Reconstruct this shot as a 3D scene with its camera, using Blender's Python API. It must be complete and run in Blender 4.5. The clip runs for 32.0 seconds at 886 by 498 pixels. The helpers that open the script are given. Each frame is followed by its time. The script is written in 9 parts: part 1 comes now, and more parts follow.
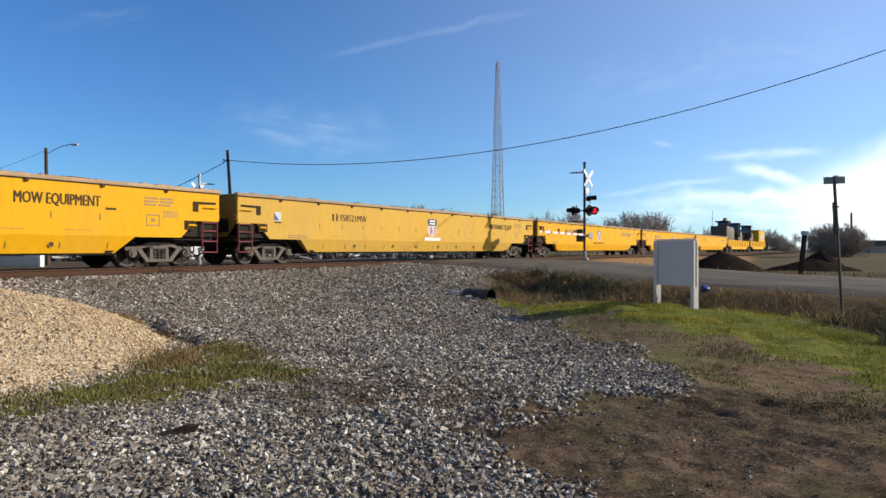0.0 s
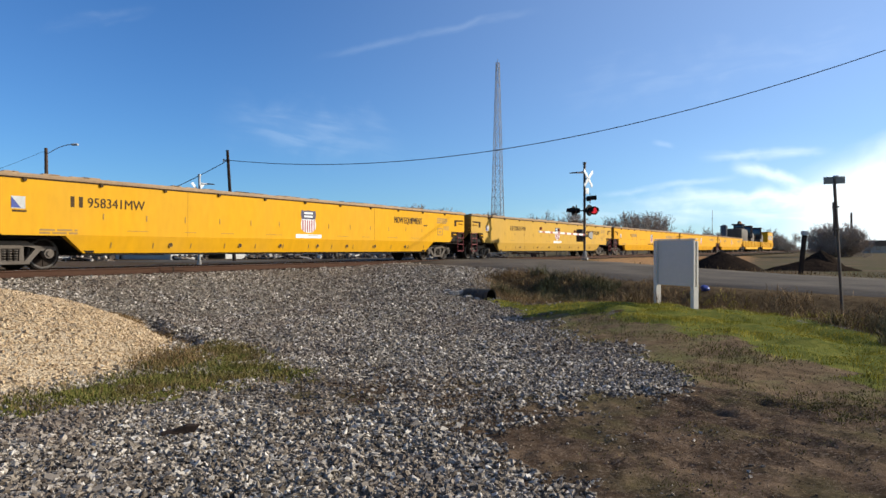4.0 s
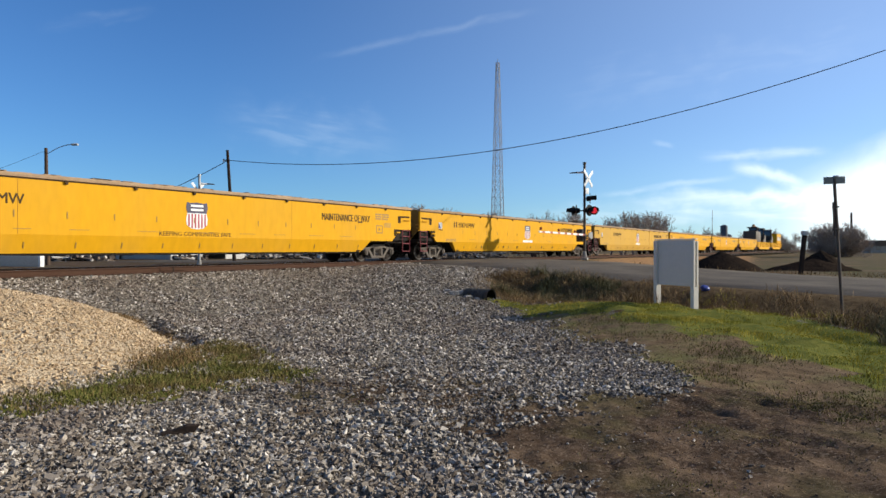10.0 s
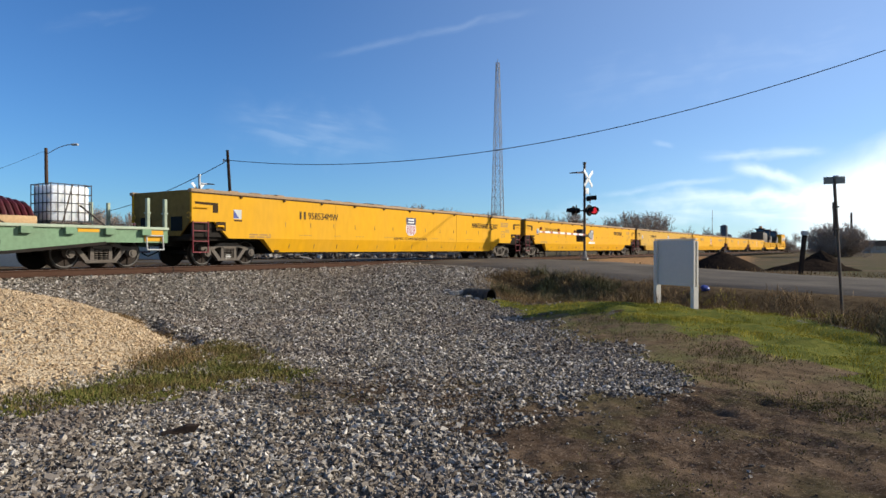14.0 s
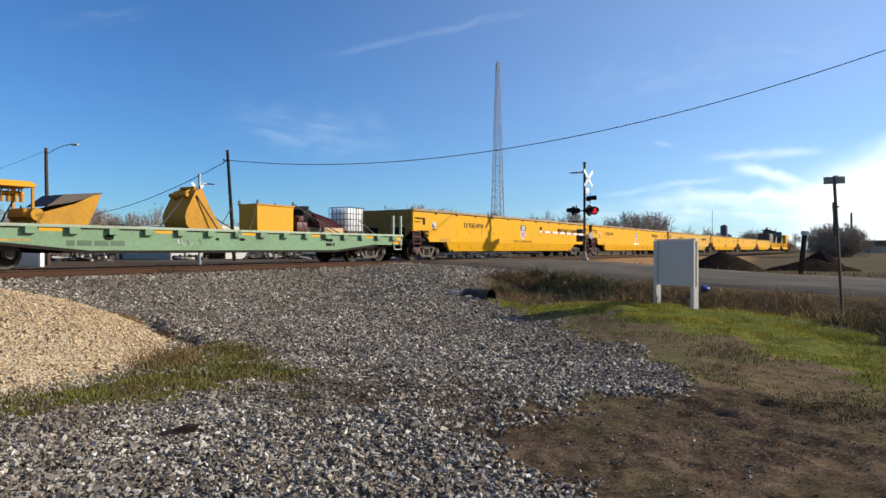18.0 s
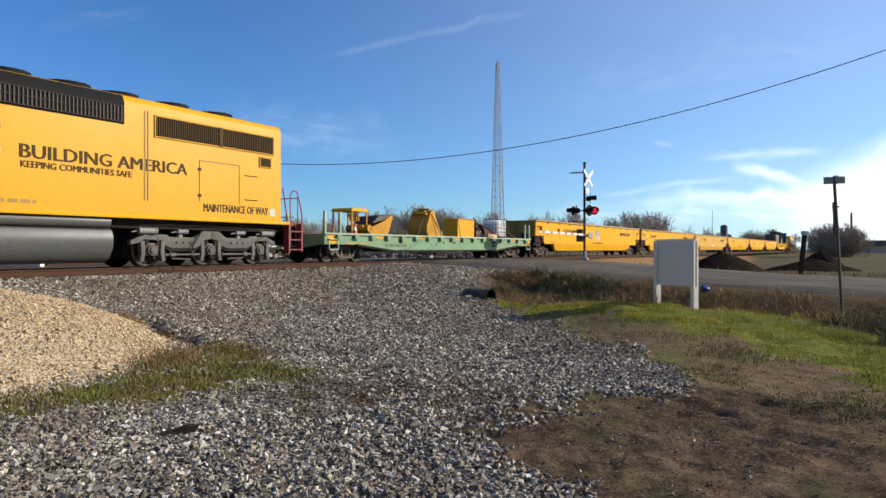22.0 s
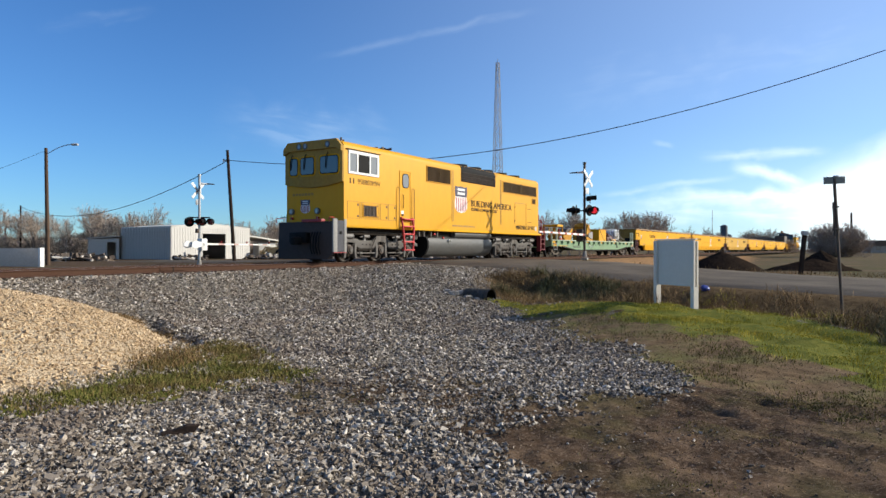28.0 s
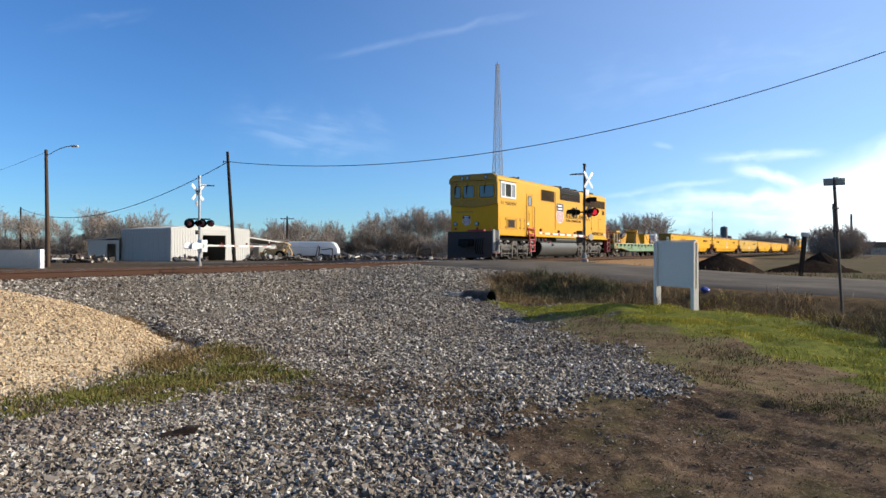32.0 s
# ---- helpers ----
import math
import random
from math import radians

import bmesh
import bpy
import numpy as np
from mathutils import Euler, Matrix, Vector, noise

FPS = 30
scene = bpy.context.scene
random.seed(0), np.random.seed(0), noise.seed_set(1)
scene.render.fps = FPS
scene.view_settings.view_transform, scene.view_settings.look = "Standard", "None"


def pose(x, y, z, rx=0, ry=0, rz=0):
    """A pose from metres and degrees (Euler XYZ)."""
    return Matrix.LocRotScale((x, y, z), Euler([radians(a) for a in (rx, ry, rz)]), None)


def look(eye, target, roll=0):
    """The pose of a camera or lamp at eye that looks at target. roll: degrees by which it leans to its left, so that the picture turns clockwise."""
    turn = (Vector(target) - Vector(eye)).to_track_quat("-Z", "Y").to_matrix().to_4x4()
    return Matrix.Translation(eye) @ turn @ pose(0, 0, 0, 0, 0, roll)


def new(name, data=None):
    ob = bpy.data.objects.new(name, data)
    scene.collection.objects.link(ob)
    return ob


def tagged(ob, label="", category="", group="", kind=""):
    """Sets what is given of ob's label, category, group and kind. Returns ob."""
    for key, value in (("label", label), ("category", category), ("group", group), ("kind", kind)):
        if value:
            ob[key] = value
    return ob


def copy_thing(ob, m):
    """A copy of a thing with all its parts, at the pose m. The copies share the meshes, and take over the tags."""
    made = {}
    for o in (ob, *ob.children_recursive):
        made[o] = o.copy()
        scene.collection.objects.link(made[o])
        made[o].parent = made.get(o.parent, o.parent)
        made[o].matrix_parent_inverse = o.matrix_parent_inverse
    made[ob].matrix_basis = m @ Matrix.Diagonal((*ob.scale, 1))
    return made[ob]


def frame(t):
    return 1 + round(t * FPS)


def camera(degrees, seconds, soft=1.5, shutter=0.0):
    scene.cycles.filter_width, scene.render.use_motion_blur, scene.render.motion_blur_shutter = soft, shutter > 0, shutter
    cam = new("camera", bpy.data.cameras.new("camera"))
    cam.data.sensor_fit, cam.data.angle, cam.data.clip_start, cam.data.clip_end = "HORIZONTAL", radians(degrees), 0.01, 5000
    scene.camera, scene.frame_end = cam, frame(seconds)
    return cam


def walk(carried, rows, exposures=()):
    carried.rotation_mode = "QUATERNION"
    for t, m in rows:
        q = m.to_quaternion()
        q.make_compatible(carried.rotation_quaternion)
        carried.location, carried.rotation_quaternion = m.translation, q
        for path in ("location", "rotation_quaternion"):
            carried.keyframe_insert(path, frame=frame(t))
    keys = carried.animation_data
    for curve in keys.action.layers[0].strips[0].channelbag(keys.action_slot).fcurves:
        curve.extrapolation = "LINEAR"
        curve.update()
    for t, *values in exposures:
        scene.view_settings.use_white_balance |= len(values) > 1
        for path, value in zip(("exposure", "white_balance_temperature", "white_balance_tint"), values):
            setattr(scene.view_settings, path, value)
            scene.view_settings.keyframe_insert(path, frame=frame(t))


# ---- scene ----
# Metres. The railhead is z = 0; the camera stands at x = y = 0 and looks along +y.
cam = camera(67.2, 32.0)
EYE = 0.54
TILT = 90.0
walk(cam, [(0, pose(0, 0, EYE, TILT, 0, 0)), (31.8, pose(0, 0, EYE, TILT, 0, 0)), (31.9, pose(0, 0, EYE, TILT, 0, 0)), (32.0, pose(0, 0, EYE, TILT + 0.13, 0, 0))],
     exposures=[(0, 0.45), (3, 0.43), (6, 0.38), (13, 0.36), (17, 0.40), (20, 0.44), (25, 0.48), (29, 0.53), (32, 0.57)])

# The track runs along ALONG at the distance MID from the camera; ACROSS points away from the camera.
TURN = radians(32.02)
ALONG = Vector((math.sin(TURN), math.cos(TURN), 0))
ACROSS = Vector((-math.cos(TURN), math.sin(TURN), 0))
MID = 18.75
HEAD = 90 - 32.02


def on_track(u, lat=MID, z=0.0):
    return ALONG * u + ACROSS * lat + Vector((0, 0, z))


# ---- light ----
SUN_AZ = 81.0    # degrees from +y towards +x
SUN_EL = 23.0
to_sun = Vector((math.sin(radians(SUN_AZ)) * math.cos(radians(SUN_EL)), math.cos(radians(SUN_AZ)) * math.cos(radians(SUN_EL)), math.sin(radians(SUN_EL))))
sun = new("sun", bpy.data.lights.new("sun", "SUN"))
sun.data.energy, sun.data.angle, sun.data.color = 5.0, radians(0.55), (1.0, 0.935, 0.81)
sun.matrix_world = look((0, 0, 60), Vector((0, 0, 60)) - to_sun)

world = bpy.data.worlds.new("sky")
scene.world = world
world.use_nodes = True
wn, wl = world.node_tree.nodes, world.node_tree.links
wn.clear()
w_out, w_bg, w_sky = wn.new("ShaderNodeOutputWorld"), wn.new("ShaderNodeBackground"), wn.new("ShaderNodeTexSky")
w_sky.sky_type, w_sky.sun_disc = "NISHITA", False
w_sky.sun_elevation, w_sky.sun_rotation = radians(SUN_EL), radians(SUN_AZ)
w_sky.air_density, w_sky.dust_density, w_sky.ozone_density = 1.0, 0.0, 3.0
w_bg.inputs["Strength"].default_value = 0.0777
# thin high cloud: one streak, faint wisps, and a bright veil low towards the sun
def w_math(op, a, b=None, c=None):
    m = wn.new("ShaderNodeMath")
    m.operation = op
    for k, v in enumerate((a, b, c)):
        if v is None:
            continue
        if isinstance(v, (int, float)):
            m.inputs[k].default_value = v
        else:
            wl.new(v, m.inputs[k])
    return m.outputs[0]


def w_range(v, lo, hi):
    m = wn.new("ShaderNodeMapRange")
    m.interpolation_type = "SMOOTHSTEP"
    m.inputs["From Min"].default_value, m.inputs["From Max"].default_value = lo, hi
    wl.new(v, m.inputs["Value"])
    return m.outputs[0]


w_sep = wn.new("ShaderNodeSeparateXYZ")
wl.new(wn.new("ShaderNodeTexCoord").outputs["Generated"], w_sep.inputs[0])
w_ahead = w_math("MAXIMUM", w_sep.outputs[1], 0.05)
w_side, w_up = w_math("DIVIDE", w_sep.outputs[0], w_ahead), w_math("DIVIDE", w_sep.outputs[2], w_ahead)


def w_noise(sx, sy, tilt, scale, detail, shift):
    cv, mp, t = wn.new("ShaderNodeCombineXYZ"), wn.new("ShaderNodeMapping"), wn.new("ShaderNodeTexNoise")
    wl.new(w_side, cv.inputs[0])
    wl.new(w_up, cv.inputs[1])
    mp.vector_type = "TEXTURE"
    mp.inputs["Location"].default_value = (shift, 0, 0)
    mp.inputs["Rotation"].default_value = (0, 0, tilt)
    mp.inputs["Scale"].default_value = (1 / sx, 1 / sy, 1)
    wl.new(cv.outputs[0], mp.inputs["Vector"])
    wl.new(mp.outputs[0], t.inputs["Vector"])
    t.inputs["Scale"].default_value, t.inputs["Detail"].default_value, t.inputs["Distortion"].default_value = scale, detail, 0.4
    return t.outputs["Fac"]


def w_dash(x0, y0, x1, y1, half, amount, fibre=0.5, fade=0.35):
    """A soft streak of cirrus from one bearing and height to another, frayed along its length."""
    length = math.hypot(x1 - x0, y1 - y0)
    ux, uy = (x1 - x0) / length, (y1 - y0) / length
    dx, dy = w_math("SUBTRACT", w_side, x0), w_math("SUBTRACT", w_up, y0)
    far = w_math("ADD", w_math("MULTIPLY", dx, ux), w_math("MULTIPLY", dy, uy))
    off = w_math("ADD", w_math("MULTIPLY", dx, -uy), w_math("MULTIPLY", dy, ux))
    wave = w_math("MULTIPLY_ADD", w_noise(3, 3, 0, 5.0, 4, x0 + y0), half * 2.4, -half * 1.2)
    near = w_range(w_math("ABSOLUTE", w_math("ADD", off, wave)), half, 0.0)
    ends = w_math("MULTIPLY", w_range(far, 0.0, length * fade), w_range(far, length, length * (1 - fade)))
    frayed = w_math("MULTIPLY_ADD", w_range(w_noise(5, 26, math.atan2(uy, ux), 2.4, 6, x0), 0.35, 0.68), fibre, 1 - fibre)
    return w_math("MULTIPLY", w_math("MULTIPLY", near, ends), w_math("MULTIPLY", frayed, amount))


w_all = w_math("MULTIPLY", w_range(w_side, -0.45, 0.9), 0.20)
for dash in ((-0.21, 0.281, 0.16, 0.363, 0.009, 0.065, 0.6, 0.22),       # the long thin streak overhead
             (-0.36, 0.205, -0.04, 0.150, 0.055, 0.10, 0.75, 0.4),      # a faint ragged patch
             (-0.62, 0.33, -0.42, 0.36, 0.014, 0.05, 0.8, 0.4),
             (0.10, 0.22, 0.72, 0.33, 0.05, 0.045, 0.8, 0.35),
             (0.310, 0.162, 0.350, 0.152, 0.006, 0.16, 0.4, 0.4),
             (0.370, 0.137, 0.60, 0.147, 0.011, 0.30, 0.6, 0.35),
             (0.425, 0.130, 0.56, 0.088, 0.016, 0.48, 0.5, 0.25),
             (0.20, 0.075, 0.46, 0.112, 0.007, 0.22, 0.6, 0.35),
             (0.22, 0.068, 0.95, 0.092, 0.020, 0.55, 0.5, 0.3),
             (0.08, 0.05, 0.9, 0.062, 0.022, 0.32, 0.7, 0.3)):
    w_all = w_math("ADD", w_all, w_dash(*dash))
# the bright veil low towards the sun, with a slanting upper edge
w_edge = w_math("SUBTRACT", w_up, w_math("ADD", w_math("MULTIPLY_ADD", w_side, 0.50, -0.178), w_math("MULTIPLY_ADD", w_noise(2, 4, 0.3, 4.0, 5, 0.6), 0.08, -0.04)))
w_veil = w_math("MULTIPLY", w_range(w_edge, 0.04, -0.045), w_range(w_side, 0.46, 0.64))
w_glare = w_math("MULTIPLY", w_range(w_side, 0.20, 0.85), w_range(w_up, 0.19, 0.02))
w_all = w_math("MINIMUM", w_math("ADD", w_all, w_math("MULTIPLY_ADD", w_veil, 0.75, w_math("MULTIPLY", w_glare, 0.34))), 0.95)
w_mix, w_tint = wn.new("ShaderNodeMixRGB"), wn.new("ShaderNodeMixRGB")
w_tint.blend_type, w_tint.inputs[0].default_value, w_tint.inputs[2].default_value = "MULTIPLY", 1.0, (0.565, 0.95, 1.41, 1)
w_mix.inputs[2].default_value = (11.6, 12.8, 13.3, 1)
wl.new(w_sky.outputs[0], w_tint.inputs[1])
wl.new(w_tint.outputs[0], w_mix.inputs[1])
wl.new(w_all, w_mix.inputs[0])
wl.new(w_mix.outputs[0], w_bg.inputs["Color"])
wl.new(w_bg.outputs[0], w_out.inputs["Surface"])


# ---- materials ----
def shader(name):
    m = bpy.data.materials.new(name)
    m.use_nodes = True
    n, l = m.node_tree.nodes, m.node_tree.links
    return m, n, l, n["Principled BSDF"]


def noise_node(n, l, vec, scale, detail=4.0, rough=0.55):
    t = n.new("ShaderNodeTexNoise")
    t.inputs["Scale"].default_value, t.inputs["Detail"].default_value, t.inputs["Roughness"].default_value = scale, detail, rough
    l.new(vec, t.inputs["Vector"])
    return t.outputs["Fac"]


def ramp(n, l, fac, stops):
    r = n.new("ShaderNodeValToRGB")
    e = r.color_ramp.elements
    while len(e) < len(stops):
        e.new(0.5)
    for k, (p, c) in zip(e, stops):
        k.position, k.color = p, (*c, 1)
    l.new(fac, r.inputs[0])
    return r.outputs[0]


def blend(n, l, fac, a, b, mode="MIX"):
    m = n.new("ShaderNodeMixRGB")
    m.blend_type = mode
    for value, k in ((fac, 0), (a, 1), (b, 2)):
        if isinstance(value, (int, float)):
            m.inputs[k].default_value = value if k == 0 else (value, value, value, 1)
        elif isinstance(value, tuple):
            m.inputs[k].default_value = (*value, 1)
        else:
            l.new(value, m.inputs[k])
    return m.outputs[0]


def bump(n, l, bsdf, height, strength, distance):
    b = n.new("ShaderNodeBump")
    b.inputs["Strength"].default_value, b.inputs["Distance"].default_value = strength, distance
    l.new(height, b.inputs["Height"])
    l.new(b.outputs[0], bsdf.inputs["Normal"])


def surface(name, base, rough=0.6, metal=0.0, dirt=(0.12, 0.09, 0.06), amount=0.25, large=0.7, fine=14.0, relief=0.15, depth=0.01, spread=0.12, streak=1.0, gloss=0.4):
    """A painted or raw surface: base colour, patches of dirt, fine grain and a little relief."""
    m, n, l, b = shader(name)
    tc = n.new("ShaderNodeTexCoord")
    mp = n.new("ShaderNodeMapping")
    mp.inputs["Scale"].default_value = (1, 1, 1 / streak)
    l.new(tc.outputs["Object"], mp.inputs["Vector"])
    big, small = noise_node(n, l, mp.outputs[0], large, 5.0), noise_node(n, l, mp.outputs[0], fine, 4.0)
    base, dirt = tuple(c * 0.78 for c in base), tuple(c * 0.78 for c in dirt)
    lo, hi = tuple(max(0, c * (1 - spread)) for c in base), tuple(min(1, c * (1 + spread)) for c in base)
    col = ramp(n, l, small, [(0.3, lo), (0.7, hi)])
    mask = ramp(n, l, big, [(0.45, (0, 0, 0)), (0.85, (amount, amount, amount))])
    col = blend(n, l, mask, col, dirt)
    l.new(col, b.inputs["Base Color"])
    rr = n.new("ShaderNodeMapRange")
    rr.inputs["To Min"].default_value, rr.inputs["To Max"].default_value = max(0.02, rough - 0.1), min(1, rough + 0.14)
    l.new(big, rr.inputs["Value"])
    l.new(rr.outputs[0], b.inputs["Roughness"])
    b.inputs["Metallic"].default_value = metal
    b.inputs["Specular IOR Level"].default_value = gloss
    if relief:
        bump(n, l, b, small, relief, depth)
    return m


def glow(name, color, strength, base=(0.2, 0.02, 0.02)):
    m, n, l, b = shader(name)
    b.inputs["Base Color"].default_value = (*base, 1)
    b.inputs["Emission Color"].default_value = (*color, 1)
    b.inputs["Emission Strength"].default_value = strength
    return m


def glass(name, tint):
    m, n, l, b = shader(name)
    b.inputs["Base Color"].default_value = (*tint, 1)
    b.inputs["Roughness"].default_value = 0.06
    b.inputs["Metallic"].default_value = 0.0
    b.inputs["Specular IOR Level"].default_value = 0.8
    return m


YELLOW = surface("yellow_paint", (0.69, 0.338, 0.008), 0.45, gloss=0.16, amount=0.10, dirt=(0.42, 0.24, 0.05), large=0.5, fine=5, relief=0.05, spread=0.04, streak=2.5)
YELLOW_WORN = surface("weathered_yellow_paint", (0.73, 0.364, 0.009), 0.6, gloss=0.08, amount=0.28, dirt=(0.45, 0.28, 0.10), large=0.45, fine=6, relief=0.08, spread=0.06, streak=3.0)
YELLOW_RIM = surface("faded_yellow_rim", (0.55, 0.31, 0.06), 0.7, gloss=0.1, amount=0.5, dirt=(0.20, 0.13, 0.08), large=1.5, fine=9)
RIM_TAN = surface("scraped_taupe_rim_steel", (0.42, 0.285, 0.17), 0.7, gloss=0.1, amount=0.5, dirt=(0.20, 0.13, 0.09), large=1.5, fine=9)
YELLOW_DULL = surface("chalky_faded_yellow_paint", (0.60, 0.35, 0.055), 0.7, gloss=0.1, amount=0.4, dirt=(0.42, 0.29, 0.13), large=0.45, fine=6, relief=0.08, spread=0.06, streak=3.0)
YELLOW_STEEL = surface("worn_yellow_steel", (0.56, 0.275, 0.035), 0.65, gloss=0.08, amount=0.6, dirt=(0.25, 0.14, 0.05), large=1.6, fine=10)
GREEN = surface("pale_green_paint", (0.20, 0.315, 0.185), 0.7, gloss=0.15, amount=0.35, dirt=(0.15, 0.13, 0.09), large=0.9, fine=8)
GREEN_PALE = surface("dusty_green_deck_edge", (0.36, 0.42, 0.30), 0.7, amount=0.5, dirt=(0.25, 0.21, 0.15), large=1.5, fine=9)
UNDER = surface("sooty_underframe_steel", (0.018, 0.014, 0.011), 0.75, gloss=0.12, amount=0.5, dirt=(0.06, 0.04, 0.025), large=2, fine=12)
TRUCK = surface("dusty_grey_cast_steel", (0.15, 0.127, 0.107), 0.8, gloss=0.1, amount=0.6, dirt=(0.09, 0.065, 0.045), large=3, fine=16)
TRUCK_PALE = surface("silver_painted_cast_steel", (0.145, 0.134, 0.124), 0.75, gloss=0.12, amount=0.7, dirt=(0.09, 0.07, 0.055), large=3, fine=16)
WHEEL = surface("wheel_steel", (0.028, 0.02, 0.015), 0.7, 0.0, gloss=0.15, amount=0.5, dirt=(0.06, 0.034, 0.02), large=4, fine=16)
MAROON = surface("maroon_grab_iron_paint", (0.20, 0.018, 0.026), 0.55, amount=0.3)
MAROON_RAIL = surface("dull_red_railing_paint", (0.30, 0.03, 0.035), 0.55, amount=0.3)
RED = surface("red_ladder_paint", (0.55, 0.018, 0.022), 0.5, amount=0.2)
GREY_TANK = surface("grey_painted_tank", (0.10, 0.099, 0.095), 0.36, gloss=0.2, amount=0.25, large=1, fine=7, relief=0.05)
GREY_DARK = surface("dark_grey_pilot_paint", (0.068, 0.054, 0.051), 0.7, gloss=0.1, amount=0.3, large=1)
GREY_STEP = surface("grey_step_paint", (0.30, 0.29, 0.275), 0.7, gloss=0.1, amount=0.3)
GREY_CYL = surface("grey_brake_cylinder_paint", (0.24, 0.23, 0.22), 0.5, gloss=0.2, amount=0.4)
GREY_INSET = surface("dull_blue_grey_paint", (0.09, 0.09, 0.10), 0.7, gloss=0.1, amount=0.3)
GREY_LIGHT = surface("light_grey_paint", (0.50, 0.50, 0.48), 0.55, amount=0.25)
BLACK = surface("black_paint", (0.009, 0.009, 0.009), 0.7, gloss=0.12, amount=0.2, dirt=(0.03, 0.027, 0.024))
LETTER = surface("faded_black_lettering", (0.075, 0.045, 0.02), 0.7, gloss=0.1, amount=0.2, dirt=(0.3, 0.2, 0.05))
RECESS = surface("dark_brown_recess", (0.05, 0.03, 0.015), 0.8, gloss=0.05, amount=0.3)
LETTER_SOFT = surface("small_faded_lettering", (0.34, 0.19, 0.03), 0.6, amount=0.2)
WHITE = surface("white_paint", (0.78, 0.78, 0.76), 0.5, amount=0.2, dirt=(0.45, 0.42, 0.38))
NAVY = surface("navy_blue_paint", (0.035, 0.030, 0.075), 0.5, amount=0.1)
SHIELD_RED = surface("red_stripe_paint", (0.38, 0.045, 0.065), 0.5, amount=0.1)
RUST = surface("rusty_rail_steel", (0.085, 0.045, 0.03), 0.8, 0.1, gloss=0.08, amount=0.5, dirt=(0.09, 0.045, 0.03), large=2.5, fine=20)
RAILTOP = surface("polished_railhead", (0.45, 0.43, 0.41), 0.3, 0.95, amount=0.3, dirt=(0.2, 0.15, 0.12))
TIE = surface("creosoted_tie_wood", (0.085, 0.06, 0.045), 0.9, gloss=0.08, amount=0.5, dirt=(0.16, 0.13, 0.10), large=2, fine=22, relief=0.5)
POLE_WOOD = surface("weathered_pole_wood", (0.10, 0.065, 0.045), 0.9, gloss=0.05, amount=0.5, dirt=(0.18, 0.14, 0.11), large=1.4, fine=25, relief=0.4, streak=8)
POLE_DARK = surface("tarred_pole_wood", (0.04, 0.028, 0.022), 0.9, gloss=0.05, amount=0.4, dirt=(0.07, 0.05, 0.04), large=1.4, fine=25, relief=0.4, streak=8)
GALV = surface("galvanised_steel", (0.42, 0.43, 0.44), 0.45, 0.7, amount=0.25, large=2)
STEEL_DARK = surface("dark_weathered_steel", (0.075, 0.06, 0.05), 0.6, 0.4, amount=0.5, dirt=(0.15, 0.08, 0.05), large=3)
TOWER_GREY = surface("tower_galvanised_steel", (0.40, 0.40, 0.41), 0.6, 0.2, amount=0.2)
BOARD = surface("board_panel_paint", (0.80, 0.73, 0.63), 0.95, gloss=0.0, amount=0.12, relief=0.0, spread=0.03, large=1.2, dirt=(0.66, 0.60, 0.52))
SHED_WALL = surface("white_shed_sheet", (0.68, 0.65, 0.60), 0.7, gloss=0.1, amount=0.2, large=0.6, dirt=(0.5, 0.46, 0.40))
# The white sheet again, darkened for walls that stand in shade
SHED_SHADE = surface("shaded_shed_sheet", (0.52, 0.475, 0.42), 0.8, gloss=0.0, amount=0.2, large=0.6, dirt=(0.45, 0.43, 0.40))
CABLE = surface("black_cable", (0.02, 0.02, 0.02), 0.6, amount=0.0, relief=0)
GLASS_DARK = glass("dark_window_glass", (0.02, 0.028, 0.035))
GLASS_GREY = glass("dusty_window_glass", (0.16, 0.17, 0.18))
LAMP_RED = glow("lit_red_lens", (1.0, 0.03, 0.05), 0.5)
# End-wall yellow darkened for the shade on the car ends, with some grime
YELLOW_SHADE = surface("shaded_yellow_end_wall", (0.26, 0.165, 0.048), 0.75, gloss=0.05, amount=0.6, dirt=(0.10, 0.075, 0.045), large=1.2, fine=7)
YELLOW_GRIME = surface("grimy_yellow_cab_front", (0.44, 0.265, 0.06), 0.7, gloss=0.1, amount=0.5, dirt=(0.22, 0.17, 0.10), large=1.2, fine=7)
LAMP_DIM = surface("unlit_red_lens", (0.28, 0.02, 0.02), 0.25, amount=0.0, relief=0)
TOTE = surface("white_tank_plastic", (1.0, 1.0, 1.0), 0.4, amount=0.15, dirt=(0.6, 0.58, 0.52), large=2)
tote_skin = TOTE.node_tree.nodes["Principled BSDF"]
tote_skin.inputs["Subsurface Weight"].default_value, tote_skin.inputs["Subsurface Scale"].default_value = 1.0, 0.5
tote_skin.inputs["Subsurface Radius"].default_value = (1.0, 0.95, 0.85)
DARK_RED = surface("dark_red_machine_paint", (0.085, 0.008, 0.008), 0.5, amount=0.5, dirt=(0.07, 0.05, 0.04), large=3)
GREEN_DARK = surface("faded_dark_green_paint", (0.09, 0.14, 0.085), 0.7, amount=0.3)
TIMBER = surface("pale_raw_timber", (0.55, 0.36, 0.19), 0.85, gloss=0.1, amount=0.5, dirt=(0.28, 0.17, 0.09), large=3, fine=14)
SANDSTONE = surface("pale_sandstone", (0.80, 0.58, 0.36), 0.9, gloss=0.1, amount=0.4, dirt=(0.4, 0.27, 0.16), large=5, fine=20, relief=0.4)
ORANGE = surface("orange_plastic", (0.75, 0.10, 0.015), 0.5, amount=0.1)
BLUE = surface("blue_bag_plastic", (0.025, 0.05, 0.26), 0.4, amount=0.1)
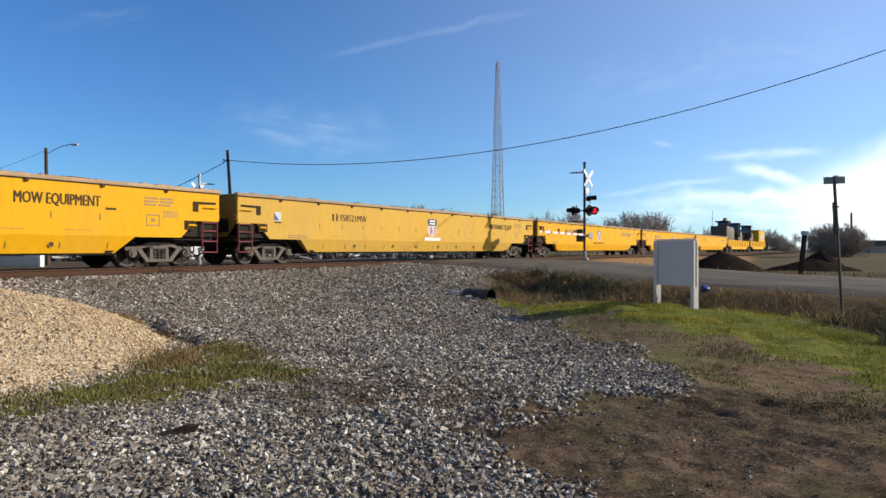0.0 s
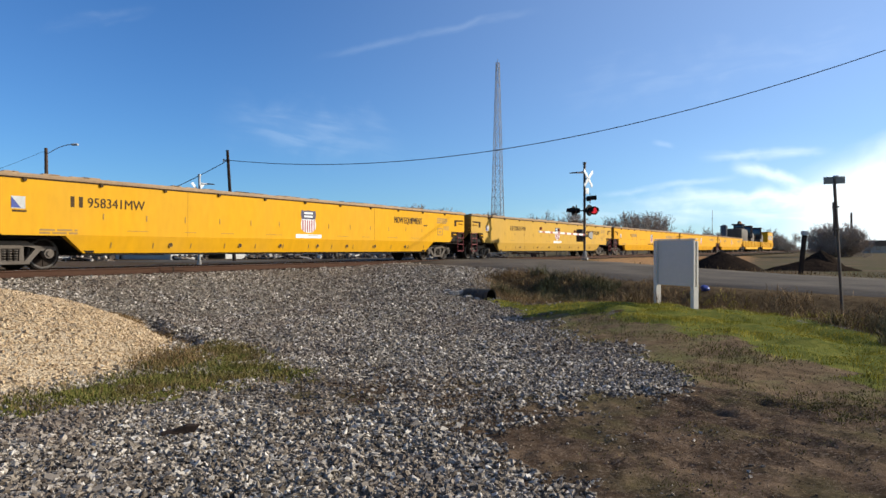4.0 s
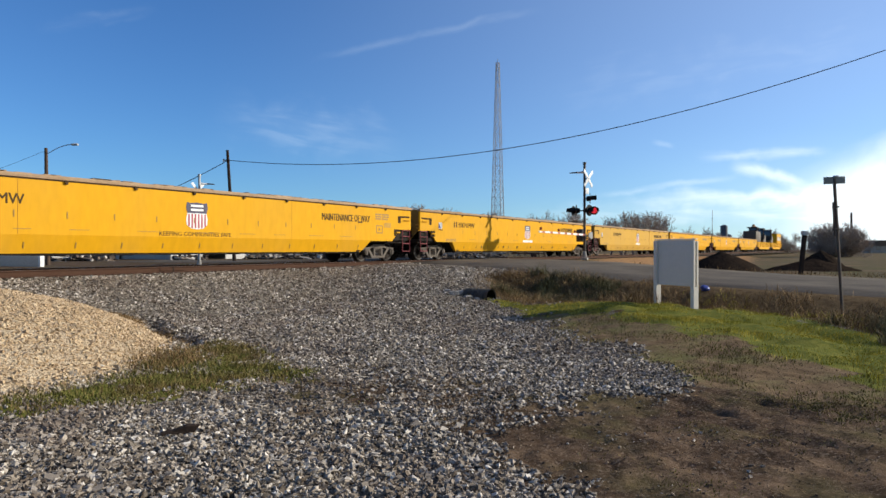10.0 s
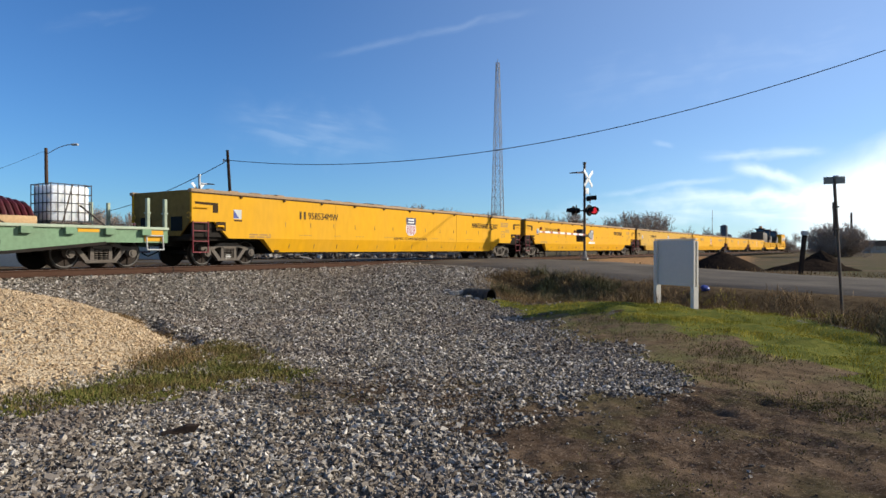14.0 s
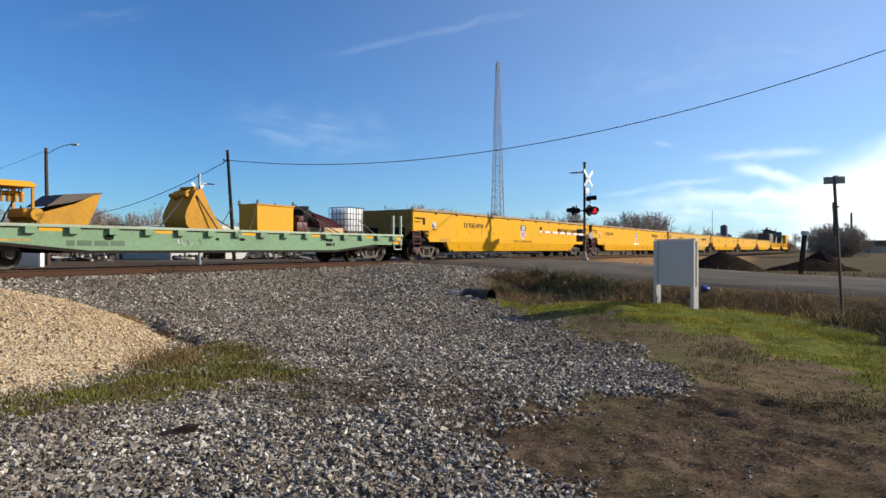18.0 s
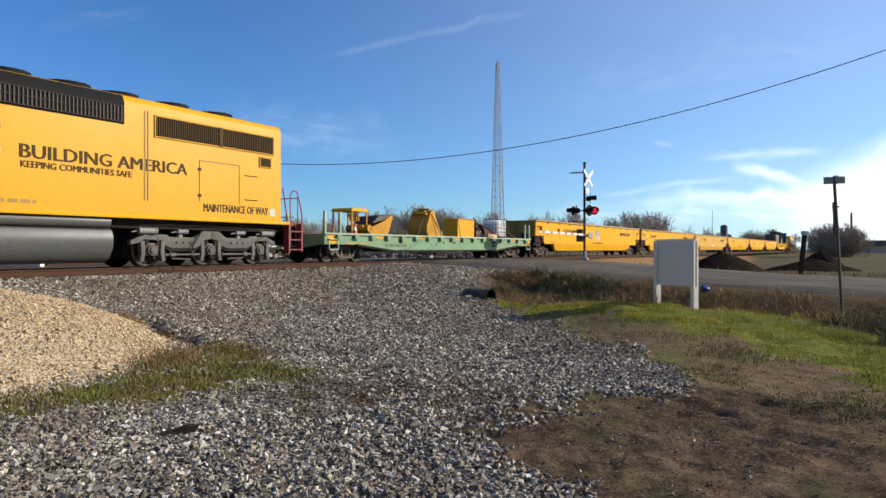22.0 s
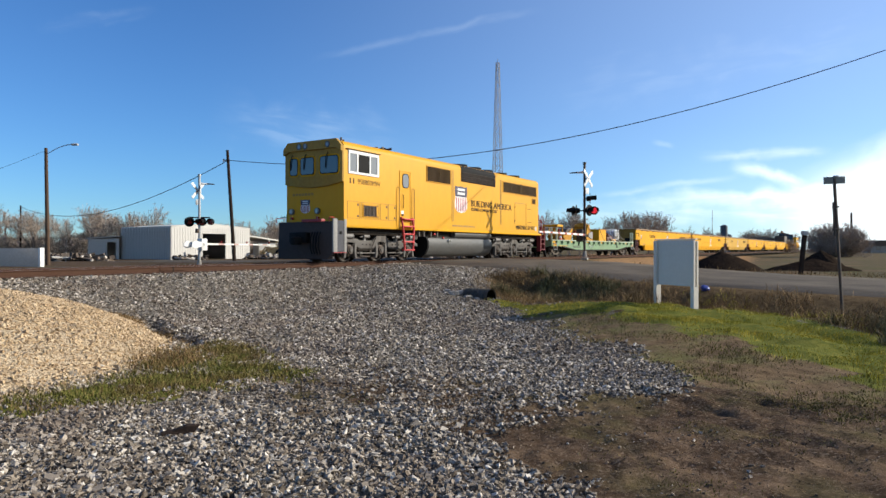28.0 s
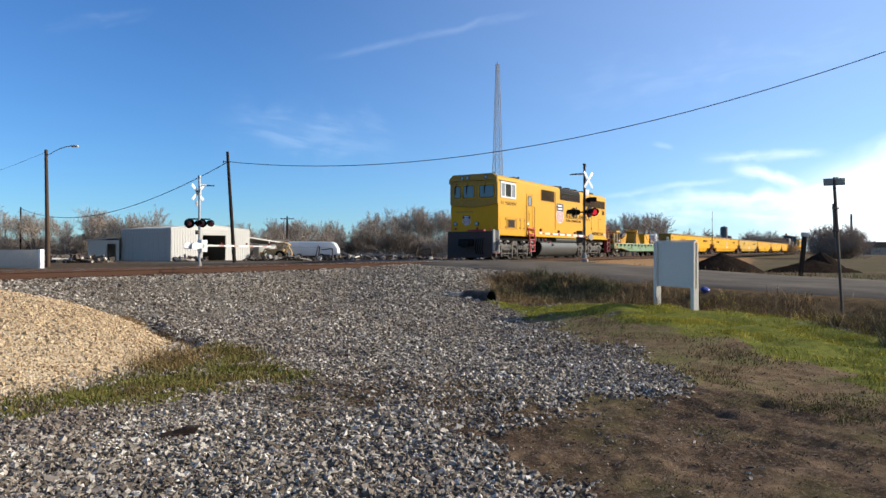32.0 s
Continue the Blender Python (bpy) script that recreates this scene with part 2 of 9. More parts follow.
BARK = surface("grey_brown_bark", (0.24, 0.20, 0.17), 0.95, gloss=0.0, amount=0.5, dirt=(0.09, 0.07, 0.055), large=2, fine=12, relief=0.5)
TWIG = surface("bare_twigs", (0.40, 0.325, 0.265), 0.95, amount=0.5, gloss=0.0, dirt=(0.30, 0.24, 0.195), large=0.35, fine=2, relief=0)
TWIG_DARK = surface("dark_underbrush_twigs", (0.27, 0.22, 0.178), 0.95, gloss=0.0, amount=0.5, dirt=(0.19, 0.15, 0.115), large=0.35, fine=2, relief=0)
ARM_FADED = surface("bleached_red_gate_stripe", (0.55, 0.36, 0.32), 0.6, amount=0.3)
ARM_RED = surface("faded_red_gate_stripe", (0.42, 0.09, 0.06), 0.6, amount=0.3)
TAN_STEEL = surface("faded_tan_machine_paint", (0.56, 0.37, 0.16), 0.7, amount=0.6, dirt=(0.15, 0.09, 0.05), large=1.6, fine=9)
BLADE_GREY = surface("weathered_sign_back", (0.20, 0.22, 0.21), 0.6, amount=0.3)
CONCRETE = surface("weathered_concrete", (0.33, 0.31, 0.28), 0.85, gloss=0.08, amount=0.4, dirt=(0.18, 0.16, 0.14), large=1.5)


# ---- mesh helpers ----
def box(bm, x0, x1, y0, y1, z0, z1, bev=0.0, m=None):
    t = bmesh.new()
    bmesh.ops.create_cube(t, size=1.0)
    bmesh.ops.scale(t, vec=(x1 - x0, y1 - y0, z1 - z0), verts=t.verts)
    bmesh.ops.translate(t, vec=((x0 + x1) / 2, (y0 + y1) / 2, (z0 + z1) / 2), verts=t.verts)
    if bev:
        bmesh.ops.bevel(t, geom=t.edges[:], offset=bev, segments=2, affect="EDGES", profile=0.5)
    merge(bm, t, m)


def merge(bm, t, m=None):
    if m is not None:
        bmesh.ops.transform(t, matrix=m, verts=t.verts)
    me = bpy.data.meshes.new("tmp")
    t.to_mesh(me)
    t.free()
    bm.from_mesh(me)
    bpy.data.meshes.remove(me)


def rod(bm, a, b, r, seg=8, r2=None):
    a, b = Vector(a), Vector(b)
    d = b - a
    if d.length < 1e-6:
        return
    m = Matrix.Translation((a + b) / 2) @ d.to_track_quat("Z", "Y").to_matrix().to_4x4()
    bmesh.ops.create_cone(bm, cap_ends=True, segments=seg, radius1=r, radius2=r if r2 is None else r2, depth=d.length, matrix=m)


def pipe(bm, pts, r, seg=6):
    """One bent tube through the points, with closed ends."""
    pts = [Vector(p) for p in pts]
    rings, side = [], None
    for i, p in enumerate(pts):
        d = (pts[min(i + 1, len(pts) - 1)] - pts[max(i - 1, 0)]).normalized()
        side = d.orthogonal().normalized() if side is None else (side - d * side.dot(d)).normalized()
        w = d.cross(side)
        rings.append([bm.verts.new(p + side * (r * math.cos(2 * math.pi * k / seg)) + w * (r * math.sin(2 * math.pi * k / seg))) for k in range(seg)])
    for a, b in zip(rings, rings[1:]):
        for k in range(seg):
            bm.faces.new((a[k], a[(k + 1) % seg], b[(k + 1) % seg], b[k]))
    bm.faces.new(rings[0][::-1])
    bm.faces.new(rings[-1])


def slab(bm, pts, lo, hi, axis="y", bev=0.0):
    """A polygon (two coordinates a corner) pushed out from lo to hi along one axis."""
    t = bmesh.new()
    put = {"y": lambda p, w: (p[0], w, p[1]), "x": lambda p, w: (w, p[0], p[1]), "z": lambda p, w: (p[0], p[1], w)}[axis]
    a = [t.verts.new(put(p, lo)) for p in pts]
    b = [t.verts.new(put(p, hi)) for p in pts]
    t.faces.new(a)
    t.faces.new(b[::-1])
    for i in range(len(pts)):
        j = (i + 1) % len(pts)
        t.faces.new((a[i], b[i], b[j], a[j]))
    bmesh.ops.recalc_face_normals(t, faces=t.faces[:])
    if bev:
        bmesh.ops.bevel(t, geom=t.edges[:], offset=bev, segments=2, affect="EDGES", profile=0.5)
    merge(bm, t)


def mesh_of(name, bm, material, smooth=False):
    bmesh.ops.recalc_face_normals(bm, faces=bm.faces[:])
    me = bpy.data.meshes.new(name)
    bm.to_mesh(me)
    bm.free()
    me.materials.append(material)
    if smooth:
        me.polygons.foreach_set("use_smooth", [True] * len(me.polygons))
        me.set_sharp_from_angle(angle=radians(35))
    return me


def part(name, bm, material, parent, label="", at=None, smooth=True):
    me = bm if isinstance(bm, bpy.types.Mesh) else mesh_of(name, bm, material, smooth)
    ob = new(name, me)
    ob.parent = parent
    if at is not None:
        ob.matrix_basis = at
    if label:
        ob["label"] = label
    return ob


def thing(name, m, label, category, group="", kind=""):
    ob = new(name)
    ob.empty_display_size = 0.3
    ob.matrix_basis = m
    return tagged(ob, label, category, group, kind)


def solid(name, bm, material, label, category, group="", kind="", m=None, smooth=True):
    ob = new(name, mesh_of(name, bm, material, smooth))
    if m is not None:
        ob.matrix_basis = m
    return tagged(ob, label, category, group, kind)


def text_mesh(body, height, material, width=None, bold=0.0):
    """Lettering with the built-in font, lying in the x z plane, its lower left corner at the origin, facing -y."""
    cu = bpy.data.curves.new("lettering", "FONT")
    cu.body, cu.extrude = body, 0.004
    cu.resolution_u = 2
    ob = bpy.data.objects.new("lettering", cu)
    scene.collection.objects.link(ob)
    bpy.context.view_layer.update()
    me = bpy.data.meshes.new_from_object(ob.evaluated_get(bpy.context.evaluated_depsgraph_get()))
    bpy.data.objects.remove(ob)
    bpy.data.curves.remove(cu)
    co = np.empty(len(me.vertices) * 3)
    me.vertices.foreach_get("co", co)
    co = co.reshape(-1, 3)
    lo, hi = co.min(0), co.max(0)
    sy = height / (hi[1] - lo[1])
    sx = width / (hi[0] - lo[0]) if width else sy
    out = np.c_[(co[:, 0] - lo[0]) * sx, -(co[:, 2]), (co[:, 1] - lo[1]) * sy]
    me.vertices.foreach_set("co", out.ravel())
    if bold:
        # heavier strokes: the same letters again, a little aside, each copy 0.6 mm further out
        bm = bmesh.new()
        for k in range(-2, 3):
            t = bmesh.new()
            t.from_mesh(me)
            bmesh.ops.translate(t, vec=(k * bold * height / 2, -0.0006 * (k + 2), 0), verts=t.verts)
            merge(bm, t)
        bm.to_mesh(me)
        bm.free()
    me.materials.clear()
    me.materials.append(material)
    me.update()
    return me


# ---- the lie of the land ----
ROAD = [(-26.0, 62.0, -0.55), (-12.0, 49.5, -0.35), (-4.0, 43.0, -0.08), (1.0, 36.9, -0.02), (4.8, 31.0, -0.11), (7.2, 27.8, -0.28), (10.4, 24.0, -0.47), (14.2, 20.0, -0.60), (24.0, 9.5, -0.7), (46.0, -14.0, -0.8)]
ROAD_HALF = 4.9


def along_road(x, y):
    """Distance from the road's middle line and the road's height there, for arrays."""
    best, height = np.full(x.shape, 1e9), np.zeros(x.shape)
    for (ax, ay, az), (bx, by, bz) in zip(ROAD, ROAD[1:]):
        dx, dy = bx - ax, by - ay
        k = np.clip(((x - ax) * dx + (y - ay) * dy) / (dx * dx + dy * dy), 0, 1)
        d = np.hypot(x - ax - k * dx, y - ay - k * dy)
        near = d < best
        best, height = np.where(near, d, best), np.where(near, az + k * (bz - az), height)
    return best, height


def ease(v, lo, hi):
    k = np.clip((v - lo) / (hi - lo), 0, 1)
    return k * k * (3 - 2 * k)


def heap_reach(x, y):
    """0 in the middle of the pale gravel heap, 1 at its foot; its far corner is cut off by a washed-out gully."""
    oval = (np.abs((x + 9.0) / 5.0) ** 2.8 + np.abs((y - 9.75) / np.where(y < 9.75, 4.75, 4.5)) ** 2.8) ** (1 / 2.8)
    cut = np.maximum((0.811 * x + 0.585 * y + 2.3) / 5.3, 0)
    return (oval ** 9 + cut ** 9) ** (1 / 9)


def land(x, y):
    x, y = np.asarray(x, float), np.asarray(y, float)
    lat = -x * math.cos(TURN) + y * math.sin(TURN)
    u = x * math.sin(TURN) + y * math.cos(TURN)
    z = np.full(x.shape, -1.06)
    z = z + 0.10 * ease(lat, 6, 11) + 0.28 * ease(y, 8, 15) * ease(x, 1.5, 4.5)
    # the bed of the track
    near_bed = -0.96 + 0.72 * ease(lat, 12.0, 17.1)
    bed = np.where(lat < MID, near_bed, -0.65 + 0.41 * ease(-lat, -23.5, -20.6))
    z = np.where(lat > 10.5, bed, z)
    # the gravel drive climbs to the crossing
    drive = ease(-np.hypot((x + 0.3) / 3.6, (y - 28) / 8.5), -1.35, -0.35)
    z = np.where(lat < 17.6, np.maximum(z, z + drive * (-0.14 - z)), z)
    # ditch beside the road
    d, rz = along_road(x, y)
    ditch = np.exp(-((d - ROAD_HALF - 2.6) / 1.3) ** 2) * ease(-lat, -14.5, -11.5) * ease(x, 0.9, 3.0) * (x < 60)
    z = z - 0.28 * ditch
    # the road's own bank
    bank = 1 - ease(d, ROAD_HALF + 0.5, ROAD_HALF + 2.2)
    rail = ease(-np.abs(lat - MID), -2.6, -1.5)
    z = z + bank * (1 - 0.9 * rail) * (rz - 0.05 - z)
    # pale gravel heap
    heap = heap_reach(x, y)
    slope = np.clip((heap - 0.56) / 0.47, 0, 1)
    top = -1.06 + 0.88 * (1 - 0.55 * slope - 0.45 * slope * slope)
    z = np.where(heap < 1.03, np.maximum(z, top), z)
    # the gully beside it
    run = -0.585 * x + 0.811 * y
    gully = np.exp(-((0.811 * x + 0.585 * y - 3.02 - 0.12 * np.sin(run * 2.3)) / 0.17) ** 2) * ease(run, 10.6, 11.4) * ease(-run, -16.4, -15.0)
    z = z - 0.16 * gully
    far = ease(np.hypot(x, y), 60, 140)
    return z * (1 - far) - 0.75 * far


def inside(poly, x, y):
    """Signed distance to a polygon: above zero inside."""
    n, d, hit = len(poly), np.full(x.shape, 1e9), np.zeros(x.shape, bool)
    for i in range(n):
        (ax, ay), (bx, by) = poly[i], poly[(i + 1) % n]
        dx, dy = bx - ax, by - ay
        k = np.clip(((x - ax) * dx + (y - ay) * dy) / (dx * dx + dy * dy), 0, 1)
        d = np.minimum(d, np.hypot(x - ax - k * dx, y - ay - k * dy))
        if ay != by:
            hit ^= ((ay > y) != (by > y)) & (x < (bx - ax) * (y - ay) / (by - ay) + ax)
    return np.where(hit, d, -d)


DIRT = [(2.78, 7.9), (1.6, 7.0), (0.5, 6.9), (-0.1, 5.7), (0.34, 5.25), (0.75, 4.1), (0.9, 0.5), (9, 0.5), (7.5, 6.0), (4.4, 6.8)]
EARTH = [(1.9, 15.9), (2.26, 12.3), (2.64, 11.3), (2.89, 10.1), (2.8, 9.0), (2.9, 8.26), (3.3, 7.84), (4.04, 7.74), (4.9, 7.2), (6.5, 7.2), (5.3, 8.6), (4.9, 9.5), (4.85, 11.2), (3.9, 12.5), (3.6, 14.5), (2.9, 15.7)]
LAWN = [(1.24, 19.3), (2.5, 18.0), (3.9, 16.8), (5.0, 16.3), (5.9, 15.5), (6.9, 14.4), (7.0, 13.3), (7.1, 12.2), (7.6, 10.9), (9.0, 9.0), (6.5, 7.4), (5.0, 7.5), (5.18, 8.54), (4.99, 8.98), (4.82, 9.38), (4.9, 10.6), (4.77, 11.1), (4.29, 11.34), (4.17, 12.1), (3.85, 12.4), (3.4, 13.1), (3.5, 14.4), (2.87, 15.6), (2.0, 15.7), (1.7, 17.7)]
PATCH = [(-6.8, 5.5), (-4.2, 5.95), (-3.6, 6.4), (-3.0, 6.8), (-2.6, 7.2), (-2.2, 8.0), (-1.5, 8.2), (-1.35, 9.0), (-2.0, 9.2), (-2.4, 9.4), (-2.9, 10.6), (-3.7, 11.1), (-4.1, 10.6), (-4.1, 9.4), (-4.2, 8.3), (-4.4, 7.4), (-4.9, 7.0), (-6.8, 6.8)]
BARE = [(2.3, 16.2), (2.6, 12.3), (2.95, 10.1), (2.85, 8.4), (2.9, 7.2), (3.6, 6.6), (9.5, 5.0), (9.5, 9.5), (7.3, 12.2), (6.0, 15.4), (4.0, 16.6)]
CLAY = [(11.0, 48.0), (20.0, 47.0), (40.0, 88.0), (76.0, 165.0), (36.0, 165.0)]
TUFTS = [(3.9, 7.7), (5.2, 7.7), (4.7, 6.2), (3.7, 6.2), (3.5, 6.8)]
WEEDS = [(1.4, 19.6), (2.5, 18.3), (3.9, 17.1), (5.0, 16.6), (5.9, 15.8), (6.9, 14.7), (7.15, 13.2), (7.3, 12.2), (7.8, 10.9), (9.5, 8.8), (16, 6.6), (19, 9), (10.5, 14.5), (6.5, 19.5), (3.2, 24.5), (1.6, 24.5)]


MIXED = [(-1.95, 7.6), (-1.15, 9.3), (0.84, 8.6), (0.9, 6.6), (0.1, 5.4), (-0.44, 6.2), (-1.2, 6.3)]


def rough_noise(x, y, scale, seed=0.0):
    return np.array([noise.noise((a * scale, b * scale, seed)) for a, b in zip(np.ravel(x), np.ravel(y))]).reshape(np.shape(x))


def covers(x, y):
    """How far the ground at (x, y) is gravel, pale gravel, grass, dark dirt, weeds."""
    w = 0.35 * rough_noise(x, y, 0.9, 3.0) + 0.2 * rough_noise(x, y, 2.7, 9.0)
    lat = -x * math.cos(TURN) + y * math.sin(TURN)
    u = x * math.sin(TURN) + y * math.cos(TURN)
    d, _ = along_road(x, y)
    lawn = np.clip((inside(LAWN, x, y) + 1.7 * w) / 0.5 + 0.5, 0, 1)
    patch = np.clip((inside(PATCH, x, y) + 1.2 * w) / 0.7 + 0.4, 0, 1) * ease(heap_reach(x, y), 1.0, 1.06) * np.clip(0.9 + 1.0 * rough_noise(x, y, 1.7, 21.0), 0, 1)
    dirt = np.clip((inside(DIRT, x, y) + 2.2 * w) / 0.9 + 0.5, 0, 1)
    dirt = np.maximum(dirt, 0.6 * np.clip((inside(MIXED, x, y) + 2.6 * w) / 1.2 + 0.45, 0, 1))
    earth = np.clip((inside(EARTH, x, y) + 1.8 * w) / 0.9 + 0.5, 0, 1)
    weeds = np.clip((inside(WEEDS, x, y) + w) / 0.6 + 0.5, 0, 1)
    heap = np.clip((1.055 - heap_reach(x, y)) * 4.8 / 0.4 + 0.6 * w + 0.1, 0, 1) * ease(-y, -14.5, -13.0)
    field = np.clip(np.maximum(lat - 20.1, np.maximum(d * 0 - 1, (u - 26) * (lat < 17) * (x > 3))) / 2, 0, 1)
    field = np.maximum(field, ease(x, 6, 9) * ease(y, 9, 12))
    yard = field * ease(-x, -4, -1)
    field, dirt = field - yard, np.maximum(dirt, yard)
    weeds = np.maximum(weeds, ease(x, 2.7, 3.5) * ease(y, 12, 14) * ease(-(y + 1.1 * x), -36, -33) * (1 - np.clip(lawn + earth, 0, 1)))
    earth = np.maximum(earth, np.clip((inside(BARE, x, y) + 0.8 * w) / 0.5 + 0.5, 0, 1) * (1 - np.clip(lawn + dirt + weeds, 0, 1)))
    clay = np.clip((inside(CLAY, x, y) + 6 * w) / 3 + 0.5, 0, 1)
    rest = 1 - np.clip(lawn + patch + dirt + earth + weeds + heap + field, 0, 1)
    return {"gravel": rest, "heap": heap, "grass": np.clip(lawn + patch, 0, 1), "dirt": dirt, "earth": earth, "weeds": weeds, "field": field, "clay": clay}


def axis(lo, hi, step, far):
    near = np.arange(lo, hi + 1e-6, step)
    grow = np.geomspace(step * 2, far, 34)
    return np.r_[lo - grow[::-1], near, hi + grow]


gx, gy = axis(-24, 26, 0.25, 3600), axis(2, 48, 0.25, 3600)
# a finer mesh close to the camera
gx = np.unique(np.round(np.r_[gx, np.arange(-6, 8, 0.08)], 3))
gy = np.unique(np.round(np.r_[gy, np.arange(3.2, 11, 0.08)], 3))
GX, GY = np.meshgrid(gx, gy)
lo_noise = rough_noise(GX, GY, 0.35, 1.0)
hi_noise = rough_noise(GX, GY, 1.6, 5.0)
calm = 1 - ease(np.hypot(GX, GY), 60, 200)
lat_all = -GX * math.cos(TURN) + GY * math.sin(TURN)
on_bed = ease(-np.abs(lat_all - MID), -2.4, -1.6)
d_all, _ = along_road(GX, GY)
even = calm * (1 - on_bed) * ease(d_all, ROAD_HALF + 0.1, ROAD_HALF + 1.2)
close = ease(-np.hypot(GX - 1, GY - 5), -9, -6)
cov = covers(GX, GY)
GZ = land(GX, GY) + even * (0.10 * ease(inside(LAWN, GX, GY), -0.3, 0.4) * rough_noise(GX, GY, 1.15, 31.0) + 0.05 * lo_noise + 0.025 * hi_noise) + close * (1 + 1.3 * cov["dirt"]) * (0.014 * rough_noise(GX, GY, 4.3, 8.0) + 0.010 * rough_noise(GX, GY, 8.5, 6.0))
# wheel ruts in the soft dirt
for (ax, ay), (bx, by) in (((2.46, 6.2), (3.7, 4.7)), ((2.2, 7.6), (2.75, 6.5)), ((3.4, 7.0), (6.4, 4.6))):
    k = np.clip(((GX - ax) * (bx - ax) + (GY - ay) * (by - ay)) / ((bx - ax) ** 2 + (by - ay) ** 2), 0, 1)
    r = np.hypot(GX - ax - k * (bx - ax), GY - ay - k * (by - ay)) + 0.05 * hi_noise
    GZ = GZ - 0.03 * np.exp(-(r / 0.11) ** 2) + 0.016 * np.exp(-((r - 0.24) / 0.09) ** 2)
verts = np.c_[GX.ravel(), GY.ravel(), GZ.ravel()]
nx, ny = len(gx), len(gy)
idx = np.arange(nx * ny).reshape(ny, nx)
quads = np.c_[idx[:-1, :-1].ravel(), idx[:-1, 1:].ravel(), idx[1:, 1:].ravel(), idx[1:, :-1].ravel()]
ground_me = bpy.data.meshes.new("ground")
ground_me.from_pydata(verts.tolist(), [], quads.tolist())
for layer, keys in (("cover_a", ("gravel", "heap", "grass")), ("cover_b", ("dirt", "weeds", "field")), ("cover_c", ("earth", "clay", "earth"))):
    at = ground_me.color_attributes.new(layer, "FLOAT_COLOR", "POINT")
    at.data.foreach_set("color", np.c_[tuple(cov[k].ravel() for k in keys) + (np.ones(nx * ny),)].ravel())
ground_me.polygons.foreach_set("use_smooth", [True] * len(ground_me.polygons))


def ground_material():
    m, n, l, b = shader("gravel_grass_and_dirt")
    tc = n.new("ShaderNodeTexCoord").outputs["Object"]
    fine, mid, big = noise_node(n, l, tc, 34, 3), noise_node(n, l, tc, 5.0, 5), noise_node(n, l, tc, 0.45, 5)
    vor = n.new("ShaderNodeTexVoronoi")
    vor.inputs["Scale"].default_value = 34.0
    l.new(tc, vor.inputs["Vector"])
    sep = n.new("ShaderNodeSeparateColor")
    l.new(vor.outputs["Color"], sep.inputs[0])
    # Stone base darkened to paint shade into the gaps between loose stones
    stone = ramp(n, l, sep.outputs[0], [(0.0, (0.0484, 0.0397, 0.0306)), (0.55, (0.15, 0.128, 0.102)), (1.0, (0.388, 0.342, 0.279))])
    stone = blend(n, l, ramp(n, l, big, [(0.40, (0, 0, 0)), (0.75, (0.5, 0.5, 0.5))]), stone, (0.101, 0.0761, 0.0559))
    pale = ramp(n, l, sep.outputs[1], [(0.0, (0.361, 0.275, 0.176)), (1.0, (0.533, 0.421, 0.288))])
    pale = blend(n, l, ramp(n, l, noise_node(n, l, tc, 2.2, 6, 0.65), [(0.46, (0, 0, 0)), (0.70, (0.6, 0.6, 0.6))]), pale, (0.224, 0.155, 0.0946))
    grass = ramp(n, l, mid, [(0.3, (0.0731, 0.086, 0.0155)), (0.7, (0.172, 0.163, 0.0361))])
    dirt = ramp(n, l, mid, [(0.3, (0.0356, 0.0226, 0.0138)), (0.7, (0.0926, 0.0586, 0.0358))])
    dirt = blend(n, l, ramp(n, l, fine, [(0.52, (0, 0, 0)), (0.68, (0.8, 0.8, 0.8))]), dirt, (0.19, 0.142, 0.107))
    dirt = blend(n, l, ramp(n, l, noise_node(n, l, tc, 0.9, 6), [(0.48, (0, 0, 0)), (0.66, (0.55, 0.55, 0.55))]), dirt, (0.0926, 0.0807, 0.033))
    dirt = blend(n, l, ramp(n, l, noise_node(n, l, tc, 1.6, 7, 0.65), [(0.50, (0, 0, 0)), (0.68, (0.75, 0.75, 0.75))]), dirt, (0.19, 0.126, 0.0798))
    dirt = blend(n, l, ramp(n, l, noise_node(n, l, tc, 3.7, 7, 0.7), [(0.50, (0, 0, 0)), (0.66, (0.7, 0.7, 0.7))]), dirt, (0.0333, 0.0231, 0.0165))
    earth = ramp(n, l, mid, [(0.3, (0.095, 0.062, 0.035)), (0.7, (0.20, 0.137, 0.080))])
    earth = blend(n, l, ramp(n, l, noise_node(n, l, tc, 1.3, 6, 0.65), [(0.46, (0, 0, 0)), (0.64, (0.65, 0.65, 0.65))]), earth, (0.128, 0.130, 0.045))
    weeds = ramp(n, l, mid, [(0.3, (0.0593, 0.0376, 0.0187)), (0.7, (0.129, 0.0871, 0.0445))])
    field = ramp(n, l, big, [(0.35, (0.15, 0.10, 0.058)), (0.50, (0.095, 0.074, 0.045)), (0.64, (0.088, 0.080, 0.035))])
    clay = ramp(n, l, mid, [(0.3, (0.20, 0.115, 0.056)), (0.7, (0.31, 0.19, 0.10))])
    masks = {}
    for layer, keys in (("cover_a", ("gravel", "heap", "grass")), ("cover_b", ("dirt", "weeds", "field")), ("cover_c", ("earth", "clay", None))):
        a = n.new("ShaderNodeAttribute")
        a.attribute_name = layer
        s = n.new("ShaderNodeSeparateColor")
        l.new(a.outputs["Color"], s.inputs[0])
        for k, o in zip(keys, s.outputs):
            masks[k] = o
    col = stone
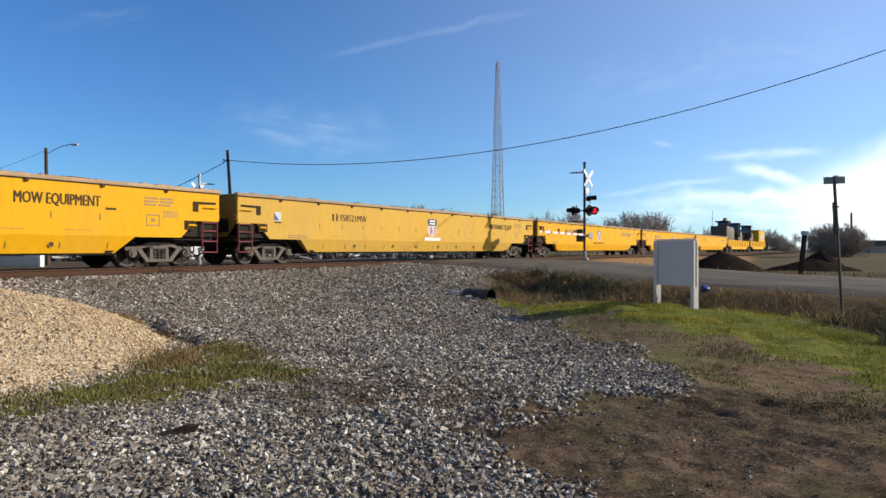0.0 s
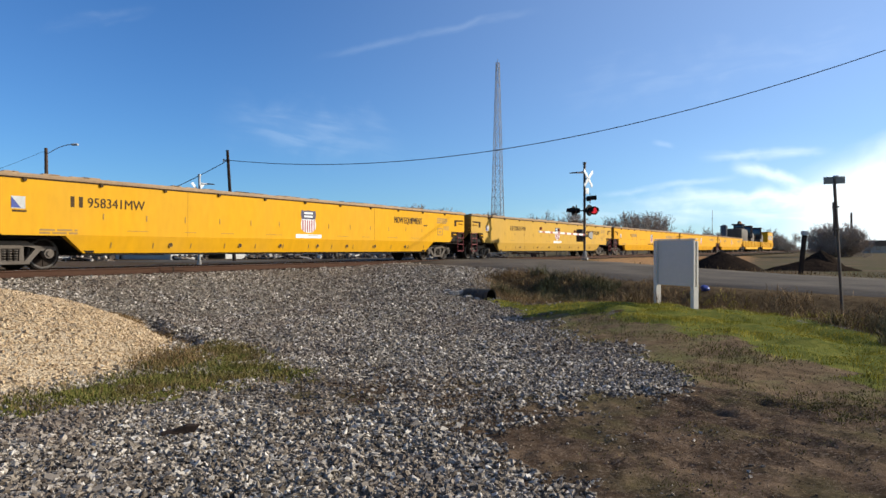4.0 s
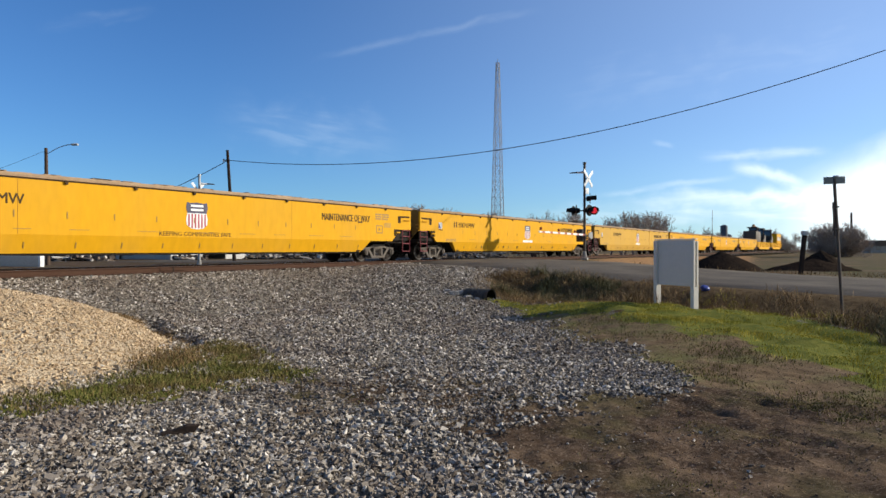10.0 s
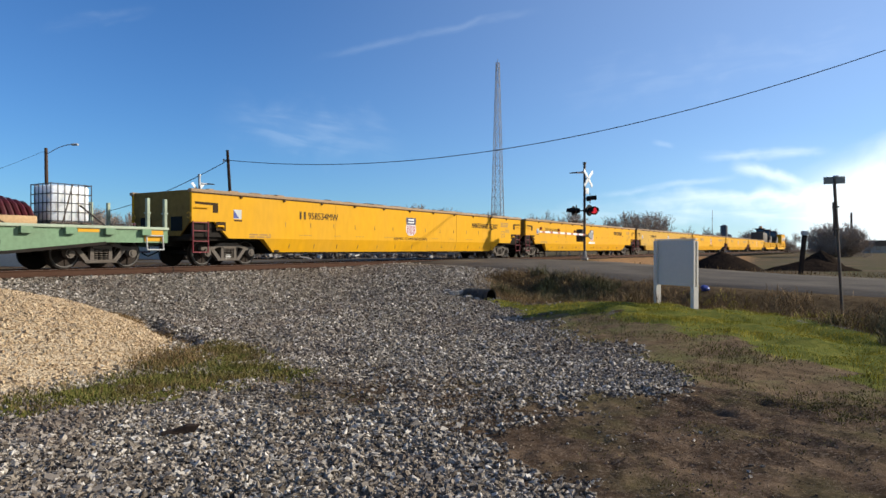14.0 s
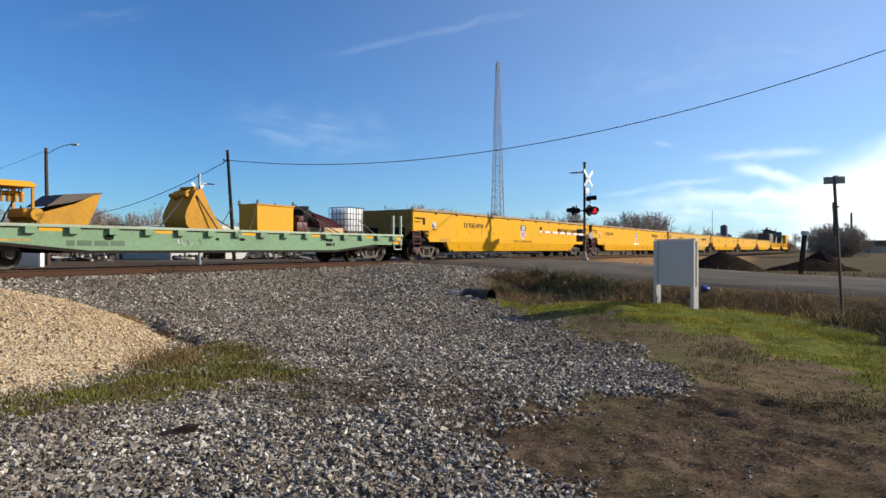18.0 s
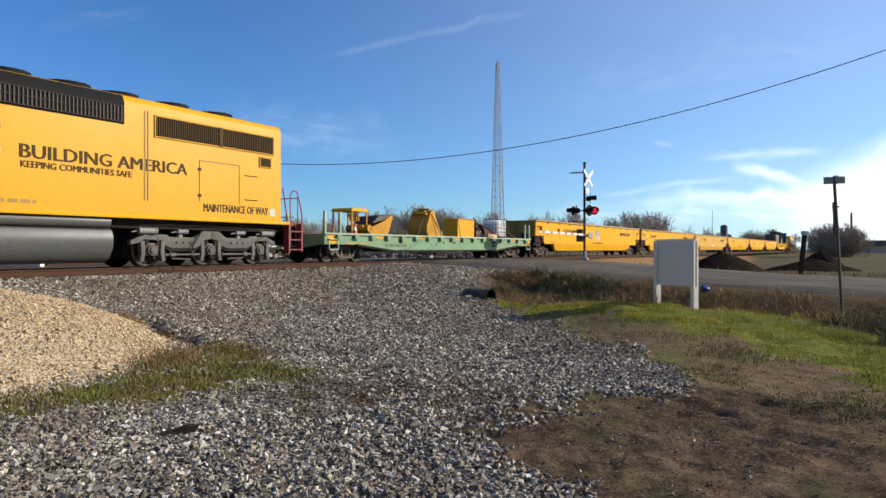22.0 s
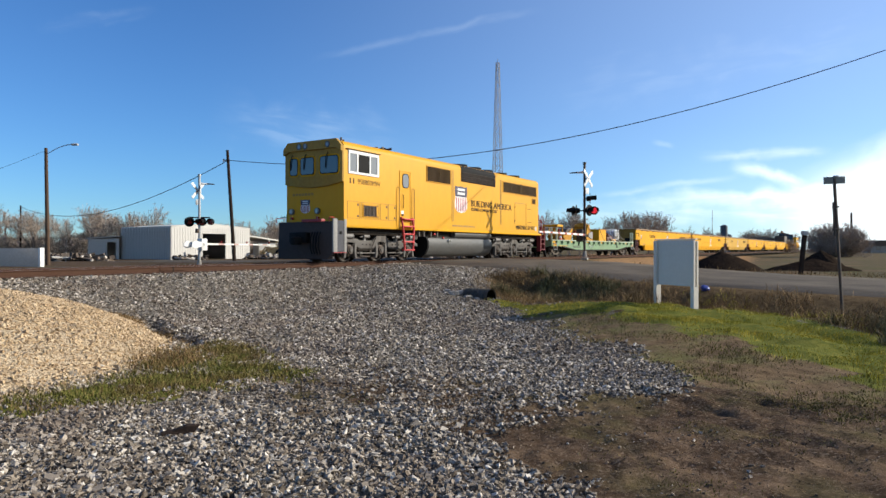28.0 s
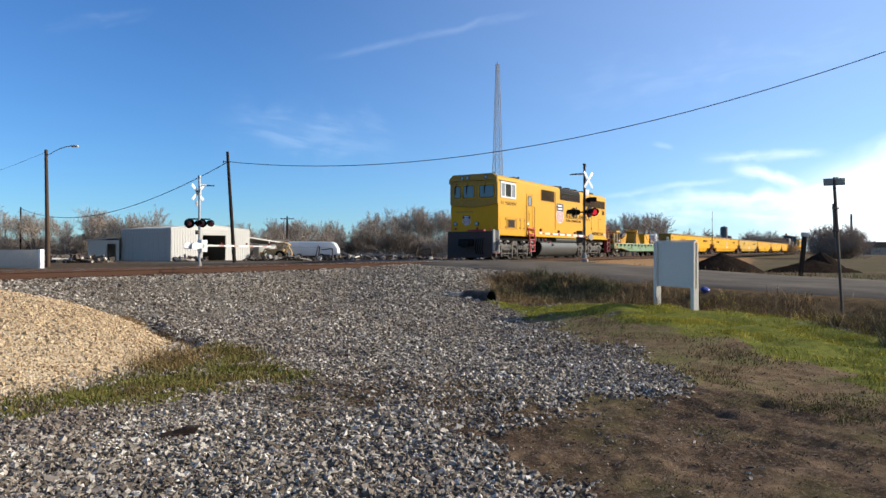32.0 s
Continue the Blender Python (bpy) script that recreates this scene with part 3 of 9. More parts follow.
    for key, c in (("heap", pale), ("field", field), ("clay", clay), ("weeds", weeds), ("earth", earth), ("dirt", dirt), ("grass", grass)):
        ad = n.new("ShaderNodeMath")
        ad.operation = "ADD"
        l.new(masks[key], ad.inputs[0])
        l.new(mid, ad.inputs[1])
        edge = ramp(n, l, ad.outputs[0], [(0.85, (0, 0, 0)), (1.0, (1, 1, 1))])
        col = blend(n, l, edge, col, c)
    l.new(col, b.inputs["Base Color"])
    b.inputs["Roughness"].default_value = 0.95
    b.inputs["Specular IOR Level"].default_value = 0.02
    hs = n.new("ShaderNodeMath")
    hs.operation = "MULTIPLY_ADD"
    hs.inputs[1].default_value = -0.7
    l.new(vor.outputs["Distance"], hs.inputs[0])
    l.new(fine, hs.inputs[2])
    stony, soft = n.new("ShaderNodeMath"), n.new("ShaderNodeMath")
    stony.operation, soft.operation = "ADD", "MULTIPLY_ADD"
    stony.use_clamp = True
    l.new(masks["gravel"], stony.inputs[0])
    l.new(masks["heap"], stony.inputs[1])
    l.new(hs.outputs[0], soft.inputs[0])
    l.new(stony.outputs[0], soft.inputs[1])
    l.new(noise_node(n, l, tc, 6.0, 9, 0.7), soft.inputs[2])
    bump(n, l, b, soft.outputs[0], 0.8, 0.04)
    return m


ground_me.materials.append(ground_material())
ground = tagged(new("ground", ground_me), "uneven ground of grey gravel, dark dirt and winter grass", "ground", kind="structure")


# ---- road ----
def road_sheet():
    m, n, l, b = shader("worn_asphalt")
    tc = n.new("ShaderNodeTexCoord").outputs["Object"]
    fine, big = noise_node(n, l, tc, 40, 4), noise_node(n, l, tc, 0.6, 5)
    col = blend(n, l, ramp(n, l, big, [(0.35, (0, 0, 0)), (0.7, (0.7, 0.7, 0.7))]), ramp(n, l, fine, [(0.3, (0.06, 0.05, 0.041)), (0.7, (0.11, 0.095, 0.078))]), (0.165, 0.136, 0.105))
    l.new(col, b.inputs["Base Color"])
    b.inputs["Roughness"].default_value = 0.95
    b.inputs["Specular IOR Level"].default_value = 0.03
    bump(n, l, b, fine, 0.4, 0.01)
    pts = []
    for (ax, ay, az), (bx, by, bz) in zip(ROAD, ROAD[1:]):
        for k in np.linspace(0, 1, 12, endpoint=False):
            pts.append(Vector((ax + k * (bx - ax), ay + k * (by - ay), az + k * (bz - az))))
    bm = bmesh.new()
    rows = []
    for i, p in enumerate(pts):
        d = (pts[min(i + 3, len(pts) - 1)] - pts[max(i - 3, 0)])
        side = Vector((d.y, -d.x, 0)).normalized()
        row = []
        for k, drop in ((-1.06, -0.16), (-1.0, 0.0), (-0.5, 0.03), (0, 0.05), (0.5, 0.03), (1.0, 0.0), (1.06, -0.16)):
            q = p + side * (k * ROAD_HALF + 0.12 * noise.noise((i * 0.4, k, 2)))
            row.append(bm.verts.new((q.x, q.y, q.z + drop - 0.012)))
        rows.append(row)
    for a, c in zip(rows, rows[1:]):
        for i in range(len(a) - 1):
            bm.faces.new((a[i], a[i + 1], c[i + 1], c[i]))
    return solid("road", bm, m, "worn grey asphalt road over the level crossing", "road", kind="structure")


road_sheet()


# ---- track ----
def rail_profile():
    return [(-0.075, -0.18), (0.075, -0.18), (0.075, -0.168), (0.012, -0.145), (0.012, -0.045), (0.036, -0.035), (0.036, -0.006), (0.028, -0.001), (-0.028, -0.001), (-0.036, -0.006), (-0.036, -0.035), (-0.012, -0.045), (-0.012, -0.145), (-0.075, -0.168)]


JOINT = 13.02


def track(name, lat, u0, u1, label):
    t = thing(name, Matrix.Translation(on_track(0, lat)) @ pose(0, 0, 0, 0, 0, HEAD), label, "railway track", kind="structure")
    for y in (-0.7535, 0.7535):
        bm = bmesh.new()
        slab(bm, [(y + p, z) for p, z in rail_profile()], u0, u1, "x")
        r = part("rail", bm, RUST, t, "rust-brown steel rail", smooth=False)
        bm = bmesh.new()
        box(bm, u0, u1, y - 0.027, y + 0.027, -0.004, 0.0)
        part("railhead", bm, RAILTOP, r, "polished running surface", smooth=False)
        for u in np.arange(JOINT - 11.9, 60, 11.9):
            bm = bmesh.new()
            box(bm, u - 0.45, u + 0.45, y - 0.045, y - 0.014, -0.13, -0.05, 0.008)
            for k in range(6):
                rod(bm, (u - 0.37 + k * 0.148, y - 0.058, -0.09), (u - 0.37 + k * 0.148, y - 0.03, -0.09), 0.013, 6)
            bar = part("joint_bar", bm, RUST, r, smooth=False)
            bm = bmesh.new()
            box(bm, u - 0.02, u + 0.02, y - 0.048, y - 0.0355, -0.17, -0.006)
            part("joint_gap", bm, BLACK, bar, "dark gap between two rail lengths", smooth=False)
    bm = bmesh.new()
    box(bm, -0.115, 0.115, -1.3, 1.3, -0.36, -0.185, 0.012)
    tie_me = mesh_of("tie", bm, TIE)
    bm = bmesh.new()
    for y in (-0.7535, 0.7535):
        box(bm, -0.09, 0.09, y - 0.17, y + 0.17, -0.187, -0.174)
        for s in (-1, 1):
            box(bm, -0.03, 0.03, y + s * 0.105 - 0.018, y + s * 0.105 + 0.018, -0.175, -0.145)
    plate_me = mesh_of("tie_plate", bm, RUST)
    rnd = random.Random(4)
    for u in np.arange(-8, 27, 0.53):
        o = part("tie", tie_me, None, t, at=pose(u, rnd.uniform(-0.05, 0.05), rnd.uniform(-0.015, 0.0), 0, 0, rnd.uniform(-1.5, 1.5)))
        part("tie_plate", plate_me, None, o)
    bm = bmesh.new()
    for u in np.arange(27.4, u1 - 1, 0.53):
        box(bm, u - 0.115, u + 0.115, -1.3, 1.3, -0.36, -0.185)
    for u in np.arange(u0 + 1, -8.3, 0.53):
        box(bm, u - 0.115, u + 0.115, -1.3, 1.3, -0.36, -0.185)
    tagged(part("ties", bm, TIE, t, "dark wooden ties further along"), kind="stuff")
    return t


track("railway_track", MID, -45, 420, "single railway track with rusty rails on dark ties")


# ---- how the train goes ----
RUN = np.array([-43.16, -39.10, -35.13, -31.32, -27.72, -24.31, -21.02, -17.80, -14.64, -11.58, -8.62, -5.73, -2.86, 0.00, 2.87, 5.76, 8.66, 11.63, 14.72, 17.95, 21.31, 24.76, 28.25, 31.80, 35.42, 39.11, 42.86, 46.60, 50.30, 53.89, 57.28, 60.45, 63.49])


def run_at(t):
    """Metres that the train has gone at t seconds, zero at 13 s; a smooth curve through the values at whole seconds."""
    t = min(max(t, 0.0), 32.0)
    i = min(int(t), 31)
    f = t - i
    p = RUN
    m0 = (p[i + 1] - p[i - 1]) / 2 if i > 0 else p[1] - p[0]
    m1 = (p[i + 2] - p[i]) / 2 if i < 31 else p[32] - p[31]
    return float((2 * f**3 - 3 * f**2 + 1) * p[i] + (f**3 - 2 * f**2 + f) * m0 + (-2 * f**3 + 3 * f**2) * p[i + 1] + (f**3 - f**2) * m1)


RIDING = []      # things that go with the train, and where each stands in it at 13 s
ROLLING = []     # wheelsets, with the pose of the axle and the wheel's radius


def ride(ob, u, y=0.0, z=0.0, turn=0.0):
    local = pose(u, y, z, 0, 0, turn)
    RIDING.append((ob, local))
    ob.matrix_basis = at_time(local, 0.0)
    return ob


def at_time(local, t):
    return Matrix.Translation(on_track(run_at(t))) @ pose(0, 0, 0, 0, 0, HEAD) @ local


def motions():
    for ob, local in RIDING:
        walk(ob, [(t, at_time(local, t)) for t in np.arange(0, 32.01, 1.0)])
    for ob, at, r in ROLLING:
        walk(ob, [(t, at @ Matrix.Rotation((run_at(t) - RUN[0]) / r, 4, "Y")) for t in [k * 4 / 30 for k in range(241)]])


# ---- running gear ----
def wheelset_mesh(r, name="wheelset"):
    bm = bmesh.new()
    for s in (-1, 1):
        y = 0.7535 * s
        rod(bm, (0, y - 0.065, 0), (0, y + 0.065, 0), r, 28)
        rod(bm, (0, y - s * 0.085, 0), (0, y - s * 0.055, 0), r + 0.03, 28)
        # raised rim and hub on the outer face, with a plate set back between them
        for k in range(14):
            a, b = 2 * math.pi * k / 14, 2 * math.pi * (k + 1) / 14
            for rr, w in ((r - 0.05, 0.05),):
                rod(bm, (rr * math.cos(a), y + s * 0.07, rr * math.sin(a)), (rr * math.cos(b), y + s * 0.07, rr * math.sin(b)), 0.028, 5)
        rod(bm, (0, y, 0), (0, y + s * 0.12, 0), 0.13, 14)
        for k in range(5):
            a = 2 * math.pi * k / 5
            rod(bm, (0.12 * math.cos(a), y + s * 0.07, 0.12 * math.sin(a)), ((r - 0.08) * math.cos(a), y + s * 0.068, (r - 0.08) * math.sin(a)), 0.016, 4)
    rod(bm, (0, -0.98, 0), (0, 0.98, 0), 0.075, 12)
    me = mesh_of(name, bm, WHEEL, True)
    me.materials.append(TRUCK_PALE)
    for f in me.polygons:
        c = f.center
        if math.hypot(c.x, c.z) > r - 0.09 and abs(c.y) > 0.82:
            f.material_index = 1
    return me


CAR_WHEEL, LOCO_WHEEL = 0.42, 0.51
car_wheels, loco_wheels = wheelset_mesh(CAR_WHEEL), wheelset_mesh(LOCO_WHEEL)


def roll(me, x, r, parent, keyed=True):
    at = pose(x, 0, r)
    ob = part("wheelset", me, None, parent, "steel wheelset with worn bright rims", at=at)
    ob["rolls"] = 1 if keyed else 0
    return ob


def car_truck_mesh():
    """Two cast side frames with springs and bearing caps, and the bolster between them."""
    bm = bmesh.new()
    for s in (-1, 1):
        y0, y1 = sorted((s * 0.93, s * 1.06))
        slab(bm, [(-1.10, 0.50), (-1.10, 0.60), (-0.62, 0.62), (-0.36, 0.74), (0.36, 0.74), (0.62, 0.62), (1.10, 0.60), (1.10, 0.50), (0.72, 0.50), (0.42, 0.60), (-0.42, 0.60), (-0.72, 0.50)], y0, y1, "y")
        for k in (-1, 1):
            slab(bm, [(k * 0.78, 0.58), (k * 0.62, 0.58), (k * 0.30, 0.20), (k * 0.44, 0.18)], y0, y1, "y")
            rod(bm, (k * 0.89, s * 0.95, 0.42), (k * 0.89, s * 1.13, 0.42), 0.125, 12)
            rod(bm, (k * 0.89, s * 1.12, 0.42), (k * 0.89, s * 1.16, 0.42), 0.07, 8)
            box(bm, k * 0.89 - 0.13, k * 0.89 + 0.13, y0, y1, 0.40, 0.56, 0.02)
            slab(bm, [(k * 0.30, 0.64), (k * 0.22, 0.64), (k * 0.20, 0.24), (k * 0.32, 0.24)], y0, y1, "y")
        box(bm, -0.46, 0.46, y0, y1, 0.15, 0.24, 0.02)
        for k in (-0.14, 0.0, 0.14):
            for j in range(5):
                rod(bm, (k, s * 1.0, 0.25 + j * 0.062), (k, s * 1.0, 0.275 + j * 0.062), 0.062, 8)
        box(bm, -0.26, 0.26, y0 - 0.02, y1 + 0.02, 0.54, 0.64, 0.02)
    box(bm, -0.2, 0.2, -0.95, 0.95, 0.46, 0.68, 0.03)
    return mesh_of("truck", bm, TRUCK)


truck_me = car_truck_mesh()


def car_truck(x, parent):
    t = part("truck", truck_me, None, parent, "dusty cast steel two-axle truck", at=pose(x, 0, 0))
    for k in (-0.89, 0.89):
        roll(car_wheels, k, CAR_WHEEL, t)
    return t


AXLES = (-2.07, 0.0, 2.07)


def loco_truck(x, parent):
    """A three-axle truck: cast side frames that dip between the axles, with pedestal legs, tie rods, springs and brake cylinders."""
    bm = bmesh.new()
    # Black block stands in for the shade between and behind the wheels
    box(bm, -2.7, 2.7, -0.66, 0.66, 0.24, 1.0, 0.05)
    t = part("truck", bm, BLACK, parent, "silver-grey three-axle truck", at=pose(x, 0, 0))
    for s in (-1, 1):
        bm = bmesh.new()
        y0, y1 = sorted((s * 0.98, s * 1.14))
        for a in (-1, 1):
            # plate between two axles, its ends drawn up over the axle boxes
            slab(bm, [(a * 1.95, 0.80), (a * 1.98, 0.98), (a * 1.62, 0.97), (a * 1.48, 0.90), (a * 0.62, 0.90), (a * 0.42, 1.02), (a * 0.25, 1.17), (0, 1.17), (0, 0.86), (a * 0.24, 0.82), (a * 0.42, 0.64), (a * 0.62, 0.56), (a * 1.45, 0.56), (a * 1.66, 0.64), (a * 1.80, 0.80)], y0, y1, "y", 0.012)
            # end of the frame over the outer axle
            slab(bm, [(a * 1.90, 0.80), (a * 1.90, 0.98), (a * 2.45, 0.92), (a * 2.78, 0.78), (a * 2.78, 0.66), (a * 2.50, 0.72), (a * 2.34, 0.82)], y0, y1, "y", 0.012)
        fr = part("side_frame", bm, TRUCK_PALE, t, "pale cast side frame with three holes in each dip")
        # Near-black flange puts the shadow under the plate into colour
        bm = bmesh.new()
        for a in (-1, 1):
            slab(bm, [(a * 0.36, 0.70), (a * 0.60, 0.555), (a * 1.48, 0.555), (a * 1.70, 0.68), (a * 1.66, 0.57), (a * 1.46, 0.47), (a * 0.62, 0.47), (a * 0.38, 0.60)], *sorted((s * 0.92, s * 1.10)), "y")
        part("lower_flange", bm, UNDER, fr)
        for a in (-1, 1):
            for k in (0.80, 1.04, 1.28):
                bm = bmesh.new()
                rod(bm, (a * k, s * 1.12, 0.73), (a * k, s * 1.146, 0.73), 0.038, 10)
                part("hole", bm, BLACK, fr, "dark round hole in the side frame")
        for ax in AXLES:
            for k in (-1, 1):
                bm = bmesh.new()
                slab(bm, [(ax + k * 0.27, 0.78), (ax + k * 0.40, 0.74), (ax + k * 0.37, 0.40), (ax + k * 0.42, 0.18), (ax + k * 0.30, 0.17), (ax + k * 0.25, 0.42)], *sorted((s * 0.98, s * 1.15)), "y", 0.008)
                part("pedestal", bm, TRUCK_PALE, fr, "pale pedestal leg beside the axle box")
            bm = bmesh.new()
            box(bm, ax - 0.22, ax + 0.22, *sorted((s * 0.96, s * 1.10)), 0.34, 0.72, 0.03)
            rod(bm, (ax, s * 1.0, 0.51), (ax, s * 1.16, 0.51), 0.165, 14)
            bx = part("bearing_box", bm, STEEL_DARK, t)
            bm = bmesh.new()
            rod(bm, (ax, s * 1.15, 0.51), (ax, s * 1.20, 0.51), 0.10, 12)
            for k in range(3):
                q = radians(90 + 120 * k)
                rod(bm, (ax + 0.06 * math.cos(q), s * 1.19, 0.51 + 0.06 * math.sin(q)), (ax + 0.06 * math.cos(q), s * 1.215, 0.51 + 0.06 * math.sin(q)), 0.02, 6)
            part("bearing_cap", bm, TRUCK_PALE, bx, "pale bearing cap with three bolts")
            for k in (-0.17, 0.17):
                bm = bmesh.new()
                for j in range(3):
                    rod(bm, (ax + k, s * 1.10, 0.66 + j * 0.055), (ax + k, s * 1.10, 0.69 + j * 0.055), 0.06, 8)
                part("spring", bm, STEEL_DARK, t)
        for a in (-1, 1):
            bm = bmesh.new()
            rod(bm, (a * 0.44, s * 1.12, 0.37), (a * 1.66, s * 1.12, 0.37), 0.032, 8)
            box(bm, *sorted((a * 1.30, a * 1.50)), *sorted((s * 1.06, s * 1.17)), 0.32, 0.42, 0.01)
            part("tie_rod", bm, TRUCK_PALE, t, "pale tie rod between the pedestals")
            bm = bmesh.new()
            rod(bm, (a * 0.72, s * 1.05, 0.22), (a * 1.36, s * 1.05, 0.25), 0.03, 6)
            rod(bm, (a * 1.36, s * 1.05, 0.25), (a * 1.50, s * 1.05, 0.62), 0.028, 6)
            box(bm, *sorted((a * 0.50, a * 0.62)), *sorted((s * 0.74, s * 1.0)), 0.26, 0.62, 0.02)
            box(bm, *sorted((a * 1.48, a * 1.60)), *sorted((s * 0.74, s * 1.0)), 0.26, 0.62, 0.02)
            part("brake_rigging", bm, STEEL_DARK, t)
            for xx, w in ((a * 2.30, 0.26), (a * 1.12, 0.15)):
                bm = bmesh.new()
                rod(bm, (xx - w, s * 1.17, 1.07), (xx + w, s * 1.17, 1.07), 0.095 if w > 0.2 else 0.07, 14)
                rod(bm, (xx + w, s * 1.17, 1.07), (xx + w + 0.05, s * 1.17, 1.07), 0.11 if w > 0.2 else 0.08, 14)
                rod(bm, (xx - w, s * 1.17, 1.07), (xx - w - 0.20, s * 1.16, 1.03), 0.022, 6)
                box(bm, xx - 0.06, xx + 0.06, *sorted((s * 1.02, s * 1.14)), 0.88, 1.04)
                part("brake_cylinder", bm, GREY_CYL, t, "light grey brake cylinder")
        bm = bmesh.new()
        pipe(bm, [(-2.60, s * 1.18, 1.02), (-2.52, s * 1.20, 1.22), (-1.5, s * 1.22, 1.26), (0, s * 1.22, 1.25), (1.5, s * 1.22, 1.22), (2.62, s * 1.20, 1.20), (2.68, s * 1.18, 1.04)], 0.016, 6)
        part("sand_pipe", bm, TRUCK_PALE, t)
        bm = bmesh.new()
        pipe(bm, [(-0.35, s * 1.17, 1.15), (-0.55, s * 1.20, 0.9), (-0.75, s * 1.21, 0.62), (-0.70, s * 1.20, 0.40)], 0.018, 6)
        part("air_hose", bm, BLACK, t)
        bm = bmesh.new()
        slab(bm, [(-0.14, 1.12), (0.14, 1.12), (0.10, 1.42), (-0.10, 1.42)], *sorted((s * 1.02, s * 1.16)), "y", 0.01)
        part("centre_post", bm, TRUCK_PALE, t)
    for k in AXLES:
        roll(loco_wheels, k, LOCO_WHEEL, t)
    return t


def shield_parts(parent, x, z, w, h, y, at=None):
    """A shield emblem as plain shapes: white border, navy chief with two pale bars, red and white stripes."""
    def outline(k):
        pts = [(-0.46, 0.5), (-0.30, 0.47), (0, 0.5), (0.30, 0.47), (0.46, 0.5), (0.50, 0.30), (0.44, 0.12), (0.50, -0.12), (0.47, -0.34), (0.26, -0.47), (0, -0.5), (-0.26, -0.47), (-0.47, -0.34), (-0.50, -0.12), (-0.44, 0.12), (-0.50, 0.30)]
        return [(x + p[0] * w * k, z + p[1] * h * k) for p in pts]
    bm = bmesh.new()
    slab(bm, outline(1.0), y - 0.006, y, "y")
    e = part("emblem", bm, WHITE, parent, "shield emblem with navy top and red stripes", at=at, smooth=False)
    bm = bmesh.new()
    slab(bm, [(x - 0.465 * w, z + 0.503 * h), (x - 0.30 * w, z + 0.473 * h), (x, z + 0.503 * h), (x + 0.30 * w, z + 0.473 * h), (x + 0.465 * w, z + 0.503 * h), (x + 0.503 * w, z + 0.3 * h), (x + 0.44 * w, z + 0.1 * h), (x - 0.44 * w, z + 0.1 * h), (x - 0.503 * w, z + 0.3 * h)], y - 0.010, y - 0.006, "y")
    part("emblem_top", bm, NAVY, e, smooth=False)
    bm = bmesh.new()
    for a, b in ((0.335, 0.415), (0.185, 0.265)):
        box(bm, x - 0.29 * w, x + 0.29 * w, y - 0.014, y - 0.010, z + a * h, z + b * h)
    part("emblem_bars", bm, WHITE, e, smooth=False)
    for k in range(6):
        bm = bmesh.new()
        cx = x + (-0.375 + 0.15 * k) * w
        low = z - (0.40 if k in (0, 5) else 0.455) * h
        box(bm, cx - 0.036 * w, cx + 0.036 * w, y - 0.010, y - 0.006, low, z + 0.07 * h)
        part("stripe", bm, SHIELD_RED, e, smooth=False)
    return e


def bars(parent, name, x, z, w, h, rows, y, material, seed=1, gap=0.35):
    """Lettering that cannot be read: broken bars of its size."""
    rnd = random.Random(seed)
    bm = bmesh.new()
    step = h / rows
    for r in range(rows):
        a = x
        while a < x + w - 0.05:
            b = min(x + w, a + rnd.uniform(0.18, 0.5))
            box(bm, a, b, y - 0.004, y, z + r * step, z + r * step + step * (1 - gap))
            a = b + 0.06
    return part(name, bm, material, parent, smooth=False)


def letters(parent, body, x, z, h, w, y, material=LETTER, bold=0.0):
    return part("lettering", text_mesh(body, h, material, w, bold), None, parent, 'lettering "' + body + '"', at=pose(x, y - 0.002, z))


# ---- well cars ----
WELL = 23.15


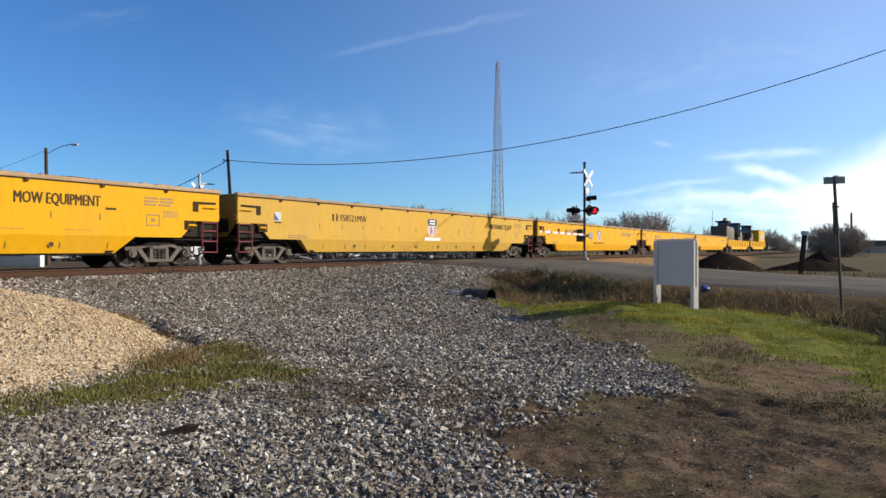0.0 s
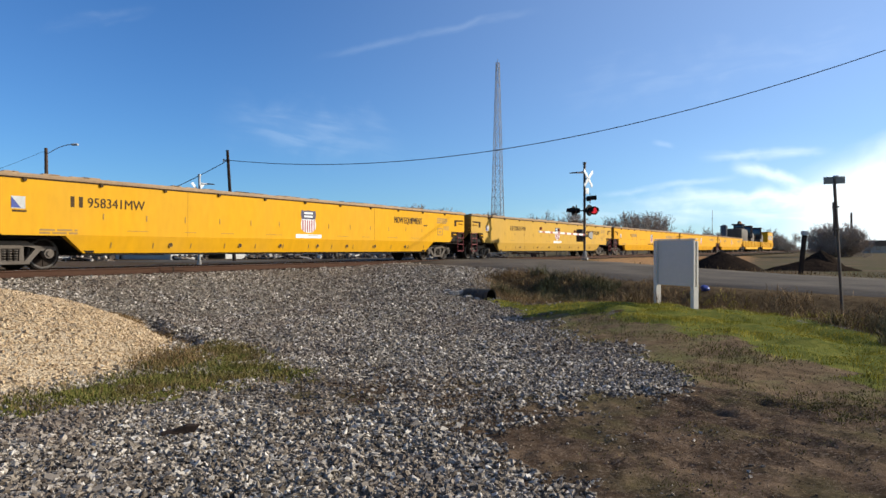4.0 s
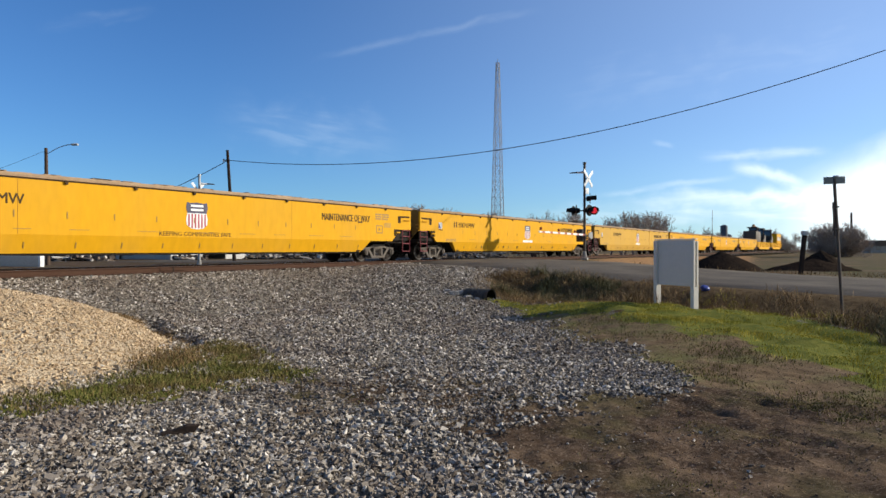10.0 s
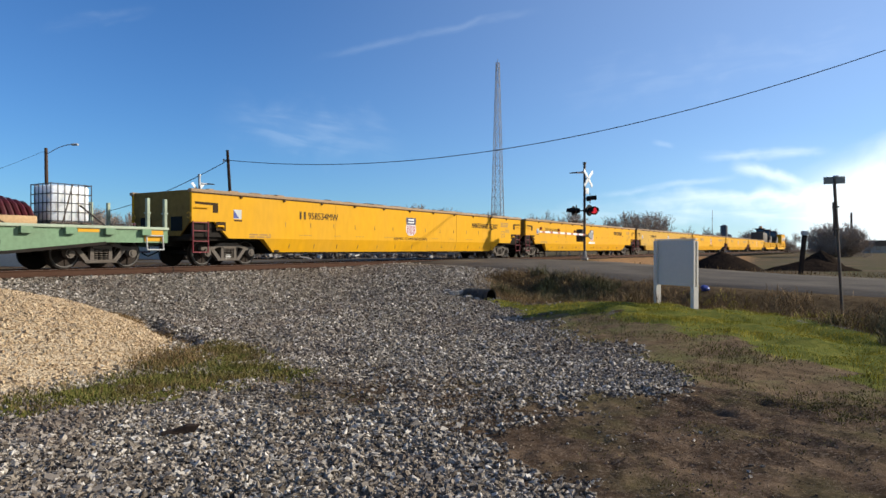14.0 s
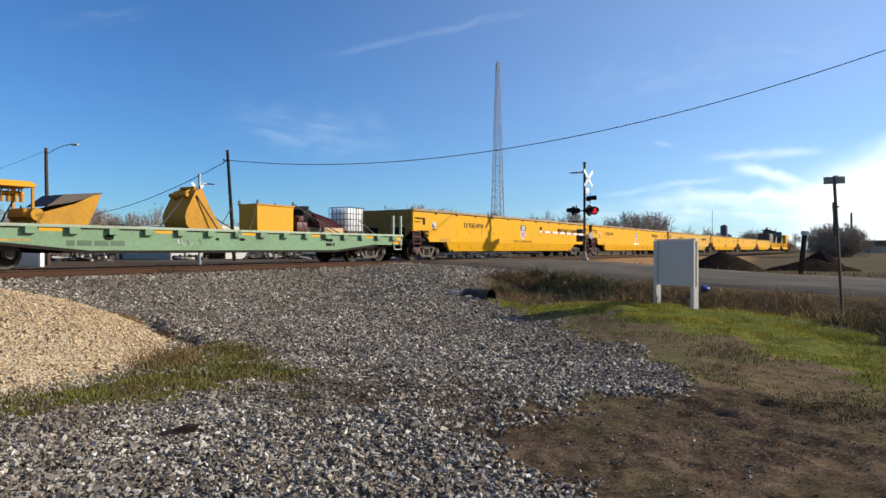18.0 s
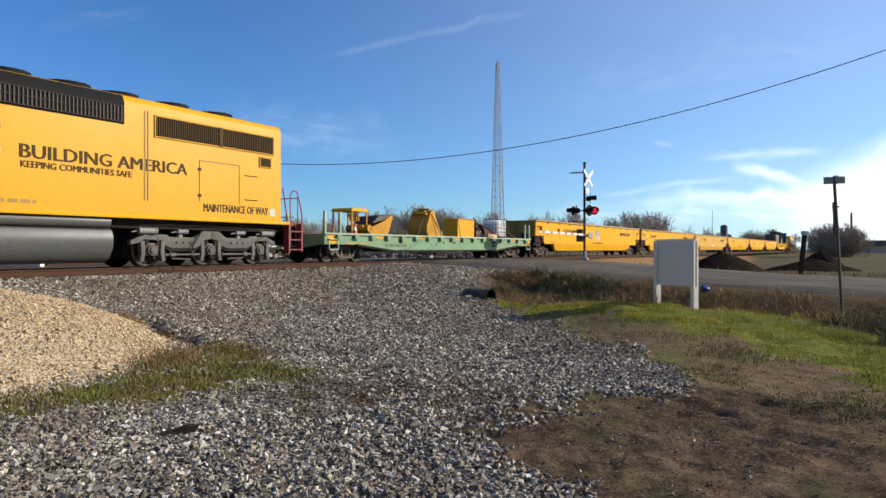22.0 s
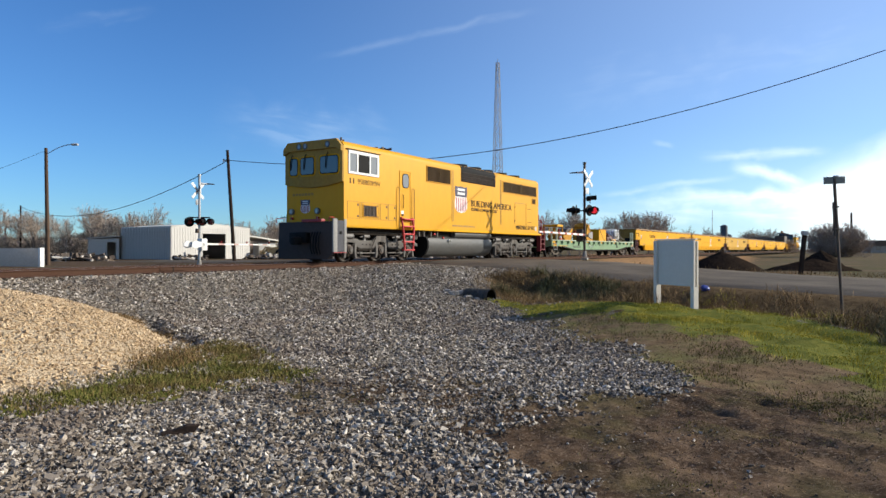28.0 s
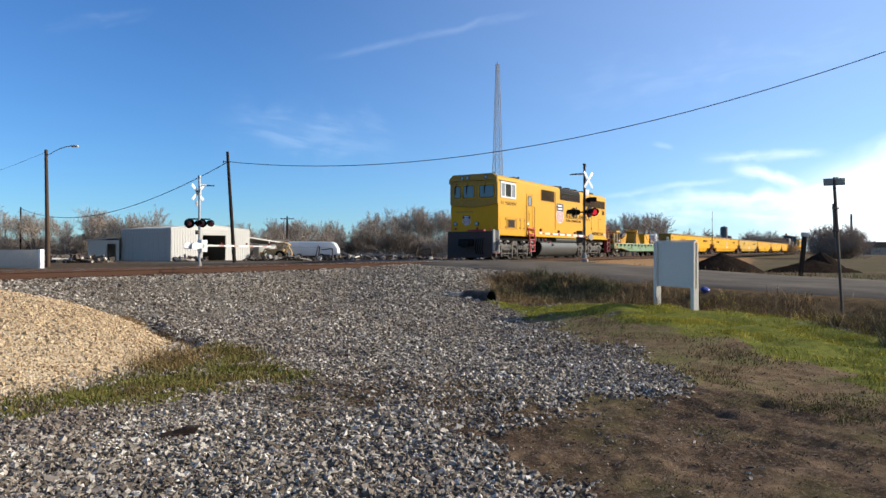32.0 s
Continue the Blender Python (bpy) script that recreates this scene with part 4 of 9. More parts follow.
def well_car():
    """A long yellow well car; x runs from its rear end to its front end, the near side is -y."""
    car = thing("well_car", Matrix(), "long yellow well car of riveted steel with a faded rim", "freight wagon", "well cars of the train")
    L, Y = WELL, 1.52
    side = [(0.0, 1.40), (0.0, 2.28), (L, 2.28), (L, 1.40), (L - 0.85, 1.40), (L - 1.4, 0.88), (L - 2.85, 0.88), (2.85, 0.88), (1.4, 0.88), (0.85, 1.40)]
    for s in (-1, 1):
        bm = bmesh.new()
        slab(bm, side, *sorted((s * (Y - 0.09), s * Y)), "y")
        w = part("side_wall", bm, YELLOW_WORN, car, smooth=False)
        # lower side sill, sloping in under the wall
        bm = bmesh.new()
        a = [bm.verts.new((x, s * (Y + 0.004), z)) for x, z in ((2.86, 0.90), (L - 2.86, 0.90))]
        b = [bm.verts.new((x, s * (Y - 0.13), z)) for x, z in ((3.42, 0.43), (L - 3.42, 0.43))]
        c = [bm.verts.new((x, s * (Y - 0.24), z)) for x, z in ((3.42, 0.43), (L - 3.42, 0.43))]
        d = [bm.verts.new((x, s * (Y - 0.24), z)) for x, z in ((2.86, 0.90), (L - 2.86, 0.90))]
        for f in ((a[0], a[1], b[1], b[0]), (b[0], b[1], c[1], c[0]), (c[0], c[1], d[1], d[0]), (a[0], b[0], c[0], d[0]), (a[1], d[1], c[1], b[1])):
            bm.faces.new(f)
        part("side_sill", bm, YELLOW_WORN, car, "lower yellow sill, slightly darker", smooth=False)
        # rim along the top edge
        bm = bmesh.new()
        box(bm, -0.05, L + 0.05, *sorted((s * (Y - 0.13), s * (Y + 0.05))), 2.285, 2.39, 0.015)
        rnd = random.Random(7 + s)
        for k in range(60):
            x = rnd.uniform(0.2, L - 0.2)
            box(bm, x, x + rnd.uniform(0.05, 0.5), *sorted((s * (Y - 0.1), s * (Y + 0.04))), 2.385, 2.39 + rnd.uniform(0.01, 0.03))
        part("rim", bm, RIM_TAN, car, "scraped taupe top rim")
        # Dark strip paints the shadow that the rim casts on the wall
        bm = bmesh.new()
        box(bm, 0.0, L, *sorted((s * (Y - 0.02), s * (Y + 0.012))), 2.255, 2.286)
        part("rim_joint", bm, LETTER, car, "dark strip painted as the rim's shadow", smooth=False)
        for k in range(11):
            bm = bmesh.new()
            x = 1.9 + k * (L - 3.8) / 10
            slab(bm, [(x - 0.05, 2.27), (x + 0.05, 2.27), (x + 0.03, 2.19), (x - 0.03, 2.19)], *sorted((s * Y, s * (Y + 0.05))), "y")
            part("bracket", bm, LETTER, car)
    y = -1.52
    # mid wall ticks: lashing slots
    for row, z, h in ((0, 1.32, 0.17), (1, 0.56, 0.16)):
        for k in range(13):
            bm = bmesh.new()
            x = 3.9 + k * (L - 7.8) / 12 + 0.25 * row
            if row == 0:
                box(bm, x - 0.014, x + 0.014, y - 0.010, y + 0.01, z, z + h)
            else:
                box(bm, -0.016, 0.016, -0.012, 0.012, -h / 2, h / 2, 0, pose(x, y + 0.072, z + h / 2, 15.5))
            part("slot", bm, LETTER_SOFT, car, smooth=False)
    for x in (6.55, 15.7):
        bm = bmesh.new()
        box(bm, x - 0.006, x + 0.006, y - 0.004, y + 0.004, 0.9, 2.24)
        part("weld_seam", bm, YELLOW_STEEL, car, smooth=False)
    # short steps in the plating under the slots
    rnd = random.Random(12)
    for k in range(9):
        bm = bmesh.new()
        x = 4.6 + k * (L - 9.2) / 8 + rnd.uniform(-0.3, 0.3)
        box(bm, x, x + rnd.uniform(0.35, 0.8), y - 0.007, y + 0.004, 1.03, 1.045)
        part("plate_edge", bm, LETTER_SOFT, car, smooth=False)
    for end in (0, 1):
        X = (lambda v: v) if end == 0 else (lambda v: L - v)
        # end bulkhead, set in a little, with its platform and opening
        bm = bmesh.new()
        box(bm, *sorted((X(0.02), X(0.10))), -1.43, 1.43, 1.45, 2.36, 0.01)
        slab(bm, [(-1.43, 1.45), (1.43, 1.45), (0.9, 0.95), (-0.9, 0.95)], *sorted((X(0.03), X(0.09))), "x")
        part("end_wall", bm, YELLOW_SHADE, car, "grimy yellow end wall, shade painted in", smooth=False)
        bm = bmesh.new()
        box(bm, *sorted((X(0.005), X(0.018))), -1.05, -0.5, 1.1, 1.55)
        part("end_opening", bm, BLACK, car)
        bm = bmesh.new()
        box(bm, *sorted((X(0.005), X(0.018))), 0.5, 1.05, 1.1, 1.55)
        part("end_opening", bm, BLACK, car)
        bm = bmesh.new()
        box(bm, *sorted((X(0.1), X(3.3))), -1.3, 1.3, 0.80, 1.0, 0.02)
        box(bm, *sorted((X(-0.35), X(3.4))), -0.3, 0.3, 0.62, 0.95, 0.02)
        slab(bm, [(X(0.9), 1.40), (X(1.42), 0.89), (X(2.87), 0.89), (X(3.5), 0.44), (X(3.7), 0.44), (X(3.7), 1.40)], -1.41, 1.41, "y")
        part("underframe", bm, UNDER, car, "soot-black draft sill and platform")
        bm = bmesh.new()
        box(bm, *sorted((X(-0.78), X(-0.3))), -0.11, 0.11, 0.70, 0.96, 0.04)
        box(bm, *sorted((X(-0.9), X(-0.62))), -0.16, 0.10, 0.66, 1.0, 0.05)
        part("coupler", bm, STEEL_DARK, car, "rusty knuckle coupler")
        bm = bmesh.new()
        pipe(bm, [(X(-0.2), -0.35, 0.72), (X(-0.4), -0.42, 0.45), (X(-0.7), -0.38, 0.32), (X(-0.85), -0.3, 0.42)], 0.025)
        part("brake_hose", bm, BLACK, car)
        for s in (-1, 1):
            yy = s * 1.5
            bm = bmesh.new()
            for x in (0.06, 0.62):
                rod(bm, (X(x), yy, 0.42), (X(x), yy, 1.42), 0.022, 6)
            for z in (0.44, 0.78, 1.10, 1.36):
                rod(bm, (X(0.06), yy, z), (X(0.62), yy, z), 0.02, 6)
            part("ladder", bm, MAROON, car, "maroon corner ladder")
            bm = bmesh.new()
            slab(bm, [(X(0.08), 1.38), (X(0.8), 1.38), (X(1.35), 0.92), (X(0.08), 0.92)], *sorted((s * 1.36, s * 1.42)), "y")
            part("step_recess", bm, UNDER, car)
            bm = bmesh.new()
            slab(bm, [(X(0.12), 2.0), (X(0.98), 1.99), (X(0.98), 1.68), (X(0.78), 1.68), (X(0.78), 1.91), (X(0.12), 1.93)], *sorted((s * 1.52, s * 1.528)), "y")
            box(bm, *sorted((X(0.9), X(1.28))), *sorted((s * 1.52, s * 1.528)), 1.12, 1.40)
            part("cutout", bm, RECESS, car, "dark cut-outs beside the corner", smooth=False)
            bm = bmesh.new()
            pipe(bm, [(X(0.10), s * 1.58, 1.82), (X(0.60), s * 1.58, 1.82)], 0.018)
            part("grab_iron", bm, YELLOW, car)
            bm = bmesh.new()
            pipe(bm, [(X(0.90), s * 1.53, 1.24), (X(0.92), s * 1.57, 1.26), (X(1.16), s * 1.57, 1.26), (X(1.18), s * 1.53, 1.20)], 0.035)
            part("grab_iron", bm, YELLOW, car)
            bm = bmesh.new()
            for k in range(10):
                a, b = radians(40 + k * 28), radians(68 + k * 28)
                rod(bm, (X(0.0 - 0.02), s * (1.40) + 0.09 * math.cos(a), 1.58 + 0.09 * math.sin(a)), (X(-0.02), s * 1.40 + 0.09 * math.cos(b), 1.58 + 0.09 * math.sin(b)), 0.022, 5)
            part("tie_down_ring", bm, YELLOW_RIM, car)
        car_truck(X(1.8), car)
    # floor and cross bearers inside the well
    bm = bmesh.new()
    box(bm, 3.4, L - 3.4, -1.35, 1.35, 0.38, 0.46)
    for k in range(9):
        x = 3.9 + k * (L - 7.8) / 8
        box(bm, x - 0.12, x + 0.12, -1.22, 1.22, 0.36, 0.52)
    part("well_floor", bm, UNDER, car)
    bm = bmesh.new()
    box(bm, 1.9, L - 1.9, -0.05, 0.05, 0.58, 0.66)
    part("brake_pipe", bm, UNDER, car)
    # small writing and stickers
    bars(car, "data_plate", 2.25, 0.92, 0.95, 0.15, 2, y, LETTER_SOFT, 3)
    bm = bmesh.new()
    box(bm, 1.6, 1.92, y - 0.006, y, 1.52, 1.82)
    part("sticker", bm, GREY_LIGHT, car, "small grey and blue sticker", smooth=False)
    bm = bmesh.new()
    slab(bm, [(1.60, 1.80), (1.60, 1.54), (1.82, 1.54)], y - 0.010, y - 0.006, "y")
    part("sticker_corner", bm, BLUE, car, smooth=False)
    bm = bmesh.new()
    box(bm, 1.62, 1.95, y - 0.006, y, 1.44, 1.49)
    part("sticker_line", bm, LETTER, car, smooth=False)
    bars(car, "stencil_block", L - 2.6, 1.78, 0.95, 0.28, 3, y, LETTER_SOFT, 5)
    bm = bmesh.new()
    for a, b, c, d in ((L - 2.55, L - 2.1, 1.20, 1.24), (L - 2.55, L - 2.1, 1.50, 1.54), (L - 2.55, L - 2.51, 1.24, 1.5), (L - 2.14, L - 2.1, 1.24, 1.5), (L - 2.38, L - 2.26, 1.32, 1.42)):
        box(bm, a, b, y - 0.005, y, c, d)
    part("stencil_frame", bm, LETTER_SOFT, car, smooth=False)
    bm = bmesh.new()
    box(bm, L - 2.0, L - 1.5, y - 0.006, y, 1.46, 1.66)
    part("reflector_sheet", bm, YELLOW_RIM, car, "faded pale sheet", smooth=False)
    bm = bmesh.new()
    box(bm, L - 3.75, L - 3.45, y - 0.006, y, 1.60, 1.66)
    part("small_plate", bm, LETTER, car, smooth=False)
    return car


def dress(car, number, shield=11.68, slogan=True, right="MAINTENANCE OF WAY", sticker=False, ports=False):
    y = -1.52
    bm = bmesh.new()
    n0 = 3.0 if number == "958341MW" else 4.58
    box(bm, n0 + 0.02, n0 + 0.12, y - 0.005, y, 1.62, 1.90)
    part("owner_mark", bm, LETTER, car, "dark bar before the number", smooth=False)
    bm = bmesh.new()
    box(bm, n0 + 0.24, n0 + 0.34, y - 0.005, y, 1.62, 1.90)
    part("owner_mark", bm, LETTER, car, "dark bar before the number", smooth=False)
    if number:
        letters(car, number, n0 + 0.47, 1.63, 0.26, 1.65, y, bold=0.015)
    else:
        bars(car, "faded_number", n0 + 0.47, 1.62, 1.65, 0.28, 1, y, LETTER_SOFT, 31, 0.0)
    shield_parts(car, shield, 1.55, 0.78, 0.82, y)
    if slogan:
        letters(car, "KEEPING COMMUNITIES SAFE", shield - 1.3, 0.93, 0.13, 2.6, y)
    if sticker:
        bm = bmesh.new()
        box(bm, shield - 0.65, shield + 0.7, y - 0.006, y, 0.94, 1.08)
        part("white_strip", bm, WHITE, car, smooth=False)
    if right:
        letters(car, right, *((17.1, 1.62, 0.34, 2.15) if right[1] == "O" else (17.28, 1.64, 0.27, 2.9)), y, bold=0.03)
    else:
        bars(car, "faded_lettering", 17.28, 1.66, 2.9, 0.27, 1, y, LETTER_SOFT, 33, 0.0)
    if ports:
        for x in (6.0, 8.6, 10.4, 12.3, 14.0, 15.8, 18.0):
            bm = bmesh.new()
            rod(bm, (x, y + 0.050, 0.66), (x, y + 0.12, 0.66), 0.078, 14)
            p = part("port_ring", bm, YELLOW_RIM, car, "scuffed ring round a drain port")
            bm = bmesh.new()
            rod(bm, (x, y + 0.044, 0.66), (x, y + 0.10, 0.66), 0.062, 12)
            part("port", bm, LETTER, p)


first_well = well_car()
PITCH = 23.9
WELL_U = 10.27
NUMBERS = ["958534MW", "958341MW", "958521MW", None, None, None]
wells = [first_well] + [copy_thing(first_well, Matrix()) for k in range(5)]
for k, car in enumerate(wells):
    dress(car, NUMBERS[k], 11.75 if k == 1 else 11.68, slogan=k in (0, 3), right=("MAINTENANCE OF WAY", "MOW EQUIPMENT", "MAINTENANCE OF WAY", None, None, None)[k], sticker=k in (1, 2), ports=k in (1, 2))
    ride(car, WELL_U + k * PITCH)
    if k == 2:
        tagged(car, "long well car in chalky, faded yellow paint", "freight wagon", "well cars of the train")
        for o in car.children:
            if o.name.startswith(("side_wall", "side_sill")):
                o.material_slots[0].link = "OBJECT"
                o.material_slots[0].material = YELLOW_DULL
    if k < 4:
        for o in car.children_recursive:
            if o.get("rolls"):
                ROLLING.append((o, o.matrix_basis.copy(), CAR_WHEEL))


# ---- flat car ----
FLAT_L = 18.6


def flat_car():
    car = thing("flat_car", Matrix(), "pale green steel flat car with stake pockets and yellow marks", "freight wagon")
    L, Y = FLAT_L, 1.5
    bm = bmesh.new()
    box(bm, 0, L, -Y, Y, 1.04, 1.12, 0.01)
    part("deck", bm, TIE, car, "grimy timber deck")
    for s in (-1, 1):
        bm = bmesh.new()
        slab(bm, [(0.0, 1.10), (L, 1.10), (L, 0.72), (L - 1.9, 0.72), (L - 4.4, 0.48), (4.4, 0.48), (1.9, 0.72), (0.0, 0.72)], *sorted((s * (Y - 0.06), s * Y)), "y")
        w = part("side_sill", bm, GREEN, car, "fish-bellied green side sill", smooth=False)
        bm = bmesh.new()
        slab(bm, [(1.9, 0.74), (4.4, 0.50), (L - 4.4, 0.50), (L - 1.9, 0.74), (L - 1.9, 0.66), (L - 4.4, 0.42), (4.4, 0.42), (1.9, 0.66)], *sorted((s * (Y - 0.1), s * (Y + 0.03))), "y")
        part("sill_flange", bm, UNDER, car, smooth=False)
        bm = bmesh.new()
        box(bm, -0.02, L + 0.02, *sorted((s * (Y - 0.15), s * (Y + 0.05))), 1.09, 1.17, 0.01)
        part("deck_edge", bm, GREEN_PALE, car, "dusty pale deck edge")
        for k in range(17):
            x = 0.75 + k * (L - 1.5) / 16
            bm = bmesh.new()
            for dx in (-0.14, 0.10):
                box(bm, x + dx, x + dx + 0.04, *sorted((s * Y, s * (Y + 0.12))), 0.93, 1.10)
            box(bm, x - 0.14, x + 0.14, *sorted((s * (Y + 0.10), s * (Y + 0.13))), 0.93, 1.10)
            p = part("stake_pocket", bm, GREEN, car, smooth=False)
        for k in (2, 5, 8, 11, 14):
            x = 0.75 + (k + 0.5) * (L - 1.5) / 16
            bm = bmesh.new()
            box(bm, x - 0.3, x + 0.28, *sorted((s * Y, s * (Y + 0.006))), 0.99, 1.08)
            part("yellow_mark", bm, YELLOW, car, "yellow paint mark", smooth=False)
        for x in (0.45, L - 0.45):
            bm = bmesh.new()
            box(bm, x - 0.3, x + 0.3, *sorted((s * Y, s * (Y + 0.007))), 0.76, 1.07)
            part("yellow_corner", bm, YELLOW, car, "yellow corner patch", smooth=False)
            bm = bmesh.new()
            for z in (0.92, 0.52):
                rod(bm, (x - 0.26, s * 1.58, z), (x + 0.26, s * 1.58, z), 0.022, 6)
            for dx in (-0.26, 0.26):
                rod(bm, (x + dx, s * 1.58, 0.52), (x + dx, s * 1.54, 0.95), 0.022, 6)
            part("step_iron", bm, GREY_LIGHT, car, "pale bent step iron")
        for x in (0.08, 0.95, L - 0.60, L - 0.04):
            bm = bmesh.new()
            box(bm, x - 0.045, x + 0.045, *sorted((s * 1.38, s * 1.48)), 1.12, 2.0, 0.008)
            box(bm, x - 0.06, x + 0.06, *sorted((s * 1.34, s * 1.5)), 1.55, 1.60, 0.005)
            part("stake", bm, GREEN_PALE, car, "upright green steel stake")
    y = -1.5
    for x, a, b in ((5.0, 0.15, 0.075), (8.6, 0.08, 0.045), (9.6, 0.13, 0.05), (13.9, 0.09, 0.05)):
        bm = bmesh.new()
        slab(bm, [(x - 0.06 + a * math.cos(q), 0.85 + b * math.sin(q)) for q in np.linspace(0, 2 * math.pi, 14, endpoint=False)], y - 0.006, y, "y")
        part("sill_hole", bm, BLACK, car, smooth=False)
    rnd = random.Random(9)
    bm = bmesh.new()
    pipe(bm, [(7.1 + 0.85 * k / 27 + rnd.uniform(-0.05, 0.05), y - 0.003, 0.79 + rnd.choice((-1, 1)) * rnd.uniform(0.03, 0.14)) for k in range(28)], 0.012, 4)
    part("graffiti", bm, WHITE, car, "white scrawl that cannot be read")
    bars(car, "stencil", 13.6, 0.66, 0.5, 0.34, 2, y, BLACK, 12, 0.4)
    bars(car, "faded_number", 3.8, 0.62, 1.6, 0.18, 1, y, GREEN_DARK, 14, 0.2)
    bars(car, "faded_mark", 1.2, 0.74, 1.7, 0.06, 1, y, YELLOW_RIM, 15, 0.2)
    bm = bmesh.new()
    box(bm, 0.2, L - 0.2, -0.35, 0.35, 0.55, 1.04, 0.02)
    for k in range(10):
        x = 2.2 + k * (L - 4.4) / 9
        box(bm, x - 0.1, x + 0.1, -1.4, 1.4, 0.78, 1.04)
    part("centre_sill", bm, UNDER, car)
    for X in ((lambda v: v), (lambda v: L - v)):
        bm = bmesh.new()
        box(bm, *sorted((X(-0.65), X(0.1))), -0.11, 0.11, 0.70, 0.96, 0.04)
        box(bm, *sorted((X(-0.78), X(-0.5))), -0.16, 0.10, 0.66, 1.0, 0.05)
        part("coupler", bm, STEEL_DARK, car, "rusty knuckle coupler")
        bm = bmesh.new()
        slab(bm, [(-1.48, 1.1), (1.48, 1.1), (1.48, 0.74), (0.5, 0.6), (-0.5, 0.6), (-1.48, 0.74)], *sorted((X(-0.02), X(0.05))), "x")
        part("end_sill", bm, GREEN, car, smooth=False)
        car_truck(X(1.75), car)
    return car


FLAT_U = 10.4 - 19.55
flat = flat_car()
ride(flat, FLAT_U)
for o in flat.children_recursive:
    if o.get("rolls"):
        ROLLING.append((o, o.matrix_basis.copy(), CAR_WHEEL))
DECK = 1.12


# ---- loads on the flat car ----
def chain_run(bm, a, b, sag=0.05, r=0.018, n=10):
    a, b = Vector(a), Vector(b)
    pts = [a.lerp(b, k / n) - Vector((0, 0, sag * 4 * (k / n) * (1 - k / n))) for k in range(n + 1)]
    pipe(bm, pts, r, 5)


def big_bucket():
    """An excavator bucket set down on its cut edge, its round back to the rear, chained to the deck."""
    t = thing("excavator_bucket", Matrix(), "large worn yellow excavator bucket chained to the deck", "bucket")
    W = 0.55
    prof = [(0.40, 0), (0.27, 0.05), (0.14, 0.20), (0.10, 0.42), (0.15, 0.62), (0.28, 0.86), (0.42, 1.12), (0.50, 1.27), (0.72, 1.33), (0.86, 1.06), (1.02, 0.78), (1.20, 0.50), (1.38, 0.25), (1.60, 0.04), (1.58, 0)]
    for y0, y1 in ((-W, -W + 0.06), (W - 0.06, W)):
        bm = bmesh.new()
        slab(bm, prof, y0, y1, "y")
        part("cheek", bm, YELLOW_STEEL, t, smooth=False)
    bm = bmesh.new()
    for (x0, z0), (x1, z1) in zip(prof[:8], prof[1:9]):
        f = [bm.verts.new(p) for p in ((x0, -W + 0.02, z0), (x1, -W + 0.02, z1), (x1, W - 0.02, z1), (x0, W - 0.02, z0))]
        bm.faces.new(f)
    bmesh.ops.remove_doubles(bm, verts=bm.verts, dist=0.001)
    bmesh.ops.solidify(bm, geom=bm.faces[:], thickness=0.04)
    part("shell", bm, YELLOW_STEEL, t)
    bm = bmesh.new()
    for y in (-0.25, 0.19):
        slab(bm, [(0.30, 0.98), (0.24, 1.10), (0.36, 1.24), (0.62, 1.40), (0.72, 1.36), (0.50, 1.22)], y, y + 0.06, "y")
    rod(bm, (0.28, -0.42, 1.12), (0.28, 0.42, 1.12), 0.07)
    rod(bm, (0.62, -0.35, 1.36), (0.62, 0.35, 1.36), 0.05)
    part("hinge_ears", bm, YELLOW_STEEL, t, "worn yellow hinge ears with two pins")
    for k in range(5):
        bm = bmesh.new()
        y = -0.50 + k * 0.22
        slab(bm, [(1.54, 0.0), (1.54, 0.08), (1.78, 0.03), (1.78, 0.0)], y, y + 0.10, "y")
        part("tooth", bm, STEEL_DARK, t, smooth=False)
    bm = bmesh.new()
    chain_run(bm, (0.28, -0.3, 1.12), (-0.95, -0.72, 0.02), 0.03, 0.028)
    chain_run(bm, (0.50, -W - 0.02, 1.10), (1.22, -0.72, 0.02), 0.0, 0.024)
    chain_run(bm, (0.9, 0.1, 0.98), (2.6, 0.2, 0.10), 0.05, 0.022)
    chain_run(bm, (1.65, -0.2, 0.05), (2.6, 0.3, 0.85), 0.02, 0.016)
    part("chain", bm, STEEL_DARK, t)
    return t


